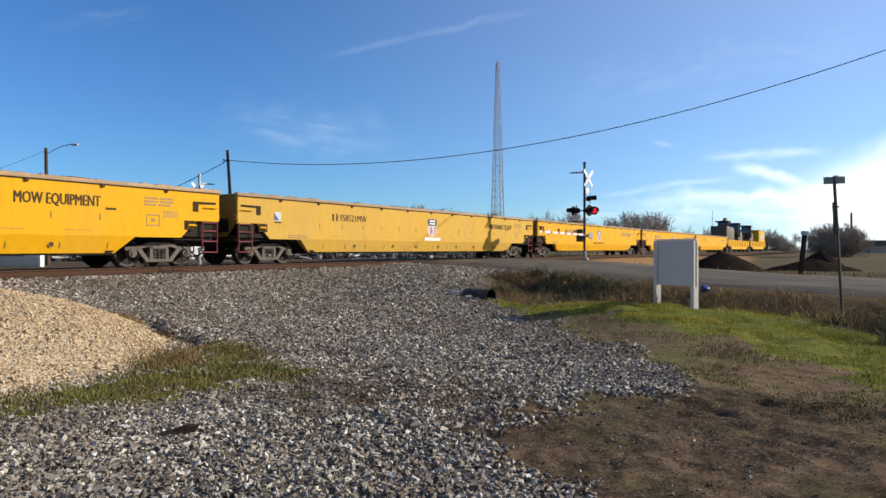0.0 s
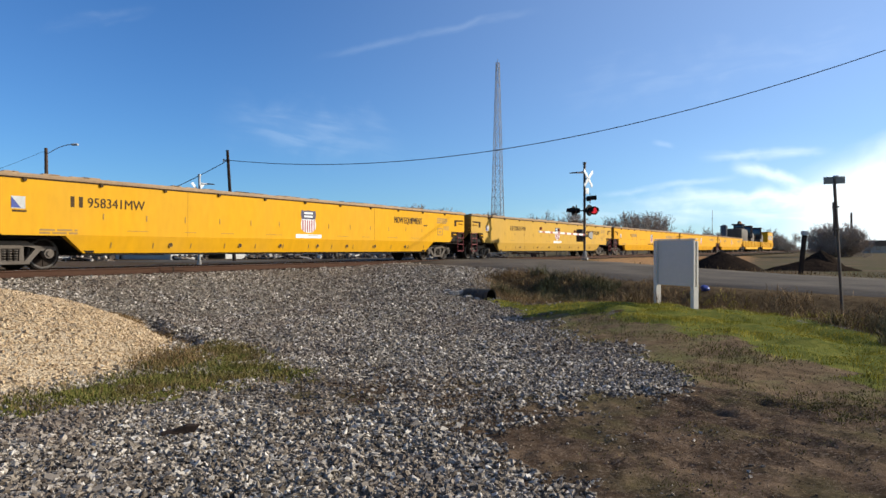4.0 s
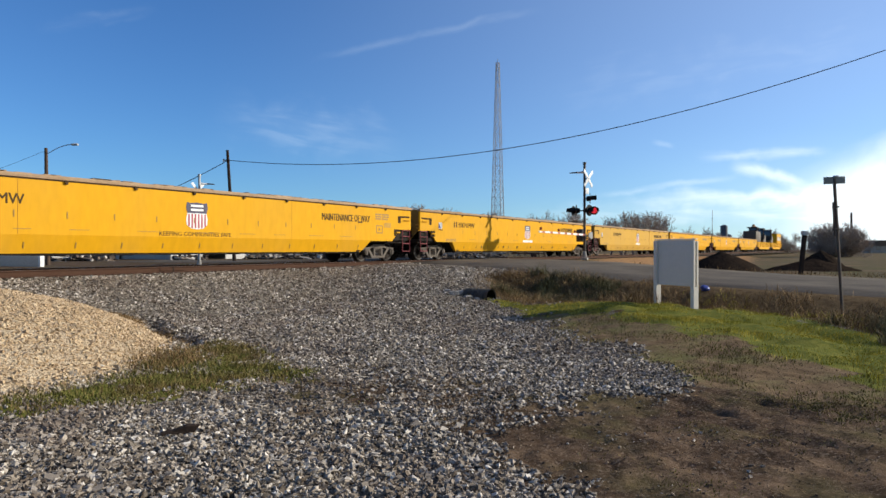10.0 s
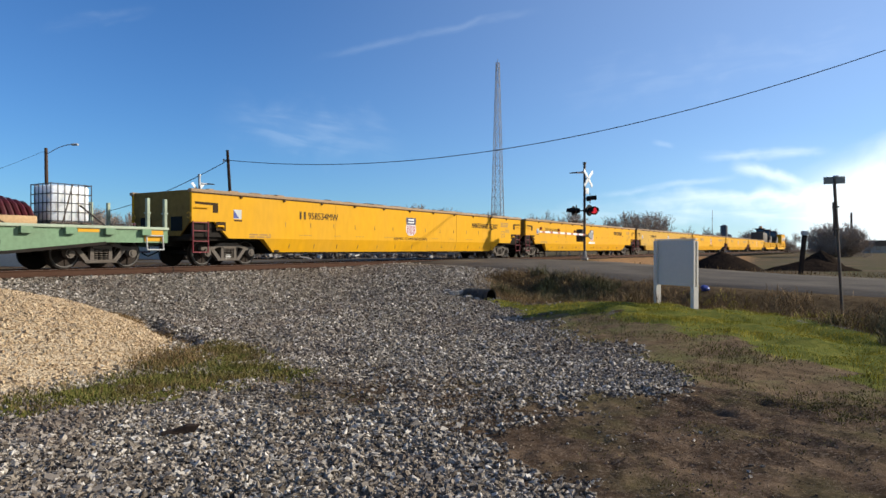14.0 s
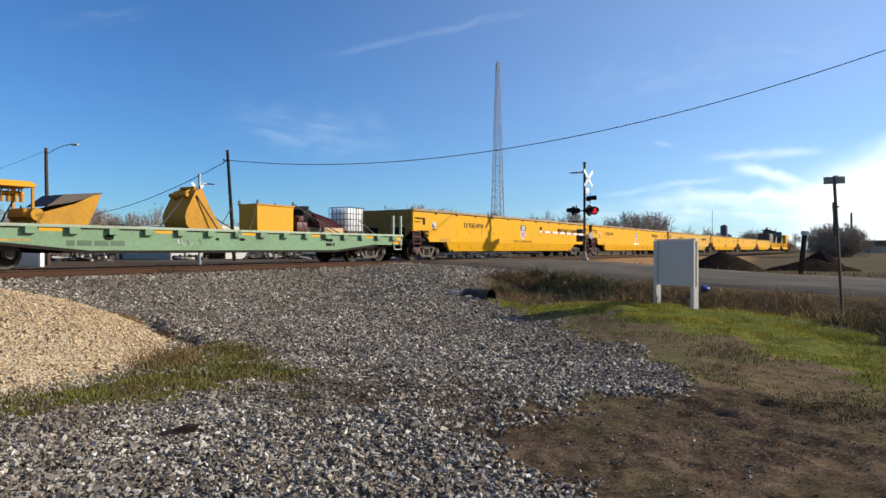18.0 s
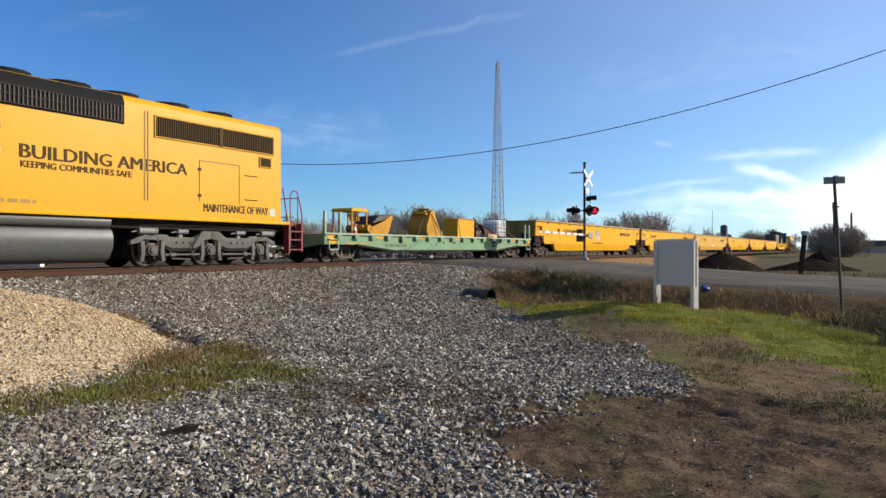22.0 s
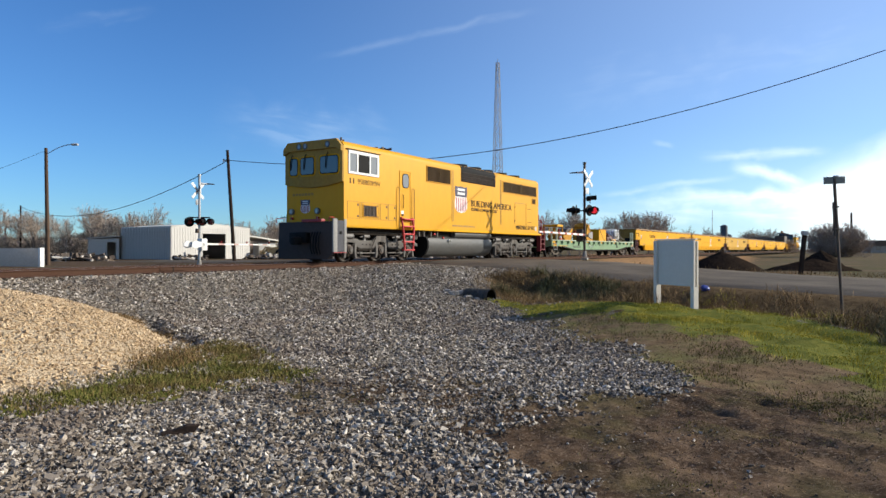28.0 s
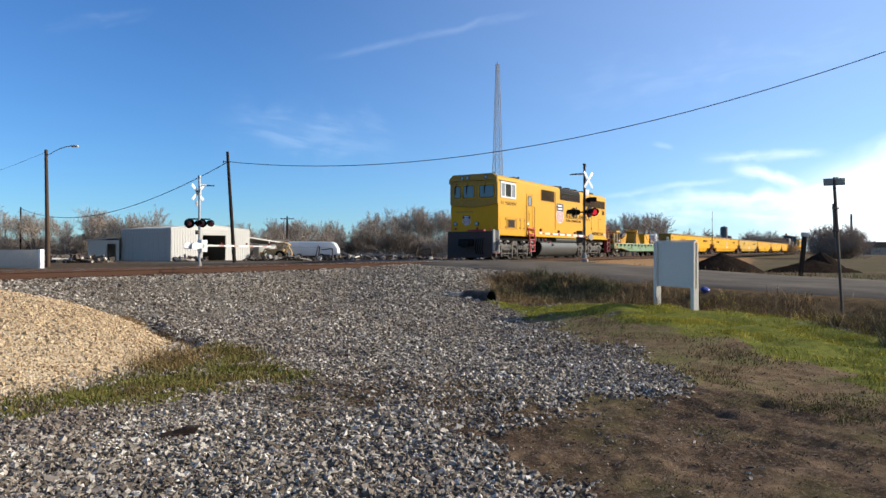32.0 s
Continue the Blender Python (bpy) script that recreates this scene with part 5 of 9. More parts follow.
def tool_box():
    t = thing("steel_bin", Matrix(), "open yellow steel bin with lifting lugs", "bin")
    bm = bmesh.new()
    w, d, h = 1.74, 0.92, 1.0
    slab(bm, [(0.02, 0), (w - 0.02, 0), (w, h), (0, h)], -d / 2, -d / 2 + 0.03, "y")
    part("side_panel", bm, YELLOW, t, smooth=False)
    bm = bmesh.new()
    slab(bm, [(0.02, 0), (w - 0.02, 0), (w, h), (0, h)], d / 2 - 0.03, d / 2, "y")
    part("side_panel", bm, YELLOW, t, smooth=False)
    for a, b in ((0.02, 0.0), (w - 0.02, w)):
        bm = bmesh.new()
        box(bm, min(a, b), max(a, b) + 0.02, -d / 2 + 0.03, d / 2 - 0.03, 0, h)
        part("end_panel", bm, YELLOW, t, smooth=False)
    bm = bmesh.new()
    box(bm, 0.05, w - 0.05, -d / 2, d / 2, 0, 0.05)
    box(bm, -0.03, w + 0.03, -d / 2 - 0.03, -d / 2 + 0.03, h - 0.06, h, 0.01)
    box(bm, -0.03, w + 0.03, d / 2 - 0.03, d / 2 + 0.03, h - 0.06, h, 0.01)
    part("rim", bm, YELLOW_STEEL, t)
    for x in (0.02, w - 0.02):
        for y in (-d / 2, d / 2):
            bm = bmesh.new()
            slab(bm, [(x - 0.05, h), (x + 0.05, h), (x + 0.03, h + 0.13), (x - 0.03, h + 0.13)], y - 0.02, y + 0.02, "y")
            part("lifting_lug", bm, STEEL_DARK, t, smooth=False)
    bm = bmesh.new()
    chain_run(bm, (0, -d / 2, h + 0.08), (-1.1, -1.3, 0.02))
    chain_run(bm, (w, -d / 2, h + 0.08), (w + 1.5, -1.35, 0.03))
    part("chain", bm, STEEL_DARK, t)
    return t


def red_grapple():
    t = thing("tine_grapple", Matrix(), "dark red tined grapple lying on blocks", "grapple")
    for k in range(8):
        y = -0.50 + k * 0.17
        top = 0.86 - 0.035 * k
        bm = bmesh.new()
        pipe(bm, [(0.35, y, top - 0.12), (0.65, y, top), (1.0, y, top - 0.02), (1.28, y, top - 0.16), (1.48, y, top - 0.42), (1.52, y, 0.22)], 0.07, 7)
        tine = part("tine", bm, DARK_RED, t, "curved dark red tine")
        bm = bmesh.new()
        pipe(bm, [(1.52, y, 0.26), (1.48, y, 0.10)], 0.05, 6)
        part("tip", bm, GREY_LIGHT, tine)
    bm = bmesh.new()
    slab(bm, [(0.3, 0.30), (0.3, 0.50), (0.65, 0.56), (1.0, 0.53), (1.24, 0.45), (1.38, 0.36), (1.30, 0.30)], -0.55, 0.72, "y")
    part("shell", bm, DARK_RED, t)
    bm = bmesh.new()
    box(bm, 0.35, 1.15, -1.05, -0.50, 0.38, 0.95, 0.10)
    rod(bm, (0.6, -1.1, 0.98), (0.6, -0.4, 1.04), 0.10, 12)
    rod(bm, (0.95, -1.0, 0.98), (0.95, -0.6, 1.04), 0.08, 10)
    part("head", bm, BLACK, t, "greasy black rotator head")
    bm = bmesh.new()
    box(bm, 0.9, 1.66, -0.40, 0.72, 0.0, 0.26, 0.02)
    part("timber_block", bm, TIMBER, t, "pale timber blocking")
    bm = bmesh.new()
    chain_run(bm, (0.9, -1.0, 0.95), (1.9, -0.1, 0.02))
    part("chain", bm, STEEL_DARK, t)
    return t


def small_engine():
    t = thing("engine_unit", Matrix(), "small red and yellow engine unit on skids", "machine")
    bm = bmesh.new()
    box(bm, 0.0, 0.55, -0.4, 0.4, 0.05, 0.42, 0.03)
    part("base", bm, DARK_RED, t)
    bm = bmesh.new()
    box(bm, 0.1, 0.45, -0.3, 0.3, 0.42, 0.66, 0.04)
    rod(bm, (0.2, -0.32, 0.55), (0.2, -0.38, 0.55), 0.10, 12)
    part("cowl", bm, DARK_RED, t)
    bm = bmesh.new()
    for y in (-0.35, 0.35):
        box(bm, -0.05, 0.6, y - 0.04, y + 0.04, 0, 0.06)
    part("skids", bm, BLACK, t)
    return t


def tote():
    t = thing("liquid_tote", Matrix(), "white plastic tank in a galvanised wire cage", "tank")
    bm = bmesh.new()
    box(bm, 0.03, 1.05, -0.47, 0.47, 0.14, 1.12, 0.07)
    rod(bm, (0.54, 0, 1.11), (0.54, 0, 1.15), 0.11, 14)
    part("tank", bm, TOTE, t)
    bm = bmesh.new()
    for z in (0.16, 0.40, 0.64, 0.88, 1.14):
        for y in (-0.5, 0.5):
            rod(bm, (0, y, z), (1.08, y, z), 0.014, 5)
        for x in (0, 1.08):
            rod(bm, (x, -0.5, z), (x, 0.5, z), 0.014, 5)
    for k in range(7):
        for y in (-0.5, 0.5):
            rod(bm, (k * 1.08 / 6, y, 0.12), (k * 1.08 / 6, y, 1.16), 0.014, 5)
    for k in range(1, 5):
        for x in (0, 1.08):
            rod(bm, (x, -0.5 + k / 5, 0.12), (x, -0.5 + k / 5, 1.16), 0.014, 5)
    part("cage", bm, GREY_INSET, t, "grey steel wire cage")
    bm = bmesh.new()
    for x in (0.06, 0.54, 1.02):
        box(bm, x - 0.07, x + 0.07, -0.5, 0.5, 0, 0.12)
    box(bm, 0, 1.08, -0.5, 0.5, 0.10, 0.14)
    part("pallet", bm, STEEL_DARK, t)
    bm = bmesh.new()
    chain_run(bm, (0.55, -0.52, 1.12), (0.10, -0.85, 0.02), 0.0, 0.02)
    chain_run(bm, (0.75, -0.52, 0.60), (1.25, -0.95, 0.02), 0.0, 0.024)
    part("strap", bm, STEEL_DARK, t, "dark tie-down straps")
    return t


def canopy_frame():
    t = thing("canopy_frame", Matrix(), "yellow machine canopy on posts with rollers under it", "machine frame")
    for x in (0.0, 0.97):
        for y in (-0.5, 0.5):
            bm = bmesh.new()
            box(bm, x - 0.032, x + 0.032, y - 0.032, y + 0.032, 0, 1.02, 0.005)
            part("post", bm, YELLOW_STEEL, t, smooth=False)
    bm = bmesh.new()
    slab(bm, [(-0.06, 0.99), (1.03, 0.99), (1.03, 1.06), (0.90, 1.13), (0.02, 1.13), (-0.06, 1.06)], -0.56, 0.56, "y")
    part("roof", bm, YELLOW, t, "yellow sheet roof with rounded edges", smooth=False)
    bm = bmesh.new()
    box(bm, 0.36, 0.97, -0.06, 0.06, 0.78, 0.90, 0.01)
    part("hose_beam", bm, YELLOW, t)
    for k in range(4):
        bm = bmesh.new()
        x = 0.42 + k * 0.16
        rod(bm, (x, -0.10, 0.62), (x, -0.10, 0.84), 0.055, 12)
        rod(bm, (x, -0.10, 0.84), (x, -0.10, 0.99), 0.022, 8)
        part("roller", bm, YELLOW_STEEL, t)
    for a, b in (((0.30, -0.4, 0.96), (0.05, -0.62, 0.05)), ((0.85, -0.1, 0.96), (0.55, 0.3, 0.02))):
        bm = bmesh.new()
        rod(bm, a, b, 0.02)
        part("brace", bm, STEEL_DARK, t)
    return t


def dump_bucket():
    t = thing("loader_bucket", Matrix(), "yellow loader bucket tipped up with a dark inside", "bucket")
    prof = [(0.0, 0.30), (0.10, 0.08), (0.60, 0.0), (1.15, 0.0), (1.35, 0.10), (1.50, 0.42), (1.70, 0.92), (1.52, 0.88), (1.0, 0.62)]
    for y0, y1 in ((-0.60, -0.55), (0.55, 0.60)):
        bm = bmesh.new()
        slab(bm, prof, y0, y1, "y")
        part("cheek", bm, YELLOW_STEEL, t, smooth=False)
    bm = bmesh.new()
    for (x0, z0), (x1, z1) in zip(prof[:7], prof[1:7]):
        bm.faces.new([bm.verts.new(p) for p in ((x0, -0.58, z0), (x1, -0.58, z1), (x1, 0.58, z1), (x0, 0.58, z0))])
    bmesh.ops.remove_doubles(bm, verts=bm.verts, dist=0.001)
    bmesh.ops.solidify(bm, geom=bm.faces[:], thickness=0.04)
    part("shell", bm, YELLOW_STEEL, t)
    bm = bmesh.new()
    slab(bm, [(0.30, 0.52), (0.75, 0.86), (1.82, 0.98), (1.76, 0.92), (0.95, 0.66)], -0.54, 0.54, "y")
    part("lip", bm, STEEL_DARK, t, "dark scuffed lip plate", smooth=False)
    bm = bmesh.new()
    rod(bm, (0.05, -0.6, 0.30), (0.05, 0.6, 0.30), 0.16, 14)
    box(bm, -0.2, 0.3, -0.4, 0.4, 0.22, 0.46, 0.05)
    part("tilt_bar", bm, YELLOW_STEEL, t)
    return t


def cone():
    t = thing("traffic_cone", Matrix(), "orange traffic cone with a white collar", "traffic cone")
    bm = bmesh.new()
    rod(bm, (0, 0, 0.03), (0, 0, 0.46), 0.12, 16, 0.025)
    part("body", bm, ORANGE, t)
    bm = bmesh.new()
    rod(bm, (0, 0, 0.18), (0, 0, 0.33), 0.092, 16, 0.061)
    part("collar", bm, WHITE, t)
    bm = bmesh.new()
    box(bm, -0.15, 0.15, -0.15, 0.15, 0, 0.04, 0.01)
    part("base", bm, BLACK, t)
    return t


U0 = 10.4
ride(big_bucket(), U0 - 12.0, -0.55, DECK)
ride(tool_box(), U0 - 9.0, -0.64, DECK)
ride(small_engine(), U0 - 7.15, -0.78, DECK)
ride(red_grapple(), U0 - 5.08, 0.65, DECK, -90)
ride(tote(), U0 - 3.97, -0.4, DECK)
ride(canopy_frame(), U0 - 17.24, -0.4, DECK)
ride(dump_bucket(), U0 - 16.28, -0.45, DECK)
ride(cone(), U0 - 17.5, -1.27, DECK)


# ---- the cab unit at the tail ----
LOCO_L = 18.68


def cab_unit():
    t = thing("cab_unit", Matrix(), "yellow locomotive-type cab unit with grey tanks and red ladder", "locomotive")
    L, Y = LOCO_L, 1.55

    def hull(x0, x1, top=4.84, low=1.47, y=Y, curve=0.28):
        prof = [(-y, low), (-y, top - curve)]
        for a in np.linspace(0, math.pi / 2, 6)[1:]:
            prof.append((-y + curve * (1 - math.cos(a)), top - curve + curve * math.sin(a)))
        prof += [(-p, z) for p, z in prof[::-1]]
        return prof
    bm = bmesh.new()
    slab(bm, hull(0, L), 0.0, L, "x")
    body = part("body", bm, YELLOW, t, "smooth yellow car body")
    y = -Y
    # sill band
    bm = bmesh.new()
    box(bm, 0.0, L + 0.42, -Y - 0.015, Y + 0.015, 1.40, 1.50, 0.01)
    part("side_sill", bm, YELLOW_WORN, t, "weathered yellow side sill")
    # front: upper face with three windows and a brow, lower face
    bm = bmesh.new()
    slab(bm, [(-Y, 3.20), (-Y, 4.60), (-Y + 0.25, 4.86), (Y - 0.25, 4.86), (Y, 4.60), (Y, 3.20), (0.7, 3.06), (0, 3.02), (-0.7, 3.06)], -0.10, 0.02, "x", 0.02)
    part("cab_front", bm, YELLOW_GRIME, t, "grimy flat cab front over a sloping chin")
    bm = bmesh.new()
    slab(bm, [(-Y - 0.01, 4.40), (-Y - 0.01, 4.64), (-Y + 0.25, 4.90), (Y - 0.25, 4.90), (Y + 0.01, 4.64), (Y + 0.01, 4.40), (Y - 0.03, 4.40), (Y - 0.30, 4.54), (-Y + 0.30, 4.54), (-Y + 0.03, 4.40)], -0.20, -0.06, "x")
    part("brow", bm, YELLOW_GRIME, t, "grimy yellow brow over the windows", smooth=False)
    for yy in (-0.87, 0.32, 0.66):
        bm = bmesh.new()
        rod(bm, (-0.215, yy, 4.70), (-0.19, yy, 4.70), 0.13, 16)
        h = part("headlight", bm, GREY_TANK, t, "round headlight in a grey ring")
        bm = bmesh.new()
        rod(bm, (-0.225, yy, 4.70), (-0.21, yy, 4.70), 0.08, 14)
        part("lens", bm, GLASS_GREY, h)

    def rounded(yc, zc, w, h, r):
        """A rectangle with round corners, centred on (yc, zc)."""
        out = []
        for sy, sz, q0 in ((1, 1, 0), (-1, 1, 90), (-1, -1, 180), (1, -1, 270)):
            for q in (0, 30, 60, 90):
                out.append((yc + sy * (w / 2 - r) + r * math.cos(radians(q0 + q)), zc + sz * (h / 2 - r) + r * math.sin(radians(q0 + q))))
        return out
    for yc, w in ((-0.88, 0.98), (0.29, 0.76), (1.04, 0.46)):
        bm = bmesh.new()
        slab(bm, rounded(yc, 3.90, w + 0.10, 0.82, 0.15), -0.118, -0.098, "x")
        wf = part("front_window", bm, YELLOW_WORN, t, "pale worn window surround with round corners", smooth=False)
        bm = bmesh.new()
        slab(bm, rounded(yc, 3.90, w, 0.72, 0.12), -0.124, -0.112, "x")
        part("rubber", bm, BLACK, wf, "black window rubber", smooth=False)
        bm = bmesh.new()
        slab(bm, rounded(yc, 3.90, w - 0.07, 0.65, 0.10), -0.130, -0.118, "x")
        part("pane", bm, GLASS_DARK, wf, smooth=False)
        bm = bmesh.new()
        pipe(bm, [(-0.15, yc + 0.02, 4.40), (-0.19, yc + 0.04, 4.30), (-0.17, yc + 0.12, 4.22), (-0.15, yc + 0.16, 3.78)], 0.02, 5)
        part("wiper", bm, BLACK, wf)
    shield_parts(t, 0, 0, 0.52, 0.56, 0.0, at=pose(-0.004, 0.50, 2.28, 0, 0, -90))
    for yy in (-0.20, 1.22):
        bm = bmesh.new()
        rod(bm, (-0.10, yy, 2.08), (0.0, yy, 2.08), 0.13, 16)
        m = part("marker_housing", bm, GREY_TANK, t)
        bm = bmesh.new()
        rod(bm, (-0.112, yy, 2.08), (-0.098, yy, 2.08), 0.085, 14)
        part("marker_glass", bm, GLASS_GREY, m)
        bm = bmesh.new()
        rod(bm, (-0.115, yy - 0.03, 1.80), (-0.02, yy - 0.03, 1.80), 0.06, 12)
        part("marker_lens", bm, LAMP_DIM, m)
    bm = bmesh.new()
    for k in range(7):
        box(bm, -0.006, 0.0, 0.06 + k * 0.17, 0.19 + k * 0.17, 2.72, 2.82)
    part("front_lettering", bm, LETTER_SOFT, t, smooth=False)
    # pilot
    bm = bmesh.new()
    slab(bm, [(-1.5, 1.62), (1.38, 1.62), (1.42, 0.35), (1.4, 0.13), (-1.2, 0.13), (-1.5, 0.35)], -0.62, -0.50, "x", 0.02)
    slab(bm, [(-1.45, 1.5), (1.45, 1.5), (1.45, 0.8), (-1.45, 0.8)], -0.52, 0.05, "x")
    part("pilot", bm, GREY_DARK, t, "dark grey snow-plough pilot")
    bm = bmesh.new()
    for a, b in ((-0.64, -0.40), (0.0, 0.15)):
        box(bm, a, b, -Y - 0.02, -Y + 0.05, 0.42, 1.72, 0.012)
    sw = part("step_well", bm, GREY_STEP, t, "two grey corner sheets beside the steps")
    bm = bmesh.new()
    box(bm, -0.41, 0.01, -Y + 0.0, -Y + 0.06, 0.44, 1.66)
    part("step_back", bm, GREY_INSET, sw, "darker blue-grey sheet behind the steps")
    bm = bmesh.new()
    box(bm, -0.26, -0.13, -Y - 0.02, -Y - 0.001, 1.12, 1.24, 0.006)
    part("latch", bm, BLACK, sw)
    bm = bmesh.new()
    box(bm, -0.62, 0.13, -Y - 0.03, -Y + 0.05, 0.385, 0.418)
    part("step_edge", bm, MAROON_RAIL, sw)
    bm = bmesh.new()
    box(bm, -0.88, -0.60, -0.35, 0.55, 0.78, 1.20, 0.04)
    box(bm, -1.25, -0.85, -0.14, 0.14, 0.70, 1.02, 0.05)
    part("coupler", bm, BLACK, t, "black knuckle coupler")
    bm = bmesh.new()
    for k in range(4):
        yy = -1.0 + k * 0.14
        pipe(bm, [(-0.73, yy, 1.2), (-0.84, yy, 1.0), (-0.80, yy + 0.06, 0.6), (-0.74, yy + 0.02, 0.34)], 0.03, 6)
    part("hoses", bm, BLACK, t)
    bm = bmesh.new()
    box(bm, -0.70, -0.46, -1.0, 0.05, 1.60, 1.72, 0.01)
    part("walkway_plate", bm, MAROON_RAIL, t, "dull maroon plate on top of the pilot")
    bm = bmesh.new()
    for s in (-1, 1):
        pipe(bm, [(-0.70, s * 1.42, 1.6), (-0.70, s * 1.42, 1.78), (-0.3, s * 1.3, 1.78)], 0.018, 5)
    part("front_grab", bm, RED, t)
    # side window of the cab
    bm = bmesh.new()
    for a, b, c, d in ((0.25, 2.22, 4.36, 4.48), (0.25, 2.22, 3.55, 3.64), (0.25, 0.34, 3.6, 4.44), (2.10, 2.22, 3.6, 4.44), (0.76, 0.86, 3.6, 4.44), (1.58, 1.66, 3.6, 4.44)):
        box(bm, a, b, y - 0.035, y + 0.02, c, d, 0.006)
    w = part("side_window", bm, WHITE, t, "white-framed sliding cab window", smooth=False)
    for a, b, mm, nm in ((0.34, 0.76, GLASS_GREY, "pane"), (0.86, 1.58, BLACK, "open_pane"), (1.66, 2.10, GLASS_GREY, "pane")):
        bm = bmesh.new()
        box(bm, a, b, y - 0.014, y - 0.006, 3.64, 4.36)
        part(nm, bm, mm, w, smooth=False)
    bm = bmesh.new()
    box(bm, 0.1, 2.3, y - 0.06, y, 4.50, 4.53)
    part("rain_gutter", bm, LETTER, t, smooth=False)
    bm = bmesh.new()
    box(bm, 0.34, 0.42, y - 0.004, y, 3.16, 3.38)
    part("owner_mark", bm, LETTER, t, "dark bar before the number", smooth=False)
    bm = bmesh.new()
    box(bm, 0.55, 0.63, y - 0.004, y, 3.16, 3.38)
    part("owner_mark", bm, LETTER, t, "dark bar before the number", smooth=False)
    letters(t, "958800MW", 0.84, 3.16, 0.22, 1.5, y)
    # access panels low on the cab side
    for a, b in ((0.2, 0.98), (1.06, 2.25), (2.34, 2.90), (2.90, 3.48)):
        bm = bmesh.new()
        for c in ((a, b, 2.44, 2.455), (a, b, 1.77, 1.785), (a, a + 0.015, 1.785, 2.44), (b - 0.015, b, 1.785, 2.44)):
            box(bm, c[0], c[1], y - 0.012, y + 0.004, c[2], c[3])
        p = part("access_panel", bm, LETTER_SOFT, t, smooth=False)
        for z in (1.88, 2.33):
            bm = bmesh.new()
            rod(bm, (b - 0.12, y - 0.02, z), (b - 0.12, y, z), 0.045, 10)
            part("latch", bm, STEEL_DARK, p)
    grille(t, 1.21, 2.06, 1.88, 2.32, y, 9, STEEL_DARK, "low_vent")
    # side door, window, rails and ladder
    bm = bmesh.new()
    for c in ((3.72, 4.56, 3.97, 4.0), (3.72, 3.75, 1.56, 3.97), (4.53, 4.56, 1.56, 3.97)):
        box(bm, c[0], c[1], y - 0.025, y + 0.004, c[2], c[3])
    box(bm, 3.77, 4.51, y - 0.012, y + 0.004, 1.58, 3.96)
    d = part("side_door", bm, YELLOW, t, "yellow side door with a rounded window", smooth=False)
    bm = bmesh.new()
    slab(bm, [(4.17 + a * (0.22 - c), 3.57 + b * (0.29 - e)) for a, b, c, e in ((-1, -1, 0.07, 0), (1, -1, 0.07, 0), (1, -1, 0, 0.07), (1, 1, 0, 0.07), (1, 1, 0.07, 0), (-1, 1, 0.07, 0), (-1, 1, 0, 0.07), (-1, -1, 0, 0.07))], y - 0.026, y - 0.010, "y")
    part("door_pane", bm, GLASS_GREY, d, smooth=False)
    bm = bmesh.new()
    pipe(bm, [(4.17 + 0.235 * math.copysign(abs(math.cos(q)) ** 0.5, math.cos(q)), y - 0.022, 3.57 + 0.305 * math.copysign(abs(math.sin(q)) ** 0.5, math.sin(q))) for q in np.linspace(0, 2 * math.pi, 25)], 0.018, 5)
    part("window_rubber", bm, BLACK, d)
    bm = bmesh.new()
    pipe(bm, [(3.95, y - 0.02, 2.95), (3.95, y - 0.07, 2.9), (3.95, y - 0.07, 2.4), (3.95, y - 0.02, 2.35)], 0.015)
    box(bm, 3.87, 4.01, y - 0.03, y - 0.01, 2.0, 2.1)
    part("door_handle", bm, LETTER, d)
    for x in (3.59, 4.75):
        bm = bmesh.new()
        pipe(bm, [(x, y - 0.01, 3.26), (x, y - 0.09, 3.22), (x, y - 0.09, 1.45), (x, y - 0.01, 1.42)], 0.022)
        part("grab_rail", bm, LETTER_SOFT, t, "brown-yellow grab rail")
    bm = bmesh.new()
    for x, k in ((3.81, 1), (4.65, -1)):
        pipe(bm, [(x, y - 0.05, 1.95), (x, y - 0.14, 1.5), (x + 0.10 * k, y - 0.16, 0.48)], 0.048, 8)
    for z in (0.50, 0.86, 1.20, 1.54, 1.86):
        box(bm, 3.83, 4.63, y - 0.20, y - 0.05, z - 0.032, z + 0.032, 0.008)
    part("ladder", bm, RED, t, "bright red boarding ladder")
    # grilles, seams and hatches of the machine hall
    grille(t, 5.92, 8.0, 3.74, 4.42, y, 26, LETTER, "intake_grille")
    for x in (8.18, 8.30, 13.44, 13.54):
        bm = bmesh.new()
        box(bm, x - 0.02, x + 0.02, y - 0.012, y + 0.004, 1.92, 4.46)
        part("seam_strip", bm, LETTER_SOFT, t, smooth=False)
    bm = bmesh.new()
    slab(bm, [(-Y - 0.02, 3.98), (-Y - 0.02, 4.60), (-Y + 0.08, 4.78), (-Y + 0.30, 4.86), (Y - 0.30, 4.86), (Y - 0.08, 4.78), (Y + 0.02, 4.60), (Y + 0.02, 3.98)], 9.07, 12.81, "x")
    db = part("brake_hatch", bm, BLACK, t, "black grid box with fins", smooth=False)
    for k in range(36):
        bm = bmesh.new()
        x = 9.16 + k * 0.1015
        box(bm, x - 0.012, x + 0.012, -Y - 0.05, -Y - 0.02, 4.05, 4.45)
        part("fin", bm, STEEL_DARK, db, smooth=False)
    bm = bmesh.new()
    for z in (4.03, 4.25, 4.46):
        rod(bm, (9.1, -Y - 0.05, z), (12.78, -Y - 0.05, z), 0.014, 5)
    part("grid_bars", bm, GREY_DARK, db)
    grille(t, 13.78, 18.3, 3.80, 4.36, y, 60, LETTER, "radiator_grille")
    bm = bmesh.new()
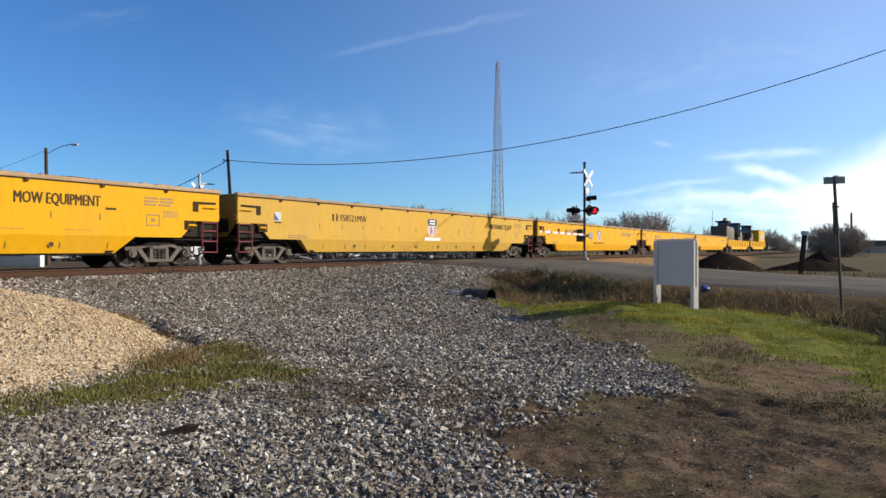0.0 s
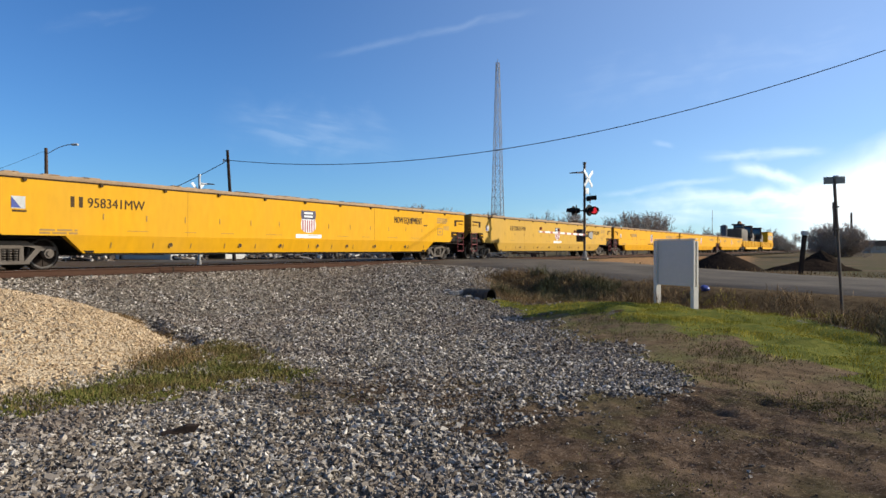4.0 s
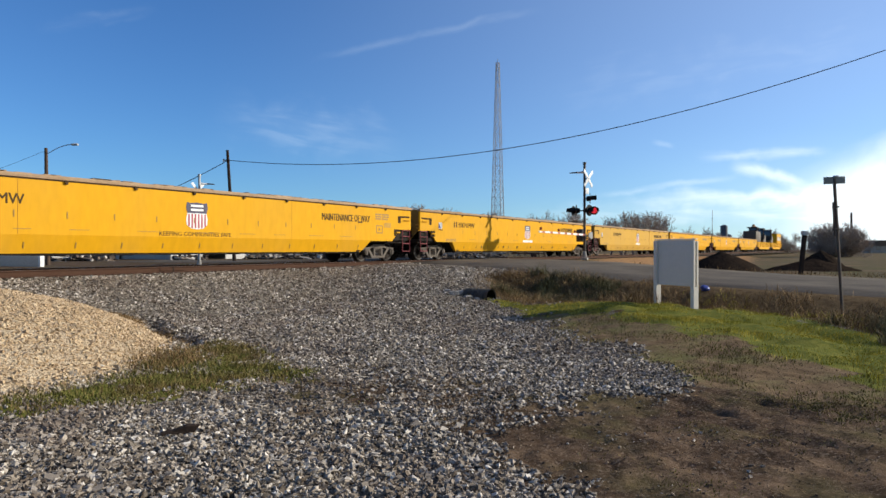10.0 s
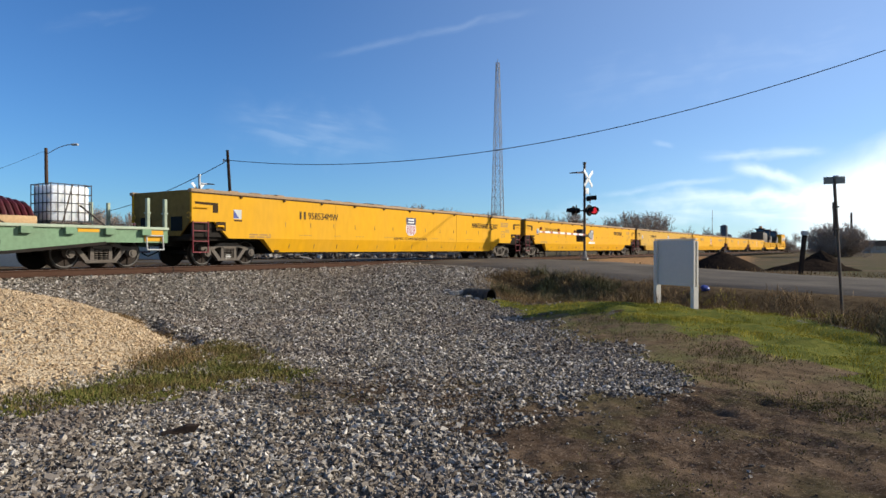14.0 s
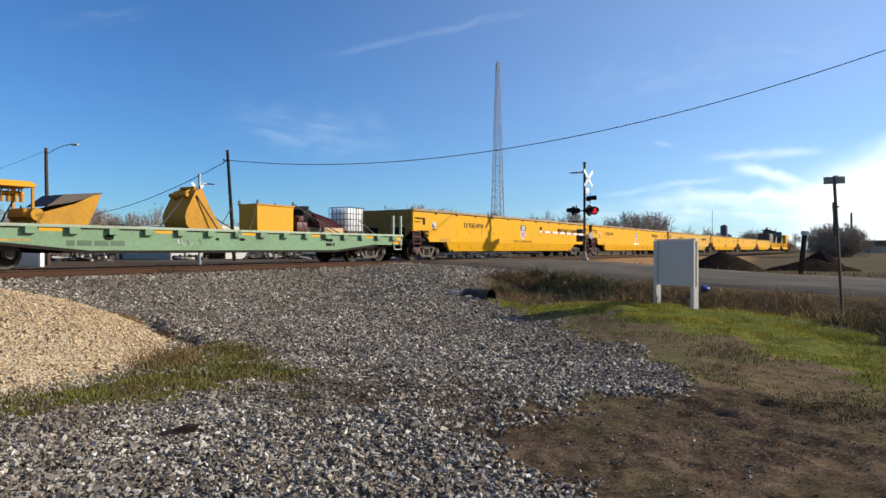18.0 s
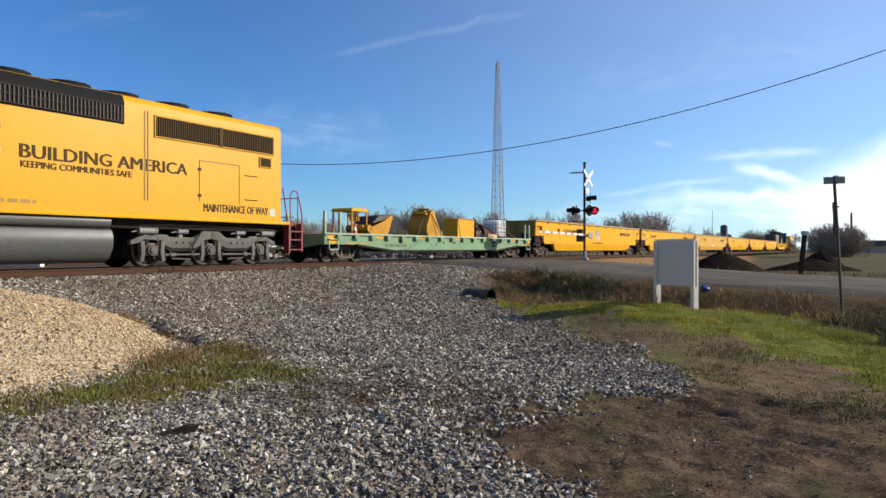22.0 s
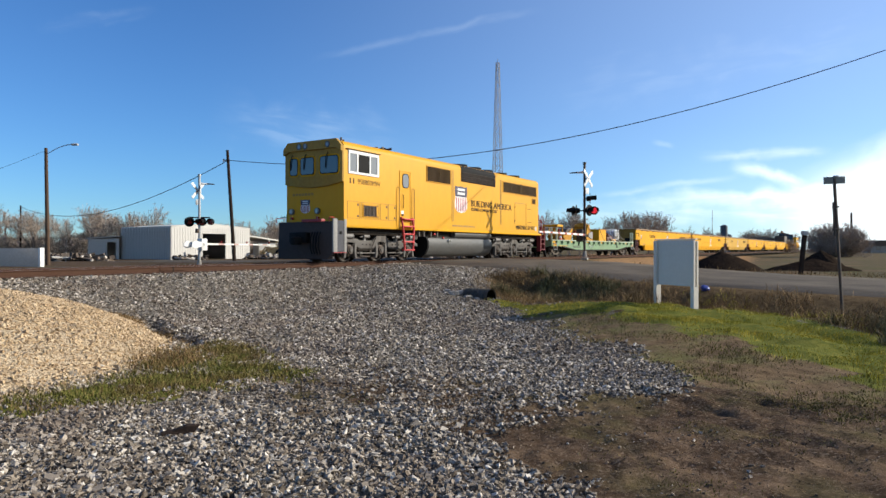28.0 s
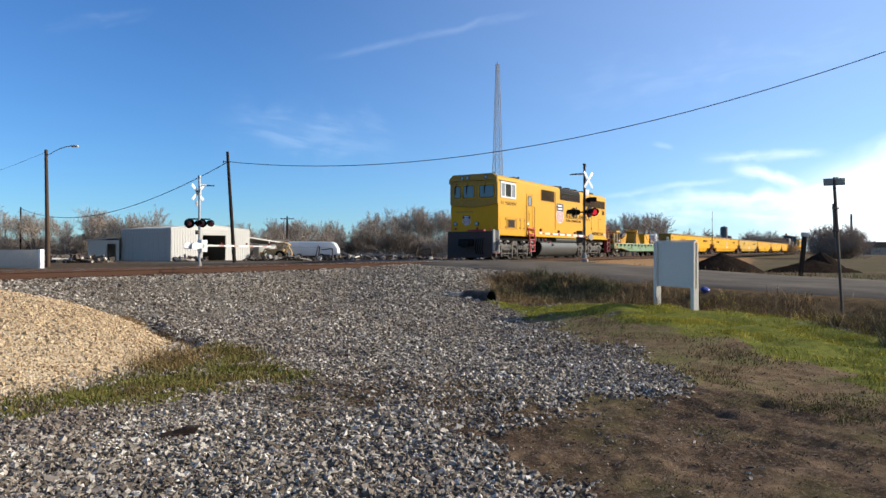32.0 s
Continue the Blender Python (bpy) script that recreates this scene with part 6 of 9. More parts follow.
    box(bm, 16.02, 16.12, y - 0.05, y, 3.78, 4.38)
    part("grille_bar", bm, LETTER, t, smooth=False)
    grille(t, 17.72, 18.18, 3.34, 3.62, y, 7, LETTER, "vent")
    bm = bmesh.new()
    for c in ((15.28, 16.85, 3.25, 3.28), (16.83, 16.85, 2.0, 3.25), (15.28, 15.30, 2.0, 3.25)):
        box(bm, c[0], c[1], y - 0.014, y + 0.004, c[2], c[3])
    h = part("hood_door", bm, LETTER_SOFT, t, smooth=False)
    for z in (2.15, 2.95):
        bm = bmesh.new()
        box(bm, 17.05, 17.6, y - 0.016, y, z, z + 0.025)
        part("latch_bar", bm, LETTER, h, smooth=False)
        bm = bmesh.new()
        box(bm, 15.23, 15.35, y - 0.02, y, z, z + 0.08)
        part("hinge", bm, LETTER, h, smooth=False)
    shield_parts(t, 9.07, 3.05, 1.24, 1.34, y)
    letters(t, "BUILDING AMERICA", 10.12, 2.76, 0.34, 4.72, y, bold=0.05)
    letters(t, "KEEPING COMMUNITIES SAFE", 10.14, 2.53, 0.165, 2.9, y, bold=0.06)
    letters(t, "MAINTENANCE OF WAY", 15.44, 1.70, 0.25, 2.64, y, bold=0.04)
    bars(t, "weight_stencil", 8.2, 1.66, 2.3, 0.10, 1, y, LETTER_SOFT, 22, 0.1)
    # roof
    for x, r in ((10.2, 0.62), (11.75, 0.62), (13.2, 0.6), (14.9, 0.62), (16.6, 0.62)):
        bm = bmesh.new()
        rod(bm, (x, -0.55, 4.80), (x, -0.55, 4.98), r, 24)
        f = part("roof_fan", bm, BLACK, t, "dark round roof fan")
        bm = bmesh.new()
        for k in range(8):
            a = math.pi * k / 8
            rod(bm, (x - r * math.cos(a), -0.55 - r * math.sin(a), 4.99), (x + r * math.cos(a), -0.55 + r * math.sin(a), 4.99), 0.012, 4)
        part("fan_guard", bm, STEEL_DARK, f)
    bm = bmesh.new()
    for k in range(4):
        rod(bm, (3.0 + 0.22 * k, -0.55, 4.95), (3.0 + 0.22 * k + (0.3 if k % 2 else -0.1), -0.95, 4.93 + 0.03 * k), 0.03, 10, 0.055)
    box(bm, 2.9, 3.8, -0.75, -0.55, 4.80, 4.92)
    part("air_horn", bm, STEEL_DARK, t)
    bm = bmesh.new()
    rod(bm, (0.35, -1.1, 4.80), (0.35, -1.1, 5.02), 0.04)
    rod(bm, (0.35, -1.1, 4.92), (0.52, -1.1, 4.92), 0.03)
    part("antenna", bm, STEEL_DARK, t)
    bm = bmesh.new()
    for x in (4.7, 5.5, 8.3):
        box(bm, x, x + 0.7, -0.7, 0.7, 4.80, 4.88, 0.02)
    part("roof_hatch", bm, YELLOW_WORN, t)
    # tanks and underframe
    bm = bmesh.new()
    box(bm, 0.2, L + 0.45, -1.2, 1.2, 1.12, 1.42, 0.03)
    box(bm, -0.6, L + 0.95, -0.4, 0.4, 0.8, 1.2, 0.03)
    part("underframe", bm, UNDER, t)
    prof = [(-1.05, 0.16), (-1.30, 0.30), (-1.46, 0.58), (-1.48, 0.85), (-1.40, 1.05), (-1.2, 1.14)]
    prof += [(-p, z) for p, z in prof[::-1]]
    bm = bmesh.new()
    slab(bm, prof, 6.2, 12.55, "x")
    tank = part("fuel_tank", bm, GREY_TANK, t, "large grey rounded fuel tank")
    bm = bmesh.new()
    slab(bm, [(p * 1.01, 0.65 + (z - 0.65) * 1.015) for p, z in prof], 6.08, 6.2, "x")
    part("tank_end", bm, BLACK, tank)
    bm = bmesh.new()
    rod(bm, (8.0, -1.53, 0.92), (8.0, -1.40, 0.92), 0.085, 14)
    part("filler_ring", bm, GREY_LIGHT, tank)
    bm = bmesh.new()
    rod(bm, (8.0, -1.545, 0.92), (8.0, -1.528, 0.92), 0.058, 12)
    part("filler_hole", bm, BLACK, tank)
    bm = bmesh.new()
    rod(bm, (8.64, -1.30, 1.28), (12.5, -1.30, 1.28), 0.17, 16)
    part("air_tank", bm, GREY_TANK, t, "long grey air reservoir")
    for x in (5.5, 5.9, 6.5, 7.05):
        bm = bmesh.new()
        box(bm, x - 0.05, x + 0.05, -1.42, -1.30, 1.12, 1.42, 0.01)
        part("hanger", bm, TRUCK_PALE, t)
    for x, z in ((6.75, 1.25), (7.55, 1.08)):
        bm = bmesh.new()
        rod(bm, (x - 0.05, -1.42, z), (x + 0.05, -1.42, z), 0.05, 12)
        part("red_valve", bm, RED, t)
    # rear platform
    bm = bmesh.new()
    box(bm, L, L + 1.12, -1.2, 1.5, 1.36, 1.46, 0.01)
    for z in (0.5, 0.85, 1.15):
        box(bm, L + 0.49, L + 1.05, -1.52, -1.2, z, z + 0.04)
    box(bm, L + 0.42, L + 0.49, -1.52, -1.25, 0.38, 1.45)
    box(bm, L + 1.05, L + 1.12, -1.52, -1.25, 0.45, 1.45)
    part("rear_steps", bm, MAROON, t, "dark red rear platform steps")
    bm = bmesh.new()
    for s in (-1, 1):
        pipe(bm, [(L + 0.52, s * 1.50, 0.7), (L + 0.50, s * 1.50, 2.45), (L + 0.62, s * 1.50, 2.62), (L + 0.82, s * 1.50, 2.62), (L + 0.95, s * 1.50, 2.3), (L + 1.10, s * 1.50, 1.75), (L + 1.08, s * 1.50, 0.5)], 0.024)
        pipe(bm, [(L + 0.14, s * 1.50, 2.7), (L + 0.30, s * 1.50, 1.9), (L + 0.42, s * 1.50, 1.45)], 0.024)
        pipe(bm, [(L + 0.06, s * 1.42, 1.45), (L + 0.06, s * 1.42, 2.75)], 0.024)
        pipe(bm, [(L + 1.08, s * 1.3, 1.45), (L + 1.08, s * 1.3, 2.4)], 0.02)
    pipe(bm, [(L + 1.08, -1.3, 2.4), (L + 1.08, 1.3, 2.4)], 0.02)
    part("rear_railing", bm, MAROON_RAIL, t, "thin red railing")
    bm = bmesh.new()
    box(bm, L + 1.05, L + 1.65, -0.14, 0.14, 0.70, 1.0, 0.05)
    box(bm, L + 0.85, L + 1.10, -1.2, 1.2, 0.7, 1.36, 0.02)
    part("rear_coupler", bm, BLACK, t)
    loco_truck(2.95, t)
    loco_truck(16.05, t)
    bm = bmesh.new()
    box(bm, 3.85, 4.03, y - 0.018, y - 0.012, 2.1, 2.24)
    part("sticker", bm, WHITE, t, smooth=False)
    bm = bmesh.new()
    box(bm, 18.15, 18.4, y - 0.006, y, 1.68, 1.92)
    part("small_emblem", bm, GREY_LIGHT, t, smooth=False)
    return t


def grille(parent, x0, x1, z0, z1, y, n, material, name):
    bm = bmesh.new()
    box(bm, x0, x1, y - 0.006, y + 0.002, z0, z1)
    g = part(name, bm, BLACK, parent, "dark slatted grille", smooth=False)
    bm = bmesh.new()
    for a, b, c, d in ((x0 - 0.04, x1 + 0.04, z1, z1 + 0.04), (x0 - 0.04, x1 + 0.04, z0 - 0.04, z0), (x0 - 0.04, x0, z0, z1), (x1, x1 + 0.04, z0, z1)):
        box(bm, a, b, y - 0.03, y + 0.004, c, d)
    part("grille_frame", bm, YELLOW_STEEL, g, smooth=False)
    for k in range(n):
        bm = bmesh.new()
        x = x0 + (k + 0.5) * (x1 - x0) / n
        box(bm, x - 0.018, x + 0.018, y - 0.03, y - 0.006, z0, z1)
        part("slat", bm, material, g, smooth=False)


tail = cab_unit()
ride(tail, -30.14)
for o in tail.children_recursive:
    if o.get("rolls"):
        ROLLING.append((o, o.matrix_basis.copy(), LOCO_WHEEL))


# ---- where things stand ----
def ground_at(x, y):
    """Height of the ground sheet at arrays of places."""
    x, y = np.atleast_1d(np.asarray(x, float)), np.atleast_1d(np.asarray(y, float))
    i, j = np.clip(np.searchsorted(gx, x) - 1, 0, nx - 2), np.clip(np.searchsorted(gy, y) - 1, 0, ny - 2)
    fx, fy = (x - gx[i]) / (gx[i + 1] - gx[i]), (y - gy[j]) / (gy[j + 1] - gy[j])
    return (GZ[j, i] * (1 - fx) + GZ[j, i + 1] * fx) * (1 - fy) + (GZ[j + 1, i] * (1 - fx) + GZ[j + 1, i + 1] * fx) * fy


def stand(x, y, sink=0.0):
    return Vector((x, y, float(ground_at(x, y)[0]) - sink))


# ---- crossing signals ----
def crossing_signal(base, turn, arm, lit, tone, label):
    """A mast with crossbuck, two pairs of lamps, gate machine and lowered gate arm; local x runs along the gate arm, +y is its front."""
    t = thing("crossing_signal", Matrix.Translation(base) @ pose(0, 0, 0, 0, 0, turn), label, "crossing signal", "signals at the level crossing")
    bm = bmesh.new()
    rod(bm, (0, 0, 0.25), (0, 0, 5.3), 0.07, 14)
    rod(bm, (0, 0, 5.3), (0, 0, 5.42), 0.10, 12)
    part("mast", bm, tone, t)
    bm = bmesh.new()
    box(bm, -0.18, 0.18, -0.18, 0.18, -0.1, 0.06, 0.02)
    rod(bm, (0, 0, 0.1), (0, 0, 0.42), 0.15, 12, 0.09)
    part("base_casting", bm, CONCRETE, t)
    near = tone is STEEL_DARK
    for k in (-1, 1):
        bm = bmesh.new()
        m = pose(0, 0.22, 4.5, 0, 0, -18) if near else pose(0, 0.12, 4.45)
        box(bm, -0.62, 0.62, -0.008, 0.008, -0.085, 0.085, 0.003, m @ pose(0, 0.012 * k, 0, 0, 45 * k, 0))
        part("crossbuck_blade", bm, WHITE, t, "white crossbuck blade")
    if not near:
        for k in (-1, 1):
            bm = bmesh.new()
            box(bm, -0.45, 0.45, -0.008, 0.008, -0.10, 0.10, 0.003, pose(-0.05, -0.16, 4.62, 0, 0, 40) @ pose(0, 0.012 * k, 0, 0, 38 * k, 0))
            part("crossbuck_blade", bm, WHITE, t, "white crossbuck blade seen from behind")
    bm = bmesh.new()
    rod(bm, (0, 0.10, 4.5), (0, 0.26, 4.5), 0.03, 6)
    rod(bm, (0, 0, 4.42), (0, 0.10, 4.5), 0.03, 6)
    part("crossbuck_bracket", bm, tone, t)
    bm = bmesh.new()
    box(bm, -0.14, 0.14, 0.10, 0.115, 3.62, 3.95, 0.003, pose(0, 0.06, 0, 0, 0, -25))
    part("track_plate", bm, WHITE, t)
    side = Vector((0.0, -1.0, 0)) if near else Vector((0.71, -0.70, 0))
    bm = bmesh.new()
    rod(bm, (0, 0, 4.86), tuple(side * 0.42 + Vector((0, 0, 4.86))), 0.07, 8, 0.05)
    bell = part("bell_arm", bm, WHITE, t, "short white arm with a bell")
    bm = bmesh.new()
    rod(bm, tuple(side * 0.40 + Vector((0, 0, 4.86))), tuple(side * 0.85 + Vector((0, 0, 4.85))), 0.05, 8, 0.025)
    part("bell", bm, STEEL_DARK, bell)

    def lamp(x, y, z, turned, r, lens):
        """One hooded lamp; turned is the way it faces, in degrees from the mast's +y towards +x."""
        m = pose(x, y, z, 0, 0, -turned)
        b = bmesh.new()
        rod(b, (0, 0.03, 0), (0, 0.055, 0), r, 22)
        rod(b, (0, -0.16, 0), (0, 0.05, 0), 0.13, 14, 0.16)
        for k in range(10):
            p, q = radians(-25 + k * 23), radians(-2 + k * 23)
            f = [(0.17 * math.cos(g), w, 0.17 * math.sin(g)) for g, w in ((p, 0.05), (q, 0.05), (q, 0.40), (p, 0.40))]
            b.faces.new([b.verts.new(v) for v in f])
        bmesh.ops.transform(b, matrix=m, verts=b.verts)
        holder = part("lamp", b, BLACK, t, "black hooded lamp with round backing")
        b = bmesh.new()
        rod(b, (0, 0.05, 0), (0, 0.10, 0), 0.165, 18, 0.13)
        bmesh.ops.transform(b, matrix=m, verts=b.verts)
        part("lens", b, lens, holder, "red signal lens")

    if near:
        lamps = ((0.05, 0.28, 3.36, -12, 0.32, LAMP_DIM), (0.1, -0.40, 2.70, 172, 0.32, LAMP_DIM), (-0.1, -0.62, 2.70, 190, 0.28, LAMP_DIM), (0.1, 0.26, 2.70, 20, 0.32, LAMP_DIM), (0.16, 0.56, 2.68, 58, 0.24, LAMP_RED))
        beams = ((3.36, 0.3), (2.70, 0.62))
    else:
        lamps = ((-0.40, 0.39, 2.62, -150, 0.29, LAMP_DIM), (0.02, -0.02, 2.62, -115, 0.22, LAMP_DIM), (0.07, -0.20, 2.62, -110, 0.24, LAMP_DIM), (0.46, -0.46, 2.64, -120, 0.20, LAMP_DIM))
        beams = ((2.88, 0.6),)
    for z, reach in beams:
        bm = bmesh.new()
        rod(bm, tuple(side * -reach + Vector((0, 0, z))), tuple(side * (reach if z < 3 else 0) + Vector((0, 0, z))), 0.04, 8)
        part("lamp_bar", bm, BLACK, t)
    for v in lamps:
        lamp(*v)
    if not near:
        bm = bmesh.new()
        box(bm, -0.24, -0.08, -0.09, 0.09, 1.98, 2.22, 0.01)
        part("junction_box", bm, STEEL_DARK, t, "small dark junction box on the mast")
    # gate machine, counterweights, arm
    bm = bmesh.new()
    box(bm, -0.22, 0.22, -0.42, -0.05, 0.95, 1.65, 0.03)
    box(bm, -0.3, 0.3, -0.36, 0.12, 1.22, 1.36, 0.02)
    part("gate_machine", bm, STEEL_DARK if tone is STEEL_DARK else WHITE, t, "gate machine housing")
    for s in (-0.42, 0.2):
        bm = bmesh.new()
        slab(bm, [(0.0, 1.22), (0.0, 1.42), (-0.75, 1.52), (-0.95, 1.40), (-0.95, 1.15), (-0.7, 1.1)], s, s + 0.05, "y")
        part("counterweight", bm, GREY_STEP if near else WHITE, t, "flat counterweight plate", smooth=False)
    n = int(arm / 0.42)
    for k in range(n):
        bm = bmesh.new()
        a, b = 0.25 + k * arm / n, 0.25 + (k + 1) * arm / n
        box(bm, a, b, 0.02, 0.07, 1.28, 1.39 - 0.04 * k / n, 0.004)
        part("arm_section", bm, (ARM_RED if near else ARM_FADED) if k % 3 == 0 else WHITE, t, "striped gate arm section", smooth=False)
    for f in (0.25, 0.62, 0.97):
        bm = bmesh.new()
        rod(bm, (0.25 + f * arm, 0.045, 1.40), (0.25 + f * arm, 0.045, 1.52), 0.06, 10)
        part("arm_lamp", bm, LAMP_DIM, t)
    return t


near_sig = Vector((7.96, 37.5, 0.0))
crossing_signal(near_sig, -115.5, 8.4, False, STEEL_DARK, "dark crossing mast with crossbuck, red lamps and lowered gate")
far_sig = Vector((-14.25, 39.0, -0.5))
crossing_signal(far_sig, 64.5, 6.1, False, GALV, "silver crossing mast with crossbuck, red lamps and lowered gate")


# ---- poles and wires ----
def lamp_pole():
    x, y = -29.0, 48.7
    t = thing("street_lamp", Matrix.Translation(stand(x, y)), "brown wooden pole with a curved arm and street light", "street lamp")
    bm = bmesh.new()
    rod(bm, (0.15, 0, -0.3), (0, 0, 8.55), 0.16, 14, 0.11)
    part("pole", bm, POLE_WOOD, t)
    bm = bmesh.new()
    pts = [(0.05 + 1.9 * k / 10, 0, 8.1 + 0.72 * math.sin(math.pi / 2 * k / 10)) for k in range(11)]
    pipe(bm, pts, 0.03, 8)
    part("arm", bm, GALV, t)
    bm = bmesh.new()
    box(bm, 1.85, 2.35, -0.13, 0.13, 8.74, 8.88, 0.05)
    part("lamp_head", bm, GREY_LIGHT, t)
    return t


lamp_pole()


def utility_pole(x, y, top, lean, height_r, label, cross=False, r=0.13):
    b = stand(x, y)
    t = thing("utility_pole", Matrix.Translation(b), label, "utility pole")
    bm = bmesh.new()
    rod(bm, (0, 0, -0.3), (lean, 0, top - b.z), r * 1.15, 12, r * 0.8)
    part("pole", bm, POLE_DARK, t)
    bm = bmesh.new()
    z = top - b.z
    if cross:
        box(bm, lean - 1.1, lean + 1.1, -0.06, 0.06, z - 0.5, z - 0.38, 0.01)
        for k in (-1.0, -0.4, 0.4, 1.0):
            rod(bm, (lean + k, 0, z - 0.38), (lean + k, 0, z - 0.24), 0.05, 8)
        part("crossarm", bm, POLE_WOOD, t)
        bm = bmesh.new()
        rod(bm, (lean - 0.45, 0, z - 2.4), (lean - 0.45, 0, z - 1.5), 0.26, 12)
        part("transformer", bm, GALV, t)
    else:
        rod(bm, (lean - 0.2, 0, z - 0.75), (lean + 0.2, 0, z - 0.75), 0.05, 8)
        rod(bm, (lean - 0.28, 0, z - 0.85), (lean - 0.28, 0, z - 0.65), 0.06, 8)
        part("insulator", bm, GREY_LIGHT, t)
    return t


utility_pole(-15.62, 50.0, 7.95, -0.55, 0, "leaning dark utility pole with one wire bracket")
utility_pole(-25.7, 110.0, 6.2, 0.0, 0, "distant utility pole with crossarm and transformer", True, 0.16)
utility_pole(-62.7, 99.0, 7.0, 0.0, 0, "distant bare utility pole")


def wire(a, b, sag, r, label):
    a, b = Vector(a), Vector(b)
    n = 40
    bm = bmesh.new()
    pts = [a.lerp(b, k / n) - Vector((0, 0, 4 * sag * (k / n) * (1 - k / n))) for k in range(n + 1)]
    pipe(bm, pts, r, 5)
    return solid("overhead_wire", bm, CABLE, label, "cable", "overhead wires")


wire((-16.1, 50.0, 7.2), (21.58, 32.5, 10.24), 2.15, 0.024, "black overhead wire hung across the road")
wire((-16.1, 50.0, 7.2), (-62.7, 99.0, 6.8), 2.6, 0.03, "black overhead wire sagging towards the trees")
wire((-29.1, 48.7, 7.7), (-75.0, 84.0, 7.2), 1.2, 0.012, "thin overhead wire from the lamp pole")


# ---- lattice tower ----
def lattice_tower():
    x, y = 16.4, 200.0
    t = thing("radio_tower", Matrix.Translation(stand(x, y)), "tall grey steel lattice radio tower", "tower")
    H, n = 57.2, 24
    def leg(k, z):
        w = 2.45 - 1.85 * z / H
        a = radians(20 + 90 * k)
        return Vector((w * math.cos(a), w * math.sin(a), z))
    for k in range(4):
        bm = bmesh.new()
        rod(bm, leg(k, -0.3), leg(k, H), 0.13, 6, 0.07)
        part("leg", bm, TOWER_GREY, t)
    for k in range(4):
        bm = bmesh.new()
        for i in range(n):
            z0, z1 = H * i / n, H * (i + 1) / n
            a, b, c, d = leg(k, z0), leg((k + 1) % 4, z0), leg(k, z1), leg((k + 1) % 4, z1)
            rod(bm, a, d, 0.055, 4)
            rod(bm, b, c, 0.055, 4)
            rod(bm, c, d, 0.05, 4)
        part("bracing", bm, TOWER_GREY, t)
    bm = bmesh.new()
    rod(bm, (0, 0, H - 0.2), (0, 0, H + 0.9), 0.08, 6)
    part("tip", bm, TOWER_GREY, t)
    return t


lattice_tower()


# ---- board on posts, street sign, marker post ----
def notice_board():
    t = thing("notice_board", Matrix.Translation((5.52, 15.85, -0.80)) @ pose(0, 0, 0, 0, 0, -65.6), "blank pale grey board on two wooden posts", "sign board")
    bm = bmesh.new()
    box(bm, -0.60, 0.60, -0.02, 0.02, 0.475, 1.55, 0.006)
    panel = part("panel", bm, BOARD, t, smooth=False)
    bm = bmesh.new()
    for z in (0.53, 1.02, 1.48):
        box(bm, -0.55, 0.55, 0.021, 0.06, z - 0.04, z + 0.04, 0.006)
    part("batten", bm, BOARD, panel, "pale batten across the back", smooth=False)
    for x in (-0.605, 0.605):
        bm = bmesh.new()
        box(bm, x - 0.05, x + 0.05, -0.075, -0.021, -0.3, 1.54, 0.006)
        box(bm, x - 0.05, x + 0.05, 0.021, 0.075, -0.3, 1.52, 0.006)
        box(bm, x - 0.05, x + 0.05, -0.0205, 0.0205, -0.3, 0.47)
        part("post", bm, BOARD, t, "weathered pale post", smooth=False)
    bm = bmesh.new()
    box(bm, -0.67, 0.67, -0.035, 0.03, 1.555, 1.58, 0.006)
    part("cap_rail", bm, WHITE, t, smooth=False)
    return t


notice_board()


def street_sign():
    x, y = 8.91, 14.9
    t = thing("street_sign", Matrix.Translation((x, y, -0.80)), "leaning dark steel post with a small name blade seen from behind", "street sign")
    bm = bmesh.new()
    rod(bm, (0.02, 0, -0.2), (-0.17, 0, 2.92), 0.034, 8)
    part("post", bm, STEEL_DARK, t)
    bm = bmesh.new()
    box(bm, -0.28, 0.20, -0.012, 0.012, 2.80, 2.96, 0.006, pose(0, 0, 0, 0, -2.5, 0))
    part("name_blade", bm, BLADE_GREY, t, "weathered grey name blade")
    bm = bmesh.new()
    box(bm, -0.05, 0.05, -0.04, 0.04, 2.93, 2.98, 0.01, pose(-0.13, 0, 0))
    part("bracket", bm, GALV, t)
    bm = bmesh.new()
    rod(bm, (-0.185, -0.05, 1.62), (-0.22, -0.05, 2.38), 0.024, 6)
    for z in (1.78, 2.28):
        rod(bm, (-0.23, -0.03, z), (-0.08, -0.03, z), 0.02, 6)
    part("splice_post", bm, STEEL_DARK, t)
    return t


street_sign()


def marker_post():
    x, y = 16.6, 31.0
    t = thing("marker_post", Matrix.Translation(stand(x, y)) @ pose(0, 0, 0, 0, 6, 0), "short leaning dark post with a pale cap", "post")
    bm = bmesh.new()
    box(bm, -0.085, 0.085, -0.085, 0.085, -0.2, 2.1, 0.02)
    part("post", bm, POLE_DARK, t)
    bm = bmesh.new()
    box(bm, -0.14, 0.14, -0.12, 0.12, 2.02, 2.22, 0.03)
    part("cap", bm, GREY_LIGHT, t)
    return t


marker_post()


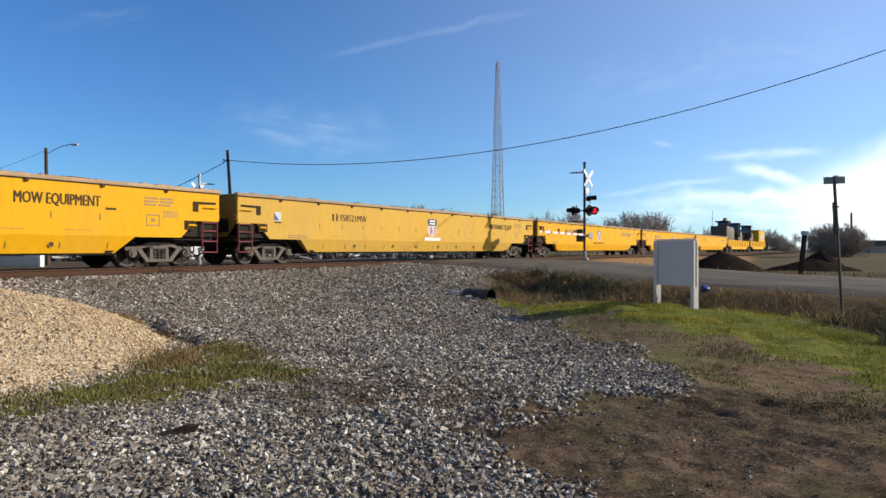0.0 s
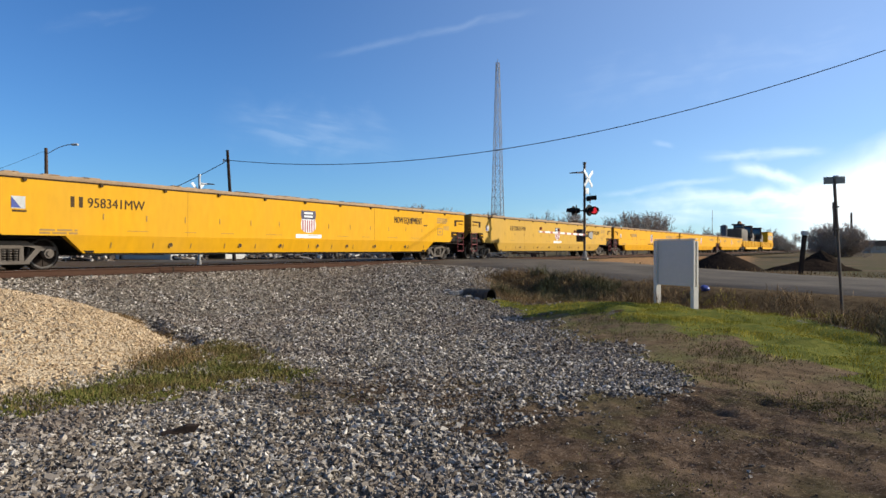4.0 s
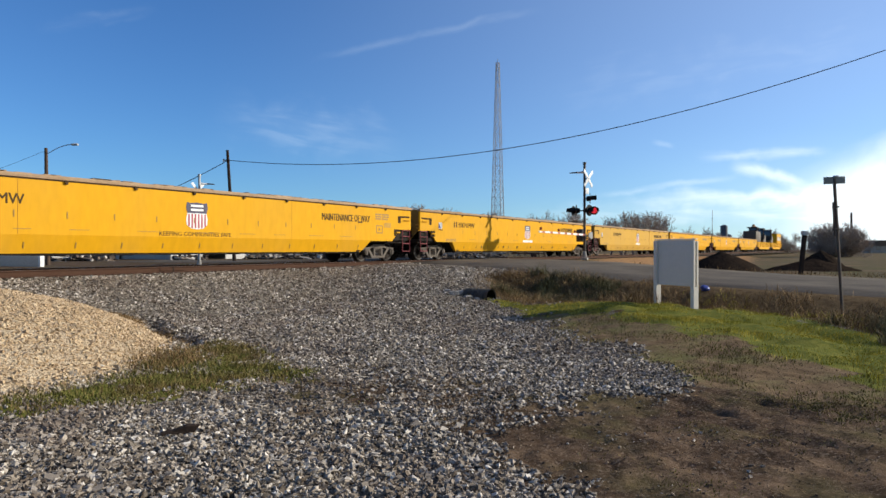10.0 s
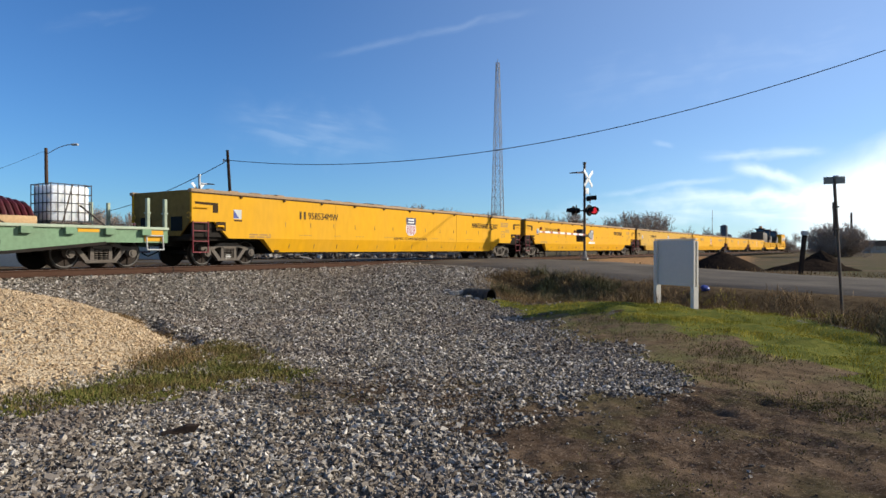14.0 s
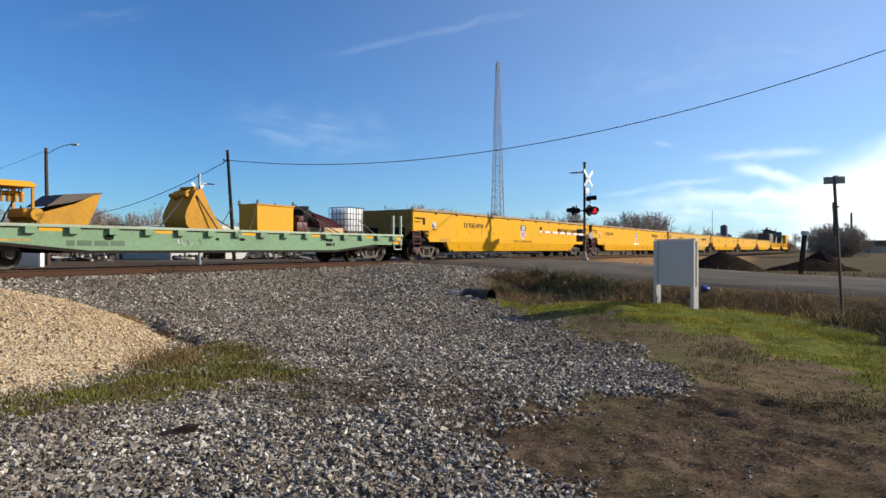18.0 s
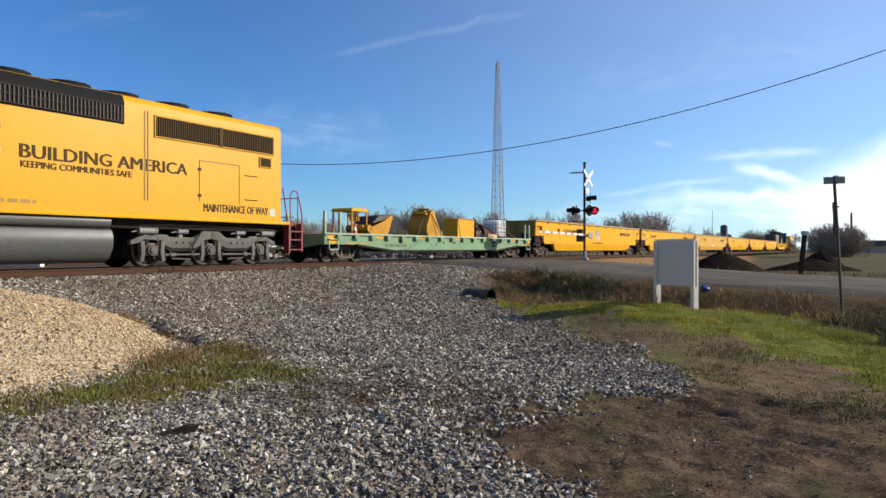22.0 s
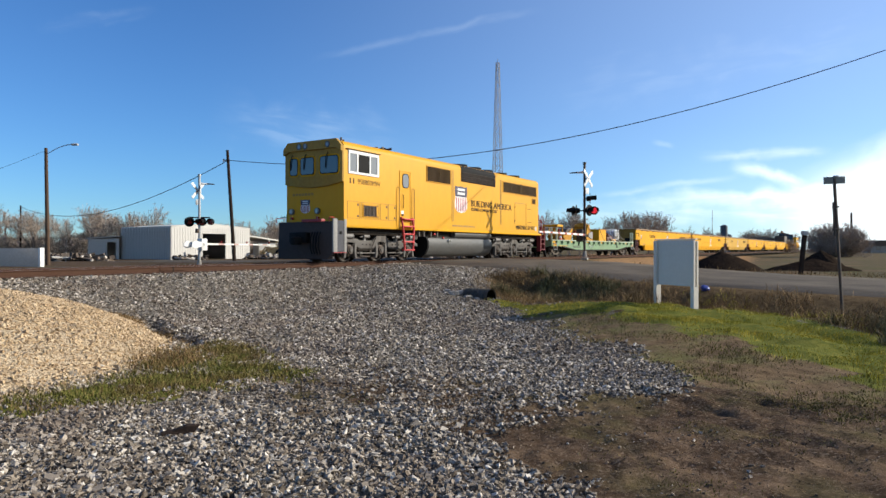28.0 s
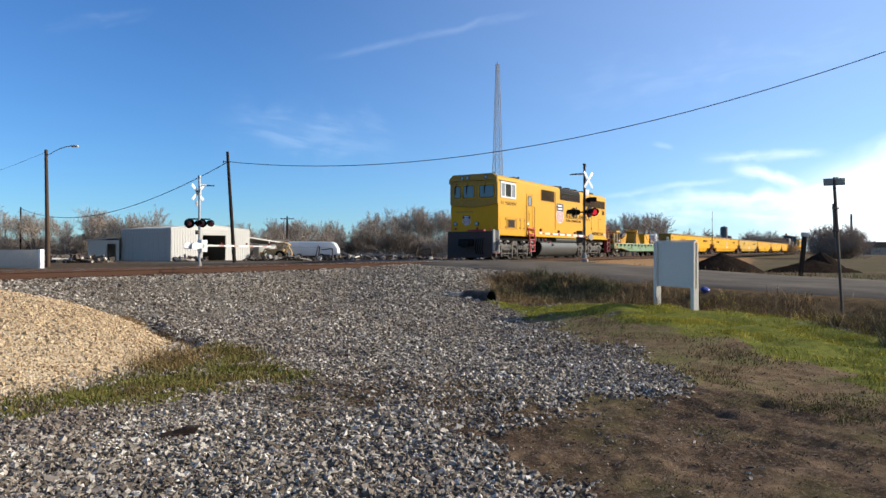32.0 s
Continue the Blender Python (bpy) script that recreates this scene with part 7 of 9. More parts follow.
# ---- sheds and yard beyond the track ----
def ribbed(parent, name, a, b, z1, material, label="", step=0.34, holes=()):
    """A wall of ribbed sheet between two corners; holes are (from, to, height). Each raised rib is a part of the wall."""
    a, b = Vector(a), Vector(b)
    d = b - a
    n = d.normalized()
    out = Vector((n.y, -n.x, 0))
    m = Matrix.Translation(a) @ Matrix(((n.x, out.x, 0, 0), (n.y, out.y, 0, 0), (0, 0, 1, 0), (0, 0, 0, 1)))
    spans, at = [], 0.0
    for h0, h1, hh in sorted(holes):
        spans += [(at, h0, 0.0), (h0, h1, hh)]
        at = h1
    spans.append((at, d.length, 0.0))
    bm = bmesh.new()
    for s0, s1, low in spans:
        box(bm, s0, s1, -0.10, 0.0, low, z1)
    wall = part(name, bm, material, parent, label, at=m, smooth=False)
    for s0, s1, low in spans:
        bm = bmesh.new()
        box(bm, 0, 0.07, 0.0, 0.035, low, z1)
        me = mesh_of("rib", bm, material)
        for k in np.arange(s0 + 0.1, s1 - 0.05, step):
            part("rib", me, None, wall, at=pose(k, 0, 0))
    return wall


def metal_shed():
    c = Vector((-30.6, 75.0, -0.95))
    left, right = Vector((-39.1, 81.0, -0.95)), Vector((-24.3, 83.9, -0.95))
    back = left + right - c
    t = thing("metal_shed", Matrix(), "white corrugated metal shed with an open dark bay", "shed")
    ribbed(t, "gable_wall", c, right, 3.98, SHED_WALL, "white ribbed gable wall with a wide bay", 0.34, [(4.0, 7.3, 3.3)])
    ribbed(t, "side_wall", left, c, 3.98, SHED_SHADE, "side wall with its shade painted grey")
    ribbed(t, "rear_wall", right, back, 3.98, SHED_SHADE, "", 0.8)
    ribbed(t, "rear_wall", back, left, 3.98, SHED_SHADE, "", 0.8)
    bm = bmesh.new()
    mid_f, mid_b = (c + right) / 2, (left + back) / 2
    up = Vector((0, 0, 1))
    for p, q, r, s in ((c, left, mid_b, mid_f), (mid_f, mid_b, back, right)):
        z = [3.98, 3.98, 4.42, 4.42] if p is c else [4.42, 4.42, 3.98, 3.98]
        lo = [bm.verts.new(w + up * (zz + 0.02)) for w, zz in zip((p, q, r, s), z)]
        hi = [bm.verts.new(w + up * (zz + 0.12)) for w, zz in zip((p, q, r, s), z)]
        bm.faces.new(lo)
        bm.faces.new(hi[::-1])
        for i in range(4):
            bm.faces.new((lo[i], hi[i], hi[(i + 1) % 4], lo[(i + 1) % 4]))
    for w in (0.0,):
        f = bm.faces.new([bm.verts.new(v) for v in (c + up * 3.98, right + up * 3.98, mid_f + up * 4.42)])
    part("roof", bm, SHED_WALL, t, smooth=False)
    bm = bmesh.new()
    n = (right - c).normalized()
    for a in (4.0, 7.3):
        p = c + n * a
        rod(bm, p, p + up * 3.3, 0.08, 4)
    part("bay_frame", bm, SHED_WALL, t, smooth=False)
    # lean-to canopy beside the bay wall
    e = right + n * 6.2
    o = Vector((n.y, -n.x, 0))
    bm = bmesh.new()
    p = [right + up * 3.05, e + up * 2.35, e - o * 5 + up * 2.35, right - o * 5 + up * 3.05]
    lo = [bm.verts.new(v) for v in p]
    hi = [bm.verts.new(v + up * 0.16) for v in p]
    bm.faces.new(lo)
    bm.faces.new(hi[::-1])
    for i in range(4):
        bm.faces.new((lo[i], hi[i], hi[(i + 1) % 4], lo[(i + 1) % 4]))
    part("lean_to_roof", bm, SHED_WALL, t, smooth=False)
    for k in (1.0, 0.5):
        bm = bmesh.new()
        q = right + n * 6.1 * k
        rod(bm, q, q + up * (2.4 + 0.7 * (1 - k)), 0.07, 6)
        part("lean_to_post", bm, SHED_WALL, t)
    # low wing on the far side, with one dark doorway
    w0 = left + (left - c).normalized() * 0.1
    x0, x1, yf = w0.x - 3.5, w0.x + 0.2, w0.y - 0.9
    bm = bmesh.new()
    slab(bm, [(x0 - 0.1, 1.78), (x1, 2.02), (x1, 2.14), (x0 - 0.1, 1.90)], yf - 0.2, yf + 4, "y")
    for a, b, lo in ((x0, x1 - 1.45, -0.95), (x1 - 1.45, x1 - 0.35, 1.35), (x1 - 0.35, x1, -0.95)):
        box(bm, a, b, yf, yf + 0.12, lo, 1.80)
    box(bm, x0, x1, yf + 3.8, yf + 3.95, -0.95, 1.78)
    box(bm, x0, x0 + 0.12, yf + 0.12, yf + 3.8, -0.95, 1.78)
    part("wing", bm, SHED_SHADE, t, "low grey wing with a dark doorway", smooth=False)
    return t


metal_shed()


def site_cabin():
    t = thing("site_cabin", Matrix.Translation((-23.9, 86.6, -0.85)) @ pose(0, 0, 0, 0, 0, 35), "small white cabin with one dark window", "cabin")
    bm = bmesh.new()
    box(bm, 0, 2.4, 0, 2.2, 0.1, 2.1, 0.02)
    part("body", bm, SHED_WALL, t)
    bm = bmesh.new()
    box(bm, 1.0, 1.8, -0.02, 0.01, 1.0, 1.6)
    part("window", bm, GLASS_DARK, t)
    bm = bmesh.new()
    box(bm, -0.1, 2.5, -0.1, 2.3, 2.1, 2.2)
    part("roof", bm, WHITE, t)
    bm = bmesh.new()
    box(bm, 0.1, 2.3, 0.1, 2.1, -0.1, 0.1)
    part("skid", bm, UNDER, t)
    return t


site_cabin()


def panel_fence():
    t = thing("panel_wall", Matrix.Translation(stand(-30.0, 45.0)), "low white panel wall, shaded face and lit end in colour", "wall panel")
    # Panel takes the shaded colour; the white end strip stands for its sunlit edge
    bm = bmesh.new()
    box(bm, -4.0, 2.72, -0.05, 0.05, -0.1, 1.22, 0.01)
    part("panel", bm, SHED_SHADE, t)
    bm = bmesh.new()
    box(bm, 2.72, 2.86, -0.07, 0.4, -0.1, 1.26, 0.01)
    part("end_post", bm, WHITE, t)
    return t


panel_fence()


def tank_trailer():
    t = thing("tank_trailer", Matrix.Translation(stand(-21.6, 90.0)), "long white rounded tank trailer parked in the yard", "trailer")
    bm = bmesh.new()
    slab(bm, [(0.5, 0.5), (0.5, 2.2), (0.7, 2.42), (6.4, 2.42), (6.9, 2.25), (7.35, 1.5), (7.45, 0.5)], 0, 2.2, "y", 0.16)
    tank = part("tank", bm, WHITE, t)
    bm = bmesh.new()
    box(bm, 0.7, 6.4, -0.012, 0.03, 1.62, 1.66)
    part("seam", bm, GREY_LIGHT, tank)
    for x in (1.2, 2.2, 5.2):
        bm = bmesh.new()
        rod(bm, (x, -0.05, 0.4), (x, 0.25, 0.4), 0.42, 14)
        w = part("wheel", bm, BLACK, t)
        bm = bmesh.new()
        rod(bm, (x, -0.08, 0.4), (x, -0.05, 0.4), 0.2, 10)
        part("rim", bm, GREY_LIGHT, w)
    bm = bmesh.new()
    box(bm, 0.2, 6.9, 0.3, 1.9, 0.3, 0.52)
    part("chassis", bm, UNDER, t)
    return t


tank_trailer()


def backhoe():
    t = thing("backhoe", Matrix.Translation(stand(-23.1, 84.0)), "faded tan backhoe with folded arm and bucket", "excavator")
    bm = bmesh.new()
    slab(bm, [(0.9, 0.55), (0.9, 1.25), (1.6, 1.45), (2.9, 1.45), (3.0, 0.55)], 0.2, 1.4, "y", 0.06)
    part("body", bm, TAN_STEEL, t)
    bm = bmesh.new()
    for x in (2.0, 3.35):
        for y in (0.1, 1.42):
            pipe(bm, [(x, y, 1.2), (x + 0.05, y, 1.75), (x + 0.15, y, 2.1)], 0.06, 6)
    slab(bm, [(1.85, 1.95), (2.1, 2.22), (3.1, 2.26), (3.65, 2.0), (3.6, 1.9), (3.1, 2.12), (2.1, 2.1)], 0.0, 1.6, "y")
    part("canopy", bm, TAN_STEEL, t, "faded tan rounded canopy on four posts")
    bm = bmesh.new()
    pipe(bm, [(3.0, 0.8, 0.9), (3.5, 0.7, 1.7), (3.9, 0.6, 1.0), (3.85, 0.5, 0.35)], 0.15, 8)
    part("dig_arm", bm, TAN_STEEL, t)
    bm = bmesh.new()
    pipe(bm, [(3.85, 0.5, 0.45), (4.1, 0.5, 0.12), (3.7, 0.5, 0.06), (3.5, 0.5, 0.35)], 0.16, 6)
    part("dig_bucket", bm, STEEL_DARK, t)
    for y in (0.2, 1.4):
        bm = bmesh.new()
        pipe(bm, [(1.6, y, 1.2), (0.7, y, 1.45), (0.1, y, 0.6)], 0.12, 8)
        part("loader_arm", bm, TAN_STEEL, t)
    bm = bmesh.new()
    slab(bm, [(-0.5, 0.05), (0.25, 0.1), (0.2, 1.0), (0.05, 1.05), (-0.05, 0.4), (-0.55, 0.15)], -0.1, 1.7, "y")
    part("loader_bucket", bm, TAN_STEEL, t)
    for x, r in ((1.2, 0.42), (2.6, 0.62)):
        for y in (-0.2, 1.5):
            bm = bmesh.new()
            rod(bm, (x, y, r), (x, y + 0.3, r), r, 18)
            w = part("wheel", bm, BLACK, t)
            bm = bmesh.new()
            rod(bm, (x, y - 0.03, r), (x, y, r), r * 0.5, 12)
            part("rim", bm, TAN_STEEL, w)
    return t


backhoe()


def implement(x, y, kind, seed):
    rnd = random.Random(seed)
    labels = {0: "pale farm implement frame with bent tines", 1: "rusty low implement with wheels", 2: "dark hoist frame on legs"}
    t = thing("farm_implement", Matrix.Translation(stand(x, y)), labels[kind], "farm implement", "implements in the yard")
    bm = bmesh.new()
    if kind == 2:
        pipe(bm, [(0, 0, 0), (0.45, 0, 1.75), (0.7, 0.6, 1.3), (2.0, 0.6, 1.45), (2.3, 0, 0)], 0.09, 6)
        pipe(bm, [(0.2, 1.4, 0), (0.45, 0.8, 1.7)], 0.09, 6)
        pipe(bm, [(2.1, 1.4, 0), (2.0, 0.6, 1.45)], 0.09, 6)
        part("frame", bm, STEEL_DARK, t)
        bm = bmesh.new()
        box(bm, 1.0, 1.8, 0.2, 1.0, 0.0, 0.75, 0.1)
        part("body", bm, STEEL_DARK, t)
    else:
        m = (GREY_STEP, RUST)[kind]
        L = rnd.uniform(2.5, 4.5)
        box(bm, 0, L, 0, 0.15, 0.55, 0.7)
        box(bm, 0, L, 1.2, 1.35, 0.55, 0.7)
        for k in range(6):
            box(bm, k * L / 5.2, k * L / 5.2 + 0.1, 0, 1.35, 0.55, 0.68)
            pipe(bm, [(k * L / 5.2, 0.1, 0.6), (k * L / 5.2 + 0.35, 0.0, 0.35), (k * L / 5.2 + 0.1, -0.1, 0.0)], 0.045, 5)
        pipe(bm, [(0, 0.7, 0.7), (L * 0.3, 0.7, rnd.uniform(0.85, 1.25)), (L * 0.55, 0.7, 0.7)], 0.06, 5)
        part("frame", bm, m, t)
        for y0 in (-0.2, 1.3):
            bm = bmesh.new()
            rod(bm, (L * 0.7, y0, 0.30), (L * 0.7, y0 + 0.2, 0.30), 0.30, 14)
            part("wheel", bm, RUST, t)
    return t


for i, (x, y, k) in enumerate([(-15.4, 80, 2), (-13.6, 84, 0), (-11.2, 86, 0), (-8.9, 84, 0), (-9.8, 92, 1), (-6.6, 86, 0), (-4.9, 88, 1), (-3.6, 84, 2), (-0.8, 86, 0), (2.5, 88, 1), (-11.9, 92, 1), (5.5, 90, 0), (9.5, 92, 1)]):
    implement(x, y, k, 40 + i)


def scrap_material():
    m, n, l, b = shader("scrap_metal_and_wood")
    r = n.new("ShaderNodeNewGeometry").outputs["Random Per Island"]
    col = ramp(n, l, r, [(0.0, (0.02, 0.016, 0.013)), (0.45, (0.075, 0.05, 0.035)), (0.72, (0.16, 0.12, 0.09)), (0.86, (0.30, 0.26, 0.22)), (1.0, (0.62, 0.58, 0.52))])
    tc = n.new("ShaderNodeTexCoord").outputs["Object"]
    l.new(blend(n, l, 0.4, col, ramp(n, l, noise_node(n, l, tc, 4.0, 4), [(0.3, (0.3, 0.27, 0.24)), (0.7, (1, 1, 1))]), "MULTIPLY"), b.inputs["Base Color"])
    b.inputs["Roughness"].default_value = 0.85
    return m


SCRAP = scrap_material()


def scrap(x, y, w, n, seed, label):
    rnd = random.Random(seed)
    bm = bmesh.new()
    for k in range(n):
        a, b, c = rnd.uniform(-w, w), rnd.uniform(-1.5, 1.5), rnd.uniform(0, 0.7)
        long = rnd.random() < 0.3
        s = [rnd.uniform(0.4, 1.1) if long else rnd.uniform(0.05, 0.28), rnd.uniform(0.05, 0.25), rnd.uniform(0.03, 0.09) if long else rnd.uniform(0.06, 0.22)]
        box(bm, -s[0], s[0], -s[1], s[1], -s[2], s[2], 0, pose(a, b, c * (1 - abs(a) / w * 0.6), rnd.uniform(-30, 30), rnd.uniform(-22, 22), rnd.uniform(0, 180)))
    return solid("scrap_pile", bm, SCRAP, label, "scrap", "scrap piles in the yard", "stuff", m=Matrix.Translation(stand(x, y)), smooth=False)


scrap(-39.0, 68, 4.5, 200, 1, "long low heap of dark scrap and timber")
scrap(-46.0, 74, 4.5, 190, 2, "low heap of rusty scrap")
scrap(-41.5, 60, 2.5, 90, 3, "small heap of scrap beside the lamp pole")
scrap(-35.6, 66, 2.5, 90, 9, "low heap of dark machine parts")
scrap(-19.5, 80, 4.0, 80, 5, "low scatter of pipes and timber")
scrap(-12.0, 81, 4.0, 80, 6, "low scatter of metal parts")
scrap(-4.5, 80, 4.0, 70, 7, "low scatter of boards and parts")
scrap(3.5, 82, 4.0, 60, 8, "low scatter of grey scrap")
scrap(-28.0, 74.0, 1.6, 40, 4, "brush and rubble against the shed wall")


# ---- right of the road: soil heaps, distant things ----
def soil_heap(x, y, a, b, h, seed, label):
    n = 40
    bm = bmesh.new()
    rows = []
    base = float(ground_at(x, y)[0])
    for i in range(n + 1):
        row = []
        for j in range(n + 1):
            p, q = -1 + 2 * i / n, -1 + 2 * j / n
            r = math.hypot(p, q)
            k = max(0.0, 1 - r) ** 0.85
            z = h * k * (1 + 0.10 * noise.noise((p * 2 + seed, q * 2, 0))) + (0.05 * noise.noise((p * 7, q * 7, seed)) + 0.03 * noise.noise((p * 19, q * 19, seed))) * min(1, 4 * k)
            row.append(bm.verts.new((p * a, q * b, z - 0.06)))
        rows.append(row)
    for i in range(n):
        for j in range(n):
            bm.faces.new((rows[i][j], rows[i + 1][j], rows[i + 1][j + 1], rows[i][j + 1]))
    return solid("soil_heap", bm, SOIL, label, "soil heap", "soil heaps by the road", m=Matrix.Translation((x, y, base)))


SOIL = surface("black_crumbly_soil", (0.028, 0.020, 0.015), 0.95, gloss=0.0, amount=0.5, dirt=(0.055, 0.04, 0.028), large=2.0, fine=9, relief=0.8, depth=0.05, spread=0.4)
soil_heap(17.3, 41.5, 2.5, 2.2, 1.22, 2.0, "cone-shaped heap of black soil beside the road")
soil_heap(22.7, 41.0, 2.9, 2.4, 0.78, 5.0, "broad heap of black soil beside the road")
soil_heap(26.9, 47.5, 1.6, 1.8, 1.3, 8.0, "smaller heap of black soil behind the others")


def water_tank(x, y, r, h, label):
    b = stand(x, y)
    t = thing("storage_tank", Matrix.Translation(b), label, "storage tank", "distant storage tanks")
    bm = bmesh.new()
    rod(bm, (0, 0, -0.2), (0, 0, h), r, 24)
    part("shell", bm, NAVY_DULL, t)
    bm = bmesh.new()
    rod(bm, (0, 0, h), (0, 0, h + 0.35 * r), r * 1.03, 24, r * 0.3)
    part("roof", bm, NAVY_DULL, t)
    return t


NAVY_DULL = surface("dull_dark_blue_sheet", (0.07, 0.085, 0.12), 0.6, amount=0.3)
water_tank(106.2, 252.0, 1.3, 10.0, "tall dark storage tank beyond the track")
water_tank(109.6, 256.0, 1.2, 6.6, "shorter dark storage tank beyond the track")


def thin_mast(x, y, h, label):
    t = thing("radio_mast", Matrix.Translation(stand(x, y)), label, "mast")
    bm = bmesh.new()
    rod(bm, (0, 0, -0.2), (0, 0, h), 0.16, 6, 0.08)
    part("pole", bm, TOWER_GREY, t)
    bm = bmesh.new()
    for k in (0.55, 0.8):
        rod(bm, (-0.35, 0, h * k), (0.35, 0, h * k), 0.08, 5)
    part("rungs", bm, TOWER_GREY, t)
    return t


thin_mast(101.0, 250.0, 16.0, "thin distant radio mast")
utility_pole(73.5, 120.0, 7.1, 0.0, 0, "distant light pole with a boxy head", False, 0.2)


def far_house(x, y, w, d, h, label):
    t = thing("house", Matrix.Translation(stand(x, y)), label, "house")
    bm = bmesh.new()
    box(bm, -w / 2, w / 2, -d / 2, d / 2, -0.2, h)
    part("wall", bm, CONCRETE, t, smooth=False)
    bm = bmesh.new()
    slab(bm, [(-w / 2 - 0.4, h), (w / 2 + 0.4, h), (w / 2 - 1.5, h + 1.8), (-w / 2 + 1.5, h + 1.8)], -d / 2 - 0.4, d / 2 + 0.4, "y")
    part("roof", bm, STEEL_DARK, t, smooth=False)
    for k in (-0.25, 0.25):
        bm = bmesh.new()
        box(bm, k * w - 0.6, k * w + 0.6, -d / 2 - 0.03, -d / 2 + 0.02, 0.9, 2.1)
        part("window", bm, GLASS_DARK, t, smooth=False)
    return t


far_house(138.0, 212.0, 9, 8, 2.2, "distant low grey house at the field's edge")


# ---- culvert, bag ----
CULVERT_STEEL = surface("dull_grey_culvert_steel", (0.15, 0.14, 0.13), 0.8, gloss=0.05, amount=0.6, dirt=(0.08, 0.06, 0.045), large=2, fine=12)


def culvert():
    t = thing("culvert_pipe", Matrix.Translation(stand(1.38, 18.9, -0.07)) @ pose(0, 0, 0, 0, 0, -38), "grey corrugated culvert pipe end under the drive", "pipe")
    bm = bmesh.new()
    n = 24
    rings = []
    for k in range(15):
        r = 0.225 if k % 2 else 0.245
        rings.append([bm.verts.new((-0.06 * k, r * math.cos(2 * math.pi * j / n), r * math.sin(2 * math.pi * j / n))) for j in range(n)])
    for a, b in zip(rings, rings[1:]):
        for j in range(n):
            bm.faces.new((a[j], a[(j + 1) % n], b[(j + 1) % n], b[j]))
    bm.faces.new(rings[-1])
    bmesh.ops.solidify(bm, geom=bm.faces[:], thickness=0.012)
    part("pipe", bm, CULVERT_STEEL, t)
    # Black inner tube paints the darkness inside the pipe mouth
    bm = bmesh.new()
    rings = [[bm.verts.new((-0.01 - x, 0.208 * math.cos(2 * math.pi * j / n), 0.208 * math.sin(2 * math.pi * j / n))) for j in range(n)] for x in (0.0, 0.8)]
    for j in range(n):
        bm.faces.new((rings[0][j], rings[1][j], rings[1][(j + 1) % n], rings[0][(j + 1) % n]))
    bm.faces.new(rings[1])
    part("lining", bm, BLACK, t, "black tube for the shaded inside")
    return t


culvert()


def concrete_chunk(x, y, a, b, c, turn):
    bm = bmesh.new()
    slab(bm, [(-a, 0), (a * 0.9, -0.03), (a, c * 0.7), (a * 0.3, c), (-a * 0.8, c * 0.8)], -b, b, "y", 0.012)
    return solid("concrete_chunk", bm, CONCRETE, "pale broken concrete chunk beside the culvert", "rubble", "rubble by the culvert", m=Matrix.Translation(stand(x, y, 0.03)) @ pose(0, 0, 0, 0, 0, turn), smooth=False)


for x, y, a, b, c, turn in ((0.30, 19.2, 0.14, 0.10, 0.14, 10), (0.50, 19.4, 0.12, 0.10, 0.12, 70), (0.72, 18.9, 0.10, 0.08, 0.10, 35), (0.15, 19.6, 0.10, 0.08, 0.10, 0), (0.95, 18.8, 0.08, 0.07, 0.07, 120)):
    concrete_chunk(x, y, a, b, c, turn)


def plastic_bag():
    bm = bmesh.new()
    bmesh.ops.create_icosphere(bm, subdivisions=3, radius=0.12)
    for v in bm.verts:
        v.co *= 1 + 0.5 * noise.noise(v.co * 7)
        v.co.z *= 0.75
    b = stand(7.3, 18.6)
    return solid("plastic_bag", bm, BLUE, "crumpled blue plastic bag in the weeds", "bag", m=Matrix.Translation((7.3, 18.6, b.z + 0.08)))


plastic_bag()


def ground_scrap(name, x, y, pts, thick, material, label, category, turn):
    bm = bmesh.new()
    slab(bm, pts, -thick, thick, "y", 0.008)
    for v in bm.verts:
        v.co += Vector((noise.noise(v.co * 9), noise.noise(v.co * 9 + Vector((3, 0, 0))), noise.noise(v.co * 9 + Vector((7, 0, 0))))) * 0.012
    return solid(name, bm, material, label, category, m=Matrix.Translation(stand(x, y, 0.0)) @ pose(0, 0, 0, 0, 0, turn), smooth=False)


ground_scrap("bark_piece", -2.28, 5.78, [(-0.15, 0.0), (0.12, 0.02), (0.17, 0.075), (0.06, 0.085), (-0.05, 0.05), (-0.16, 0.03)], 0.035, POLE_DARK, "dark curled piece of bark on the gravel", "debris", 20)
ground_scrap("pale_rock", -10.55, 18.3, [(-0.2, -0.03), (0.2, -0.03), (0.22, 0.08), (0.08, 0.17), (-0.14, 0.13)], 0.1, SANDSTONE, "pale sandstone rock beside the rail", "rock", 30)


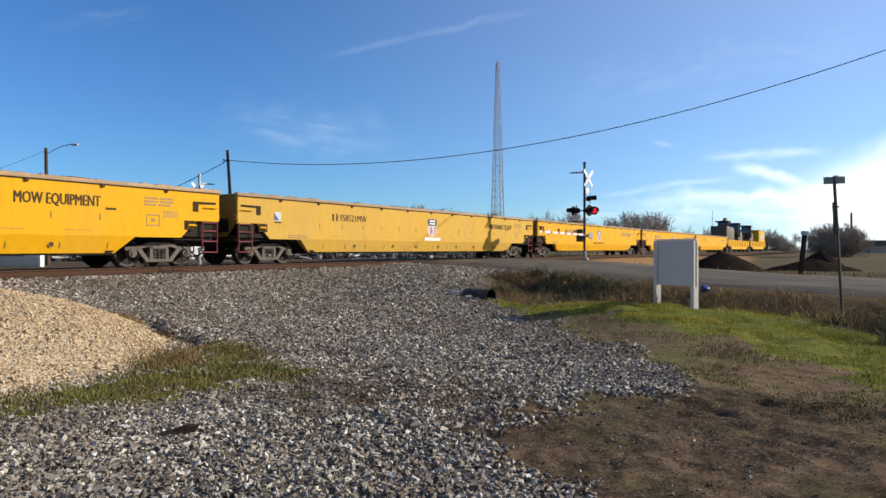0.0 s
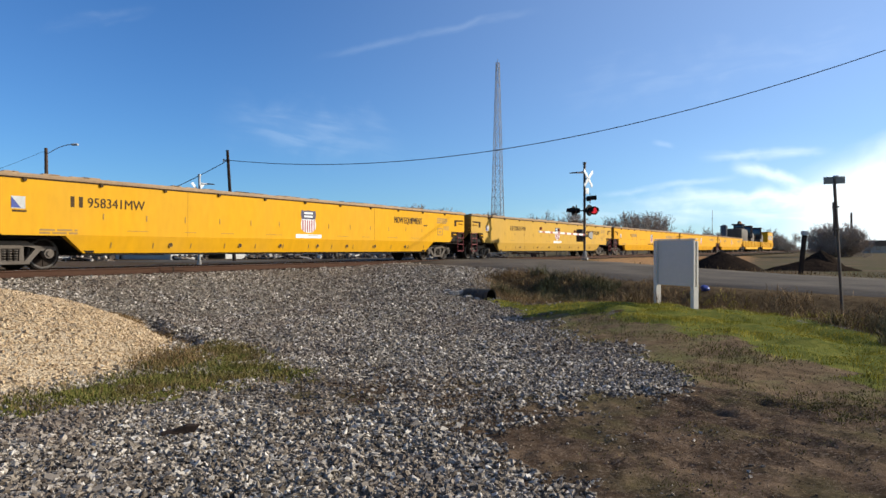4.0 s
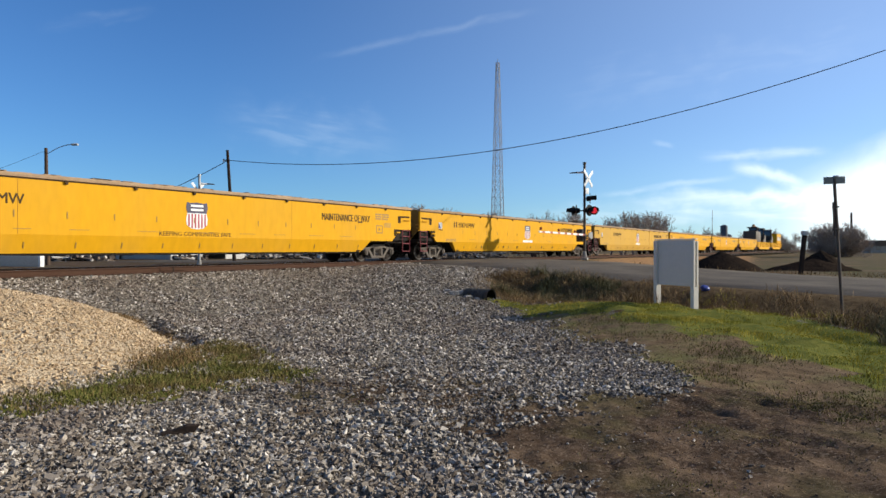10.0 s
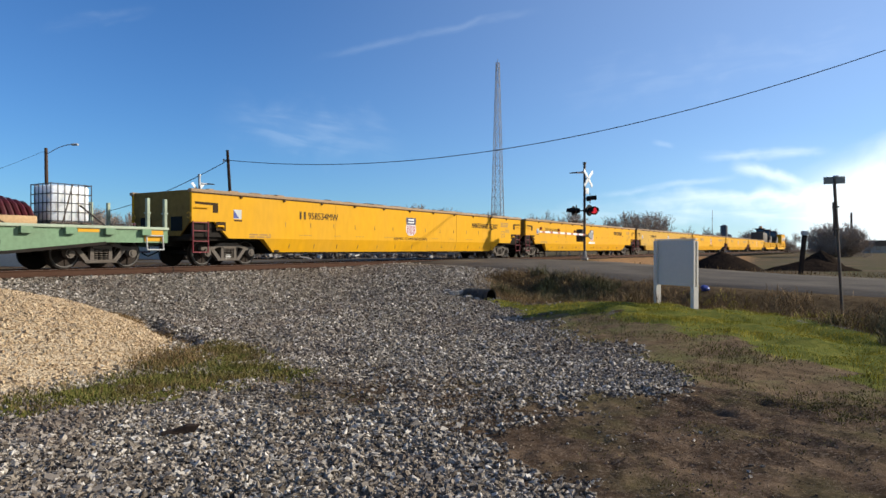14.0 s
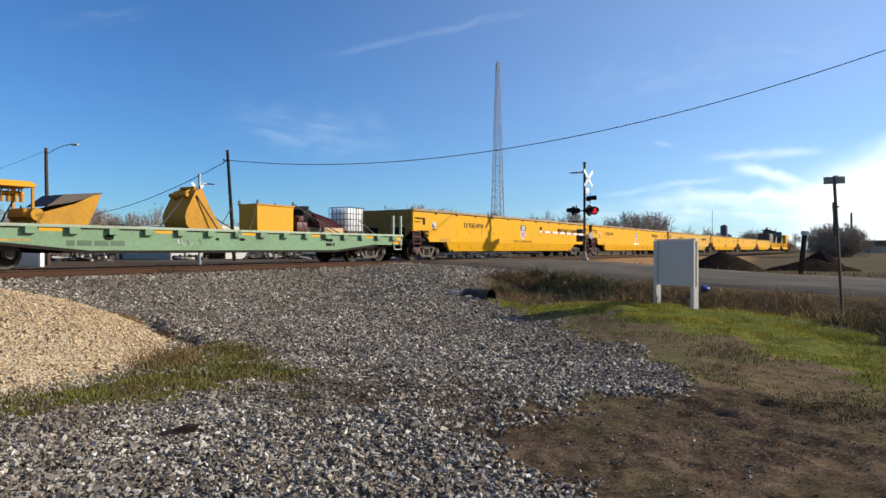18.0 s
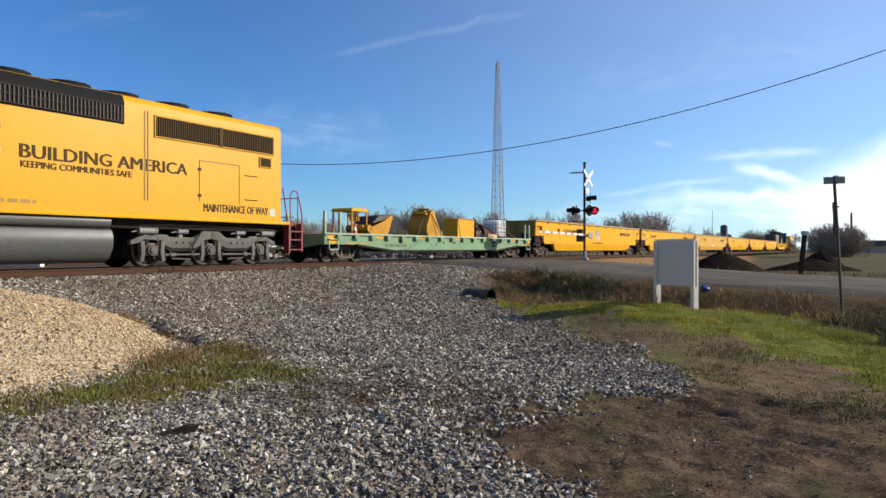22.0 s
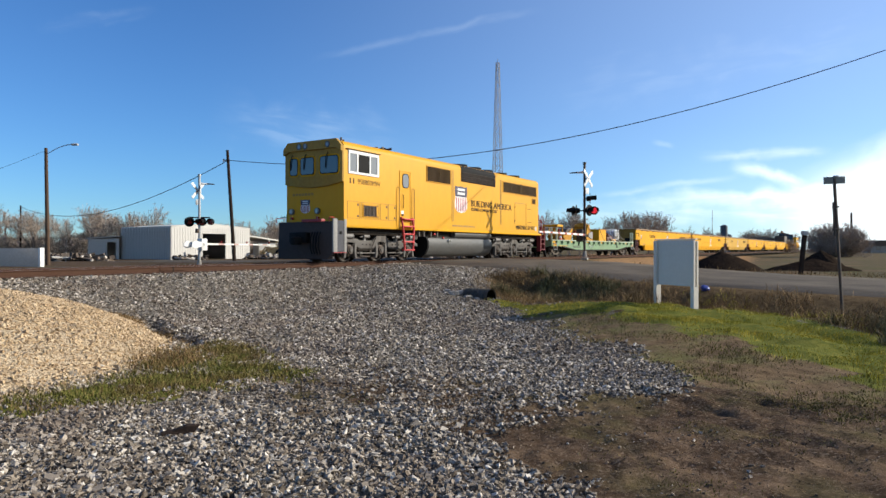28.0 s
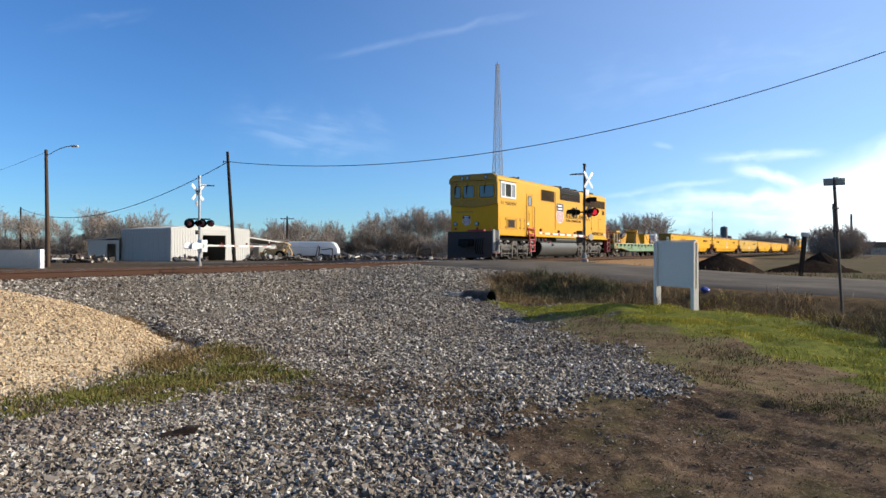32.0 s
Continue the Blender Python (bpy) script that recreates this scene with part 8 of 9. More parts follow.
# ---- the head of the train, far off ----
def gondola():
    t = thing("gondola_car", Matrix(), "low yellow wagon carrying work machines", "freight wagon", "cars at the head of the train")
    L = 23.2
    bm = bmesh.new()
    box(bm, 0, L, -1.5, 1.5, 0.95, 1.15, 0.02)
    part("deck", bm, UNDER, t)
    for s in (-1, 1):
        bm = bmesh.new()
        slab(bm, [(0, 2.0), (L, 2.0), (L, 1.0), (L - 3, 0.9), (L - 3.5, 0.5), (3.5, 0.5), (3, 0.9), (0, 1.0)], *sorted((s * 1.42, s * 1.52)), "y")
        part("side_wall", bm, YELLOW_WORN, t, smooth=False)
        for k in range(12):
            bm = bmesh.new()
            x = 0.6 + k * (L - 1.2) / 11
            box(bm, x - 0.06, x + 0.06, *sorted((s * 1.52, s * 1.60)), 0.95, 2.0)
            part("rib", bm, YELLOW_WORN, t, smooth=False)
    for X in ((lambda v: v), (lambda v: L - v)):
        bm = bmesh.new()
        box(bm, *sorted((X(-0.7), X(0.3))), -0.15, 0.15, 0.68, 1.0, 0.04)
        part("coupler", bm, STEEL_DARK, t)
        car_truck(X(1.9), t)
    return t


def work_machine(kind):
    labels = ("track excavator with dark cab and folded boom", "yellow work machine with a tall dark engine box")
    t = thing("work_machine", Matrix(), labels[kind], "work machine", "machines on the head cars")
    bm = bmesh.new()
    for s in (-1, 1):
        slab(bm, [(0.2, 0.0), (4.2, 0.0), (4.5, 0.35), (4.2, 0.75), (0.2, 0.75), (-0.1, 0.35)], *sorted((s * 0.7, s * 1.25)), "y", 0.04)
    part("tracks", bm, BLACK, t)
    bm = bmesh.new()
    slab(bm, [(0.0, 0.8), (4.4, 0.8), (4.5, 1.6), (3.9, 2.3), (2.4, 2.5), (2.2, 1.5), (0.0, 1.4)] if kind else [(-1.2, 0.8), (6.0, 0.8), (6.1, 2.6), (5.4, 2.9), (-1.1, 3.0)], -1.2, 1.2, "y", 0.06)
    part("house", bm, MACHINE_DARK, t)
    bm = bmesh.new()
    box(bm, 0.2, 2.0, -1.1, 0.3, 1.4 if kind else 2.95, 3.6, 0.06)
    cab = part("cab", bm, GLASS_DARK, t, "dark glazed cab")
    for x in (0.18, 1.1, 1.98):
        for yy in (-1.12, 0.30):
            bm = bmesh.new()
            box(bm, x - 0.05, x + 0.05, yy - 0.05, yy + 0.05, 1.4 if kind else 2.95, 3.65)
            part("cab_post", bm, GREY_DARK, cab)
    bm = bmesh.new()
    box(bm, 0.0, 2.6, -1.25, 0.7, 3.62, 3.85, 0.05)
    part("cab_roof", bm, GREY_DARK, cab)
    bm = bmesh.new()
    if kind == 0:
        pipe(bm, [(3.2, 0, 1.8), (3.6, 0, 3.4), (4.6, 0, 4.2), (6.2, 0, 3.8), (7.8, 0, 2.4), (8.4, 0, 1.0)], 0.34, 8)
        part("boom", bm, RUST_PAINT, t, "rusty orange boom")
        bm = bmesh.new()
        slab(bm, [(7.7, 0.5), (9.0, 0.3), (9.1, 1.0), (8.5, 1.7), (7.8, 1.4)], -0.6, 0.6, "y", 0.05)
        part("bucket", bm, STEEL_DARK, t)
        bm = bmesh.new()
        rod(bm, (3.4, 0.3, 2.6), (4.8, 0.3, 3.7), 0.10, 8)
        part("ram", bm, GALV, t)
    else:
        pipe(bm, [(4.0, 0, 1.6), (4.6, 0, 3.0), (5.6, 0, 2.8), (6.9, 0, 1.0)], 0.24, 8)
        part("boom", bm, RUST_PAINT, t, "rusty orange boom")
        bm = bmesh.new()
        box(bm, 2.6, 3.9, -0.9, 0.9, 2.3, 3.1, 0.08)
        part("engine_hood", bm, MACHINE_DARK, t)
    return t


MACHINE_DARK = surface("dark_greasy_machine_steel", (0.10, 0.075, 0.05), 0.7, amount=0.6, dirt=(0.05, 0.045, 0.04), large=1.5, fine=8)
RUST_PAINT = surface("rusty_orange_paint", (0.34, 0.15, 0.04), 0.7, amount=0.7, dirt=(0.12, 0.07, 0.04), large=1.4, fine=8)
HEAD_U = WELL_U + 6 * PITCH
for k in range(2):
    ride(gondola(), HEAD_U + k * 24.6)
ride(work_machine(0), HEAD_U + 2.0, 0, 1.15)
ride(work_machine(1), HEAD_U + 12.5, 0, 1.15)
ride(work_machine(1), HEAD_U + 26.5, 0, 1.15)


def end_unit():
    t = thing("crew_cabin", Matrix(), "tall yellow cabin on the leading wagon", "cabin")
    bm = bmesh.new()
    box(bm, 0, 9.5, -1.4, 1.4, 0, 3.1, 0.08)
    part("body", bm, YELLOW_WORN, t)
    for k in range(4):
        bm = bmesh.new()
        box(bm, 1.0 + k * 2.1, 2.1 + k * 2.1, -1.42, -1.38, 1.4, 2.4)
        part("window", bm, GLASS_DARK, t, smooth=False)
    bm = bmesh.new()
    box(bm, -0.15, 9.65, -1.5, 1.5, 3.1, 3.2, 0.03)
    part("roof", bm, YELLOW_RIM, t)
    return t


ride(end_unit(), HEAD_U + 24.6 + 13.2, 0, 1.15)


# ---- bare winter trees ----
def branch_net(seed, height, spread, twigs, lean=0.0, stems=1, low=False):
    """Segments (from, to, radius) of a bare tree."""
    rnd = random.Random(seed)
    wood, fine = [], []

    def grow(p, d, length, r, depth):
        steps = 3 if depth < 2 else 2
        for k in range(steps):
            d = (d + Vector((rnd.gauss(0, 0.16), rnd.gauss(0, 0.16), rnd.gauss(0.03, 0.10)))).normalized()
            q = p + d * (length / steps)
            (wood if depth < 2 else fine).append((p, q, r, r * 0.82))
            p, r = q, r * 0.82
            if depth < 4 and (k > 0 or depth > 0):
                for _ in range(2):
                    side = Vector((rnd.gauss(0, 1), rnd.gauss(0, 1), rnd.gauss(0.55, 0.5))).normalized()
                    grow(p, (d * 0.75 + side * spread).normalized(), length * rnd.uniform(0.5, 0.75), r * 0.62, depth + 1)
        if depth < 4:
            grow(p, d, length * 0.62, r * 0.8, depth + 1)

    for s in range(stems):
        a = rnd.uniform(0, 6.28)
        off = Vector((math.cos(a), math.sin(a), 0)) * (0.25 * (stems > 1))
        wide = rnd.uniform(0.5, 7.0) if low else 1.2
        grow(off, Vector((off.x * wide + lean, off.y * wide, 1)).normalized(), height * (0.26 if low else 0.40), height * (0.010 if low else 0.020), 1 if low else 0)
    return wood, fine


def sticks(segments, sides, least):
    """Tapered sticks with few sides, as arrays."""
    v, f = [], []
    for a, b, r0, r1 in segments:
        d = (b - a).normalized()
        s = d.orthogonal().normalized()
        w = d.cross(s)
        base = len(v)
        r0, r1 = max(r0, least), max(r1, least * 0.8)
        for c, r in ((a, r0), (b, r1)):
            for k in range(sides):
                q = 2 * math.pi * k / sides
                v.append(c + s * (r * math.cos(q)) + w * (r * math.sin(q)))
        for k in range(sides):
            n = (k + 1) % sides
            f.append((base + k, base + n, base + sides + n, base + sides + k))
    return v, f


def twig_tips(segments, least):
    """Far twigs: one tapered sliver each, turned at random about its own length."""
    v, f = [], []
    rnd = random.Random(9)
    for a, b, r0, r1 in segments:
        d = (b - a).normalized()
        s = d.orthogonal().normalized()
        q = rnd.uniform(0, math.pi)
        s = (s * math.cos(q) + d.cross(s) * math.sin(q)) * max(r0, least)
        f.append((len(v), len(v) + 1, len(v) + 2))
        v += [a - s, a + s, b + d * (b - a).length * 0.3]
    return v, f


def tree_meshes(seed, height, spread, twigs, stems, tone, low=False):
    wood, fine = branch_net(seed, height, spread, twigs, 0.0, stems, low)
    tall = max(b.z for a, b, r, q in wood + fine)
    wood, fine = ([(a * (height / tall), b * (height / tall), r, q) for a, b, r, q in w] for w in (wood, fine))
    out = []
    for nm, seg, m in (("trunk", wood, BARK), ("crown", fine, tone)):
        v, f = sticks(seg, 3, 0.03) if nm == "trunk" else twig_tips(seg, 0.020)
        me = bpy.data.meshes.new(nm)
        me.from_pydata(v, [], f)
        me.materials.append(m)
        out.append(me)
    return out


TREES = [tree_meshes(s, 7.0, sp, tw, st, TWIG) for s, sp, tw, st in ((1, 0.50, 4, 1), (2, 0.42, 4, 1), (5, 0.52, 4, 2), (8, 0.50, 4, 3))]
BRUSH = [tree_meshes(s, 3.6, 0.95, 4, 3, TWIG_DARK) for s in (21, 22)] + [tree_meshes(s, 3.6, 0.8, 4, 12, TWIG, True) for s in (31, 32)]


def plant(x, y, kind, scale, turn, brush=False):
    trunk, crown = (BRUSH if brush else TREES)[kind]
    name = "bush" if brush else "tree"
    t = thing(name, Matrix.Translation(stand(x, y, 0.05)) @ pose(0, 0, 0, 0, 0, turn) @ Matrix.Diagonal((scale, scale, scale, 1)), "dense leafless thicket of dark twigs" if brush else "bare grey-brown winter tree with fine twigs", "shrub" if brush else "tree", "brush along the field" if brush else "bare trees along the field")
    part("trunk", trunk, None, t)
    part("crown", crown, None, t)
    return t


rnd = random.Random(77)


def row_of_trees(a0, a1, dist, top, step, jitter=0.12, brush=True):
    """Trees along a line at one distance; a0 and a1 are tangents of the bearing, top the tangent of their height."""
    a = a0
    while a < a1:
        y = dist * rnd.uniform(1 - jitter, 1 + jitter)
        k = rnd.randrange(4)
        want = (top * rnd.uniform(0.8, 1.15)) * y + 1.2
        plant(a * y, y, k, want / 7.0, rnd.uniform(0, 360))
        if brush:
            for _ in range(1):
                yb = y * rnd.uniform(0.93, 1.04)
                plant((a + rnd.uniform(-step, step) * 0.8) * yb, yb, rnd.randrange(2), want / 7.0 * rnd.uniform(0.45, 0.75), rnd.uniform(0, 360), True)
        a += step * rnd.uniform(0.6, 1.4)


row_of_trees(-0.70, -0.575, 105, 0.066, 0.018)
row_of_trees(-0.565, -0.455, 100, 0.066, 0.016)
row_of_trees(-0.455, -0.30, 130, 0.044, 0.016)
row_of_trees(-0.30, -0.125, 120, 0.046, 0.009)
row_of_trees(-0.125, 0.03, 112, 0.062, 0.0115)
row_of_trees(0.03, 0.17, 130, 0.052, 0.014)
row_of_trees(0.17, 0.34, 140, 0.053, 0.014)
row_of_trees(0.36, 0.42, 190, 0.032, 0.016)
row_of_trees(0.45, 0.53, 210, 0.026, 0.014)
for k, s in ((-3.2, 0.9), (-2.2, 1.35), (-1.2, 1.75), (0.0, 1.9), (1.1, 1.8), (2.2, 1.55), (3.4, 1.1), (0.4, 1.6), (-0.6, 1.5), (1.7, 1.3)):
    plant(61.7 + 0.62 * k, 105 + rnd.uniform(-1.5, 1.5), 2 + rnd.randrange(2), 0.86 * s, rnd.uniform(0, 360), True)
for k, s in ((-5.0, 1.3), (-2.5, 1.9), (0.0, 2.1), (2.4, 1.8), (4.6, 1.4), (7.0, 1.0)):
    plant(91.5 + k, 190 + rnd.uniform(-2, 2), 2 + rnd.randrange(2), s, rnd.uniform(0, 360), True)
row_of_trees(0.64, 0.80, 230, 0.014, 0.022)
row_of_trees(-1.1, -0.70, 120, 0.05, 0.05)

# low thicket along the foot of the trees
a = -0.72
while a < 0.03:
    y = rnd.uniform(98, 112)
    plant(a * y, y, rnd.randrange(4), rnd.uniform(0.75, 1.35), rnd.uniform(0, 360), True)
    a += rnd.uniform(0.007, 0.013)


# ---- loose stones ----
def solid_shape(kind):
    bm = bmesh.new()
    if kind == "octa":
        q = [bm.verts.new(c) for c in ((1, 0, 0), (0, 1, 0), (-1, 0, 0), (0, -1, 0), (0, 0, 1), (0, 0, -1))]
        for k in range(4):
            bm.faces.new((q[k], q[(k + 1) % 4], q[4]))
            bm.faces.new((q[(k + 1) % 4], q[k], q[5]))
        bm.verts.index_update()
    else:
        bmesh.ops.create_cube(bm, size=1.45)
        bmesh.ops.triangulate(bm, faces=bm.faces[:])
    v = np.array([q.co[:] for q in bm.verts])
    f = np.array([[q.index for q in p.verts] for p in bm.faces])
    bm.free()
    return v, f


SHAPES = [solid_shape("octa"), solid_shape("octa"), solid_shape("cube")]
dice = np.random.default_rng(5)


def mesh_from(name, points, tris, material):
    me = bpy.data.meshes.new(name)
    me.vertices.add(len(points))
    me.vertices.foreach_set("co", points.ravel())
    me.loops.add(tris.size)
    me.loops.foreach_set("vertex_index", tris.ravel().astype(np.int32))
    me.polygons.add(len(tris))
    me.polygons.foreach_set("loop_start", np.arange(0, tris.size, 3, dtype=np.int32))
    me.update(calc_edges=True)
    me.materials.append(material)
    return me


def stone_field(name, x, y, size, material, label, sink=0.27, flat=0.60):
    """Loose broken stones, each its own closed little solid, lying on the ground."""
    pts, tris, base = [], [], 0
    pick = dice.integers(0, len(SHAPES), len(x))
    for k, (sv, sf) in enumerate(SHAPES):
        px, py, ps = x[pick == k], y[pick == k], size[pick == k]
        n = len(px)
        z = ground_at(px, py)
        shape = dice.uniform(0.45, 1.5, (n, 3)) * np.array([1.1, 0.85, flat])
        wob = sv[None] * (1 + dice.uniform(-0.5, 0.4, (n, len(sv), 3)))
        v = wob * shape[:, None, :] * ps[:, None, None]
        a, b, c = dice.uniform(0, 2 * np.pi, n), dice.normal(0, 0.5, n), dice.normal(0, 0.5, n)
        vx, vy, vz = v[..., 0], v[..., 1], v[..., 2]
        vy, vz = vy * np.cos(b)[:, None] - vz * np.sin(b)[:, None], vy * np.sin(b)[:, None] + vz * np.cos(b)[:, None]
        vx, vz = vx * np.cos(c)[:, None] + vz * np.sin(c)[:, None], -vx * np.sin(c)[:, None] + vz * np.cos(c)[:, None]
        vx, vy = vx * np.cos(a)[:, None] - vy * np.sin(a)[:, None], vx * np.sin(a)[:, None] + vy * np.cos(a)[:, None]
        pts.append(np.stack([vx + px[:, None], vy + py[:, None], vz + (z + ps * (flat - sink))[:, None]], -1).reshape(-1, 3))
        tris.append((sf[None] + (np.arange(n) * len(sv))[:, None, None]).reshape(-1, 3) + base)
        base += n * len(sv)
    me = mesh_from(name, np.concatenate(pts), np.concatenate(tris), material)
    me.shade_flat()
    return tagged(new(name, me), label, "gravel", kind="stuff")


def stone_material(name, stops, rough=0.9, dusty=True):
    m, n, l, b = shader(name)
    tc = n.new("ShaderNodeTexCoord").outputs["Object"]
    r = n.new("ShaderNodeNewGeometry").outputs["Random Per Island"]
    col = ramp(n, l, r, stops)
    col = blend(n, l, 0.35, col, ramp(n, l, noise_node(n, l, tc, 90, 3), [(0.3, (0.35, 0.35, 0.35)), (0.7, (1, 1, 1))]), "MULTIPLY")
    dust = ramp(n, l, noise_node(n, l, tc, 0.5, 4), [(0.45, (0, 0, 0)), (0.66, (0.62, 0.62, 0.62)) if dusty else (0.8, (0.45, 0.45, 0.45))])
    l.new(blend(n, l, dust, col, (0.135, 0.10, 0.078) if dusty else (0.17, 0.13, 0.10)), b.inputs["Base Color"])
    b.inputs["Roughness"].default_value = rough
    b.inputs["Specular IOR Level"].default_value = 0.08
    bump(n, l, b, noise_node(n, l, tc, 120, 3), 0.4, 0.01)
    return m


GREY_STONE = stone_material("crushed_grey_stone", [(0.0, (0.0664, 0.0506, 0.0372)), (0.3, (0.168, 0.137, 0.105)), (0.7, (0.337, 0.287, 0.232)), (0.9, (0.514, 0.452, 0.376)), (1.0, (0.709, 0.642, 0.557))])
DULL_STONE = stone_material("dull_brown_pebbles", [(0.0, (0.0774, 0.0516, 0.0318)), (0.7, (0.189, 0.133, 0.086)), (1.0, (0.387, 0.301, 0.215))])
PALE_STONE = stone_material("pale_limestone_chips", [(0.0, (0.361, 0.249, 0.146)), (0.5, (0.482, 0.348, 0.206)), (1.0, (0.585, 0.456, 0.301))], dusty=False)


def scatter(n, y0, y1, key, side=0.72, floor=0.35, x0=None, x1=None):
    y = np.sqrt(dice.uniform(y0 * y0, y1 * y1, n))
    x = dice.uniform(-side, side, n) * y if x0 is None else dice.uniform(x0, x1, n)
    c = covers(x, y)
    keep = dice.uniform(0, 1, n) < np.clip((sum(c[k] for k in key) - floor) / (1 - floor) * 1.6, 0, 1)
    keep &= dice.uniform(0, 1, n) < np.clip(0.92 + 1.2 * rough_noise(x, y, 0.5, 12.0) + 0.8 * rough_noise(x, y, 1.6, 15.0), 0.2, 1) if key[0] == "gravel" else True
    lat = -x * math.cos(TURN) + y * math.sin(TURN)
    d, _ = along_road(x, y)
    keep &= (lat < MID - 1.0) & (d > ROAD_HALF + 0.1)
    return x[keep], y[keep]


xs, ys, ss = [], [], []
for y0, y1, n, lo, hi in ((3.6, 5.6, 30000, 0.010, 0.032), (5.6, 7.5, 34000, 0.010, 0.030), (7.5, 10.0, 48000, 0.010, 0.030), (10.0, 15.0, 64000, 0.013, 0.036), (15.0, 27.0, 84000, 0.018, 0.044)):
    x, y = scatter(n, y0, y1, ("gravel",), floor=0.03)
    xs.append(x)
    ys.append(y)
    ss.append(lo + (hi - lo) * dice.uniform(0, 1, len(x)) ** 1.6)
stone_field("gravel", np.concatenate(xs), np.concatenate(ys), np.concatenate(ss), GREY_STONE, "crushed grey ballast stones lying loose")
x, y = scatter(62000, 6.0, 14.6, ("heap",), x0=-10.0, x1=-3.4)
stone_field("limestone_chips", x, y, 0.009 + 0.022 * dice.uniform(0, 1, len(x)) ** 2.2, PALE_STONE, "pale tan limestone chips in a low heap")
x, y = scatter(8000, 3.6, 11.0, ("dirt",), floor=0.0)
k = (x < 2.6) & (rough_noise(x, y, 1.3, 55.0) + dice.normal(0, 0.15, len(x)) > 0.02)
stone_field("strewn_gravel", x[k], y[k], 0.006 + 0.014 * dice.uniform(0, 1, k.sum()) ** 2, GREY_STONE, "grey stones strewn thinly over the dirt")
x, y = scatter(50000, 3.6, 14.0, ("dirt", "earth"))
stone_field("pebbles", x, y, 0.0025 + 0.009 * dice.uniform(0, 1, len(x)) ** 3, DULL_STONE, "small pebbles scattered over the dirt")
# ballast between and beside the ties
n = 14000
u, lat = dice.uniform(-14, 32, n), MID + dice.uniform(-1.75, 1.6, n)
x, y = u * ALONG.x + lat * ACROSS.x, u * ALONG.y + lat * ACROSS.y
d, _ = along_road(x, y)
keep = (d > ROAD_HALF + 0.2) & (np.abs(np.abs(lat - MID) - 0.7535) > 0.12)
stone_field("track_ballast", x[keep], y[keep], dice.uniform(0.03, 0.06, keep.sum()), GREY_STONE, "grey ballast stones between the ties", sink=0.1)


# ---- grass and weeds ----
def blades(name, x, y, height, width, material, label, lean=0.5, category="grass"):
    n = len(x)
    z = ground_at(x, y) - 0.01
    a = dice.uniform(0, 2 * np.pi, n)
    dx, dy = np.cos(a), np.sin(a)
    bend = dice.normal(0, lean, n) * height
    ba = dice.uniform(0, 2 * np.pi, n)
    bx, by = np.cos(ba) * bend, np.sin(ba) * bend
    w = width / 2
    pts = np.stack([
        np.stack([x - dx * w, y - dy * w, z], -1), np.stack([x + dx * w, y + dy * w, z], -1),
        np.stack([x + dx * w * 0.7 + bx * 0.35, y + dy * w * 0.7 + by * 0.35, z + height * 0.6], -1), np.stack([x - dx * w * 0.7 + bx * 0.35, y - dy * w * 0.7 + by * 0.35, z + height * 0.6], -1),
        np.stack([x + bx, y + by, z + height], -1)], 1).reshape(-1, 3)
    k = (np.arange(n) * 5)[:, None]
    tris = np.concatenate([k + np.array([[0, 1, 2]]), k + np.array([[0, 2, 3]]), k + np.array([[3, 2, 4]])], 0)
    me = mesh_from(name, pts, tris, material)
    return tagged(new(name, me), label, category, kind="stuff")


def blade_material(name, stops, patch=(0.20, 0.17, 0.05)):
    m, n, l, b = shader(name)
    r = n.new("ShaderNodeNewGeometry").outputs["Random Per Island"]
    tc = n.new("ShaderNodeTexCoord").outputs["Object"]
    col = ramp(n, l, r, stops)
    col = blend(n, l, ramp(n, l, noise_node(n, l, tc, 1.1, 3), [(0.38, (0, 0, 0)), (0.62, (0.8, 0.8, 0.8))]), col, patch)
    l.new(col, b.inputs["Base Color"])
    b.inputs["Roughness"].default_value = 0.8
    b.inputs["Specular IOR Level"].default_value = 0.1
    return m


GRASS = blade_material("winter_grass_blades", [(0.0, (0.0819, 0.0915, 0.00963)), (0.6, (0.308, 0.274, 0.027)), (1.0, (0.54, 0.433, 0.0771))], (0.463, 0.347, 0.0482))
GRASS_DULL = blade_material("dull_patch_grass", [(0.0, (0.0482, 0.053, 0.0115)), (0.6, (0.12, 0.125, 0.026)), (1.0, (0.231, 0.193, 0.0626))], (0.144, 0.101, 0.0404))
DRY = blade_material("dry_weed_stalks", [(0.0, (0.0752, 0.0448, 0.0209)), (0.6, (0.247, 0.155, 0.072)), (1.0, (0.463, 0.301, 0.144))], (0.129, 0.0819, 0.0348))


BRAMBLE = blade_material("dark_bramble_stalks", [(0.0, (0.04, 0.034, 0.019)), (0.6, (0.135, 0.105, 0.055)), (1.0, (0.31, 0.24, 0.13))], (0.075, 0.08, 0.032))


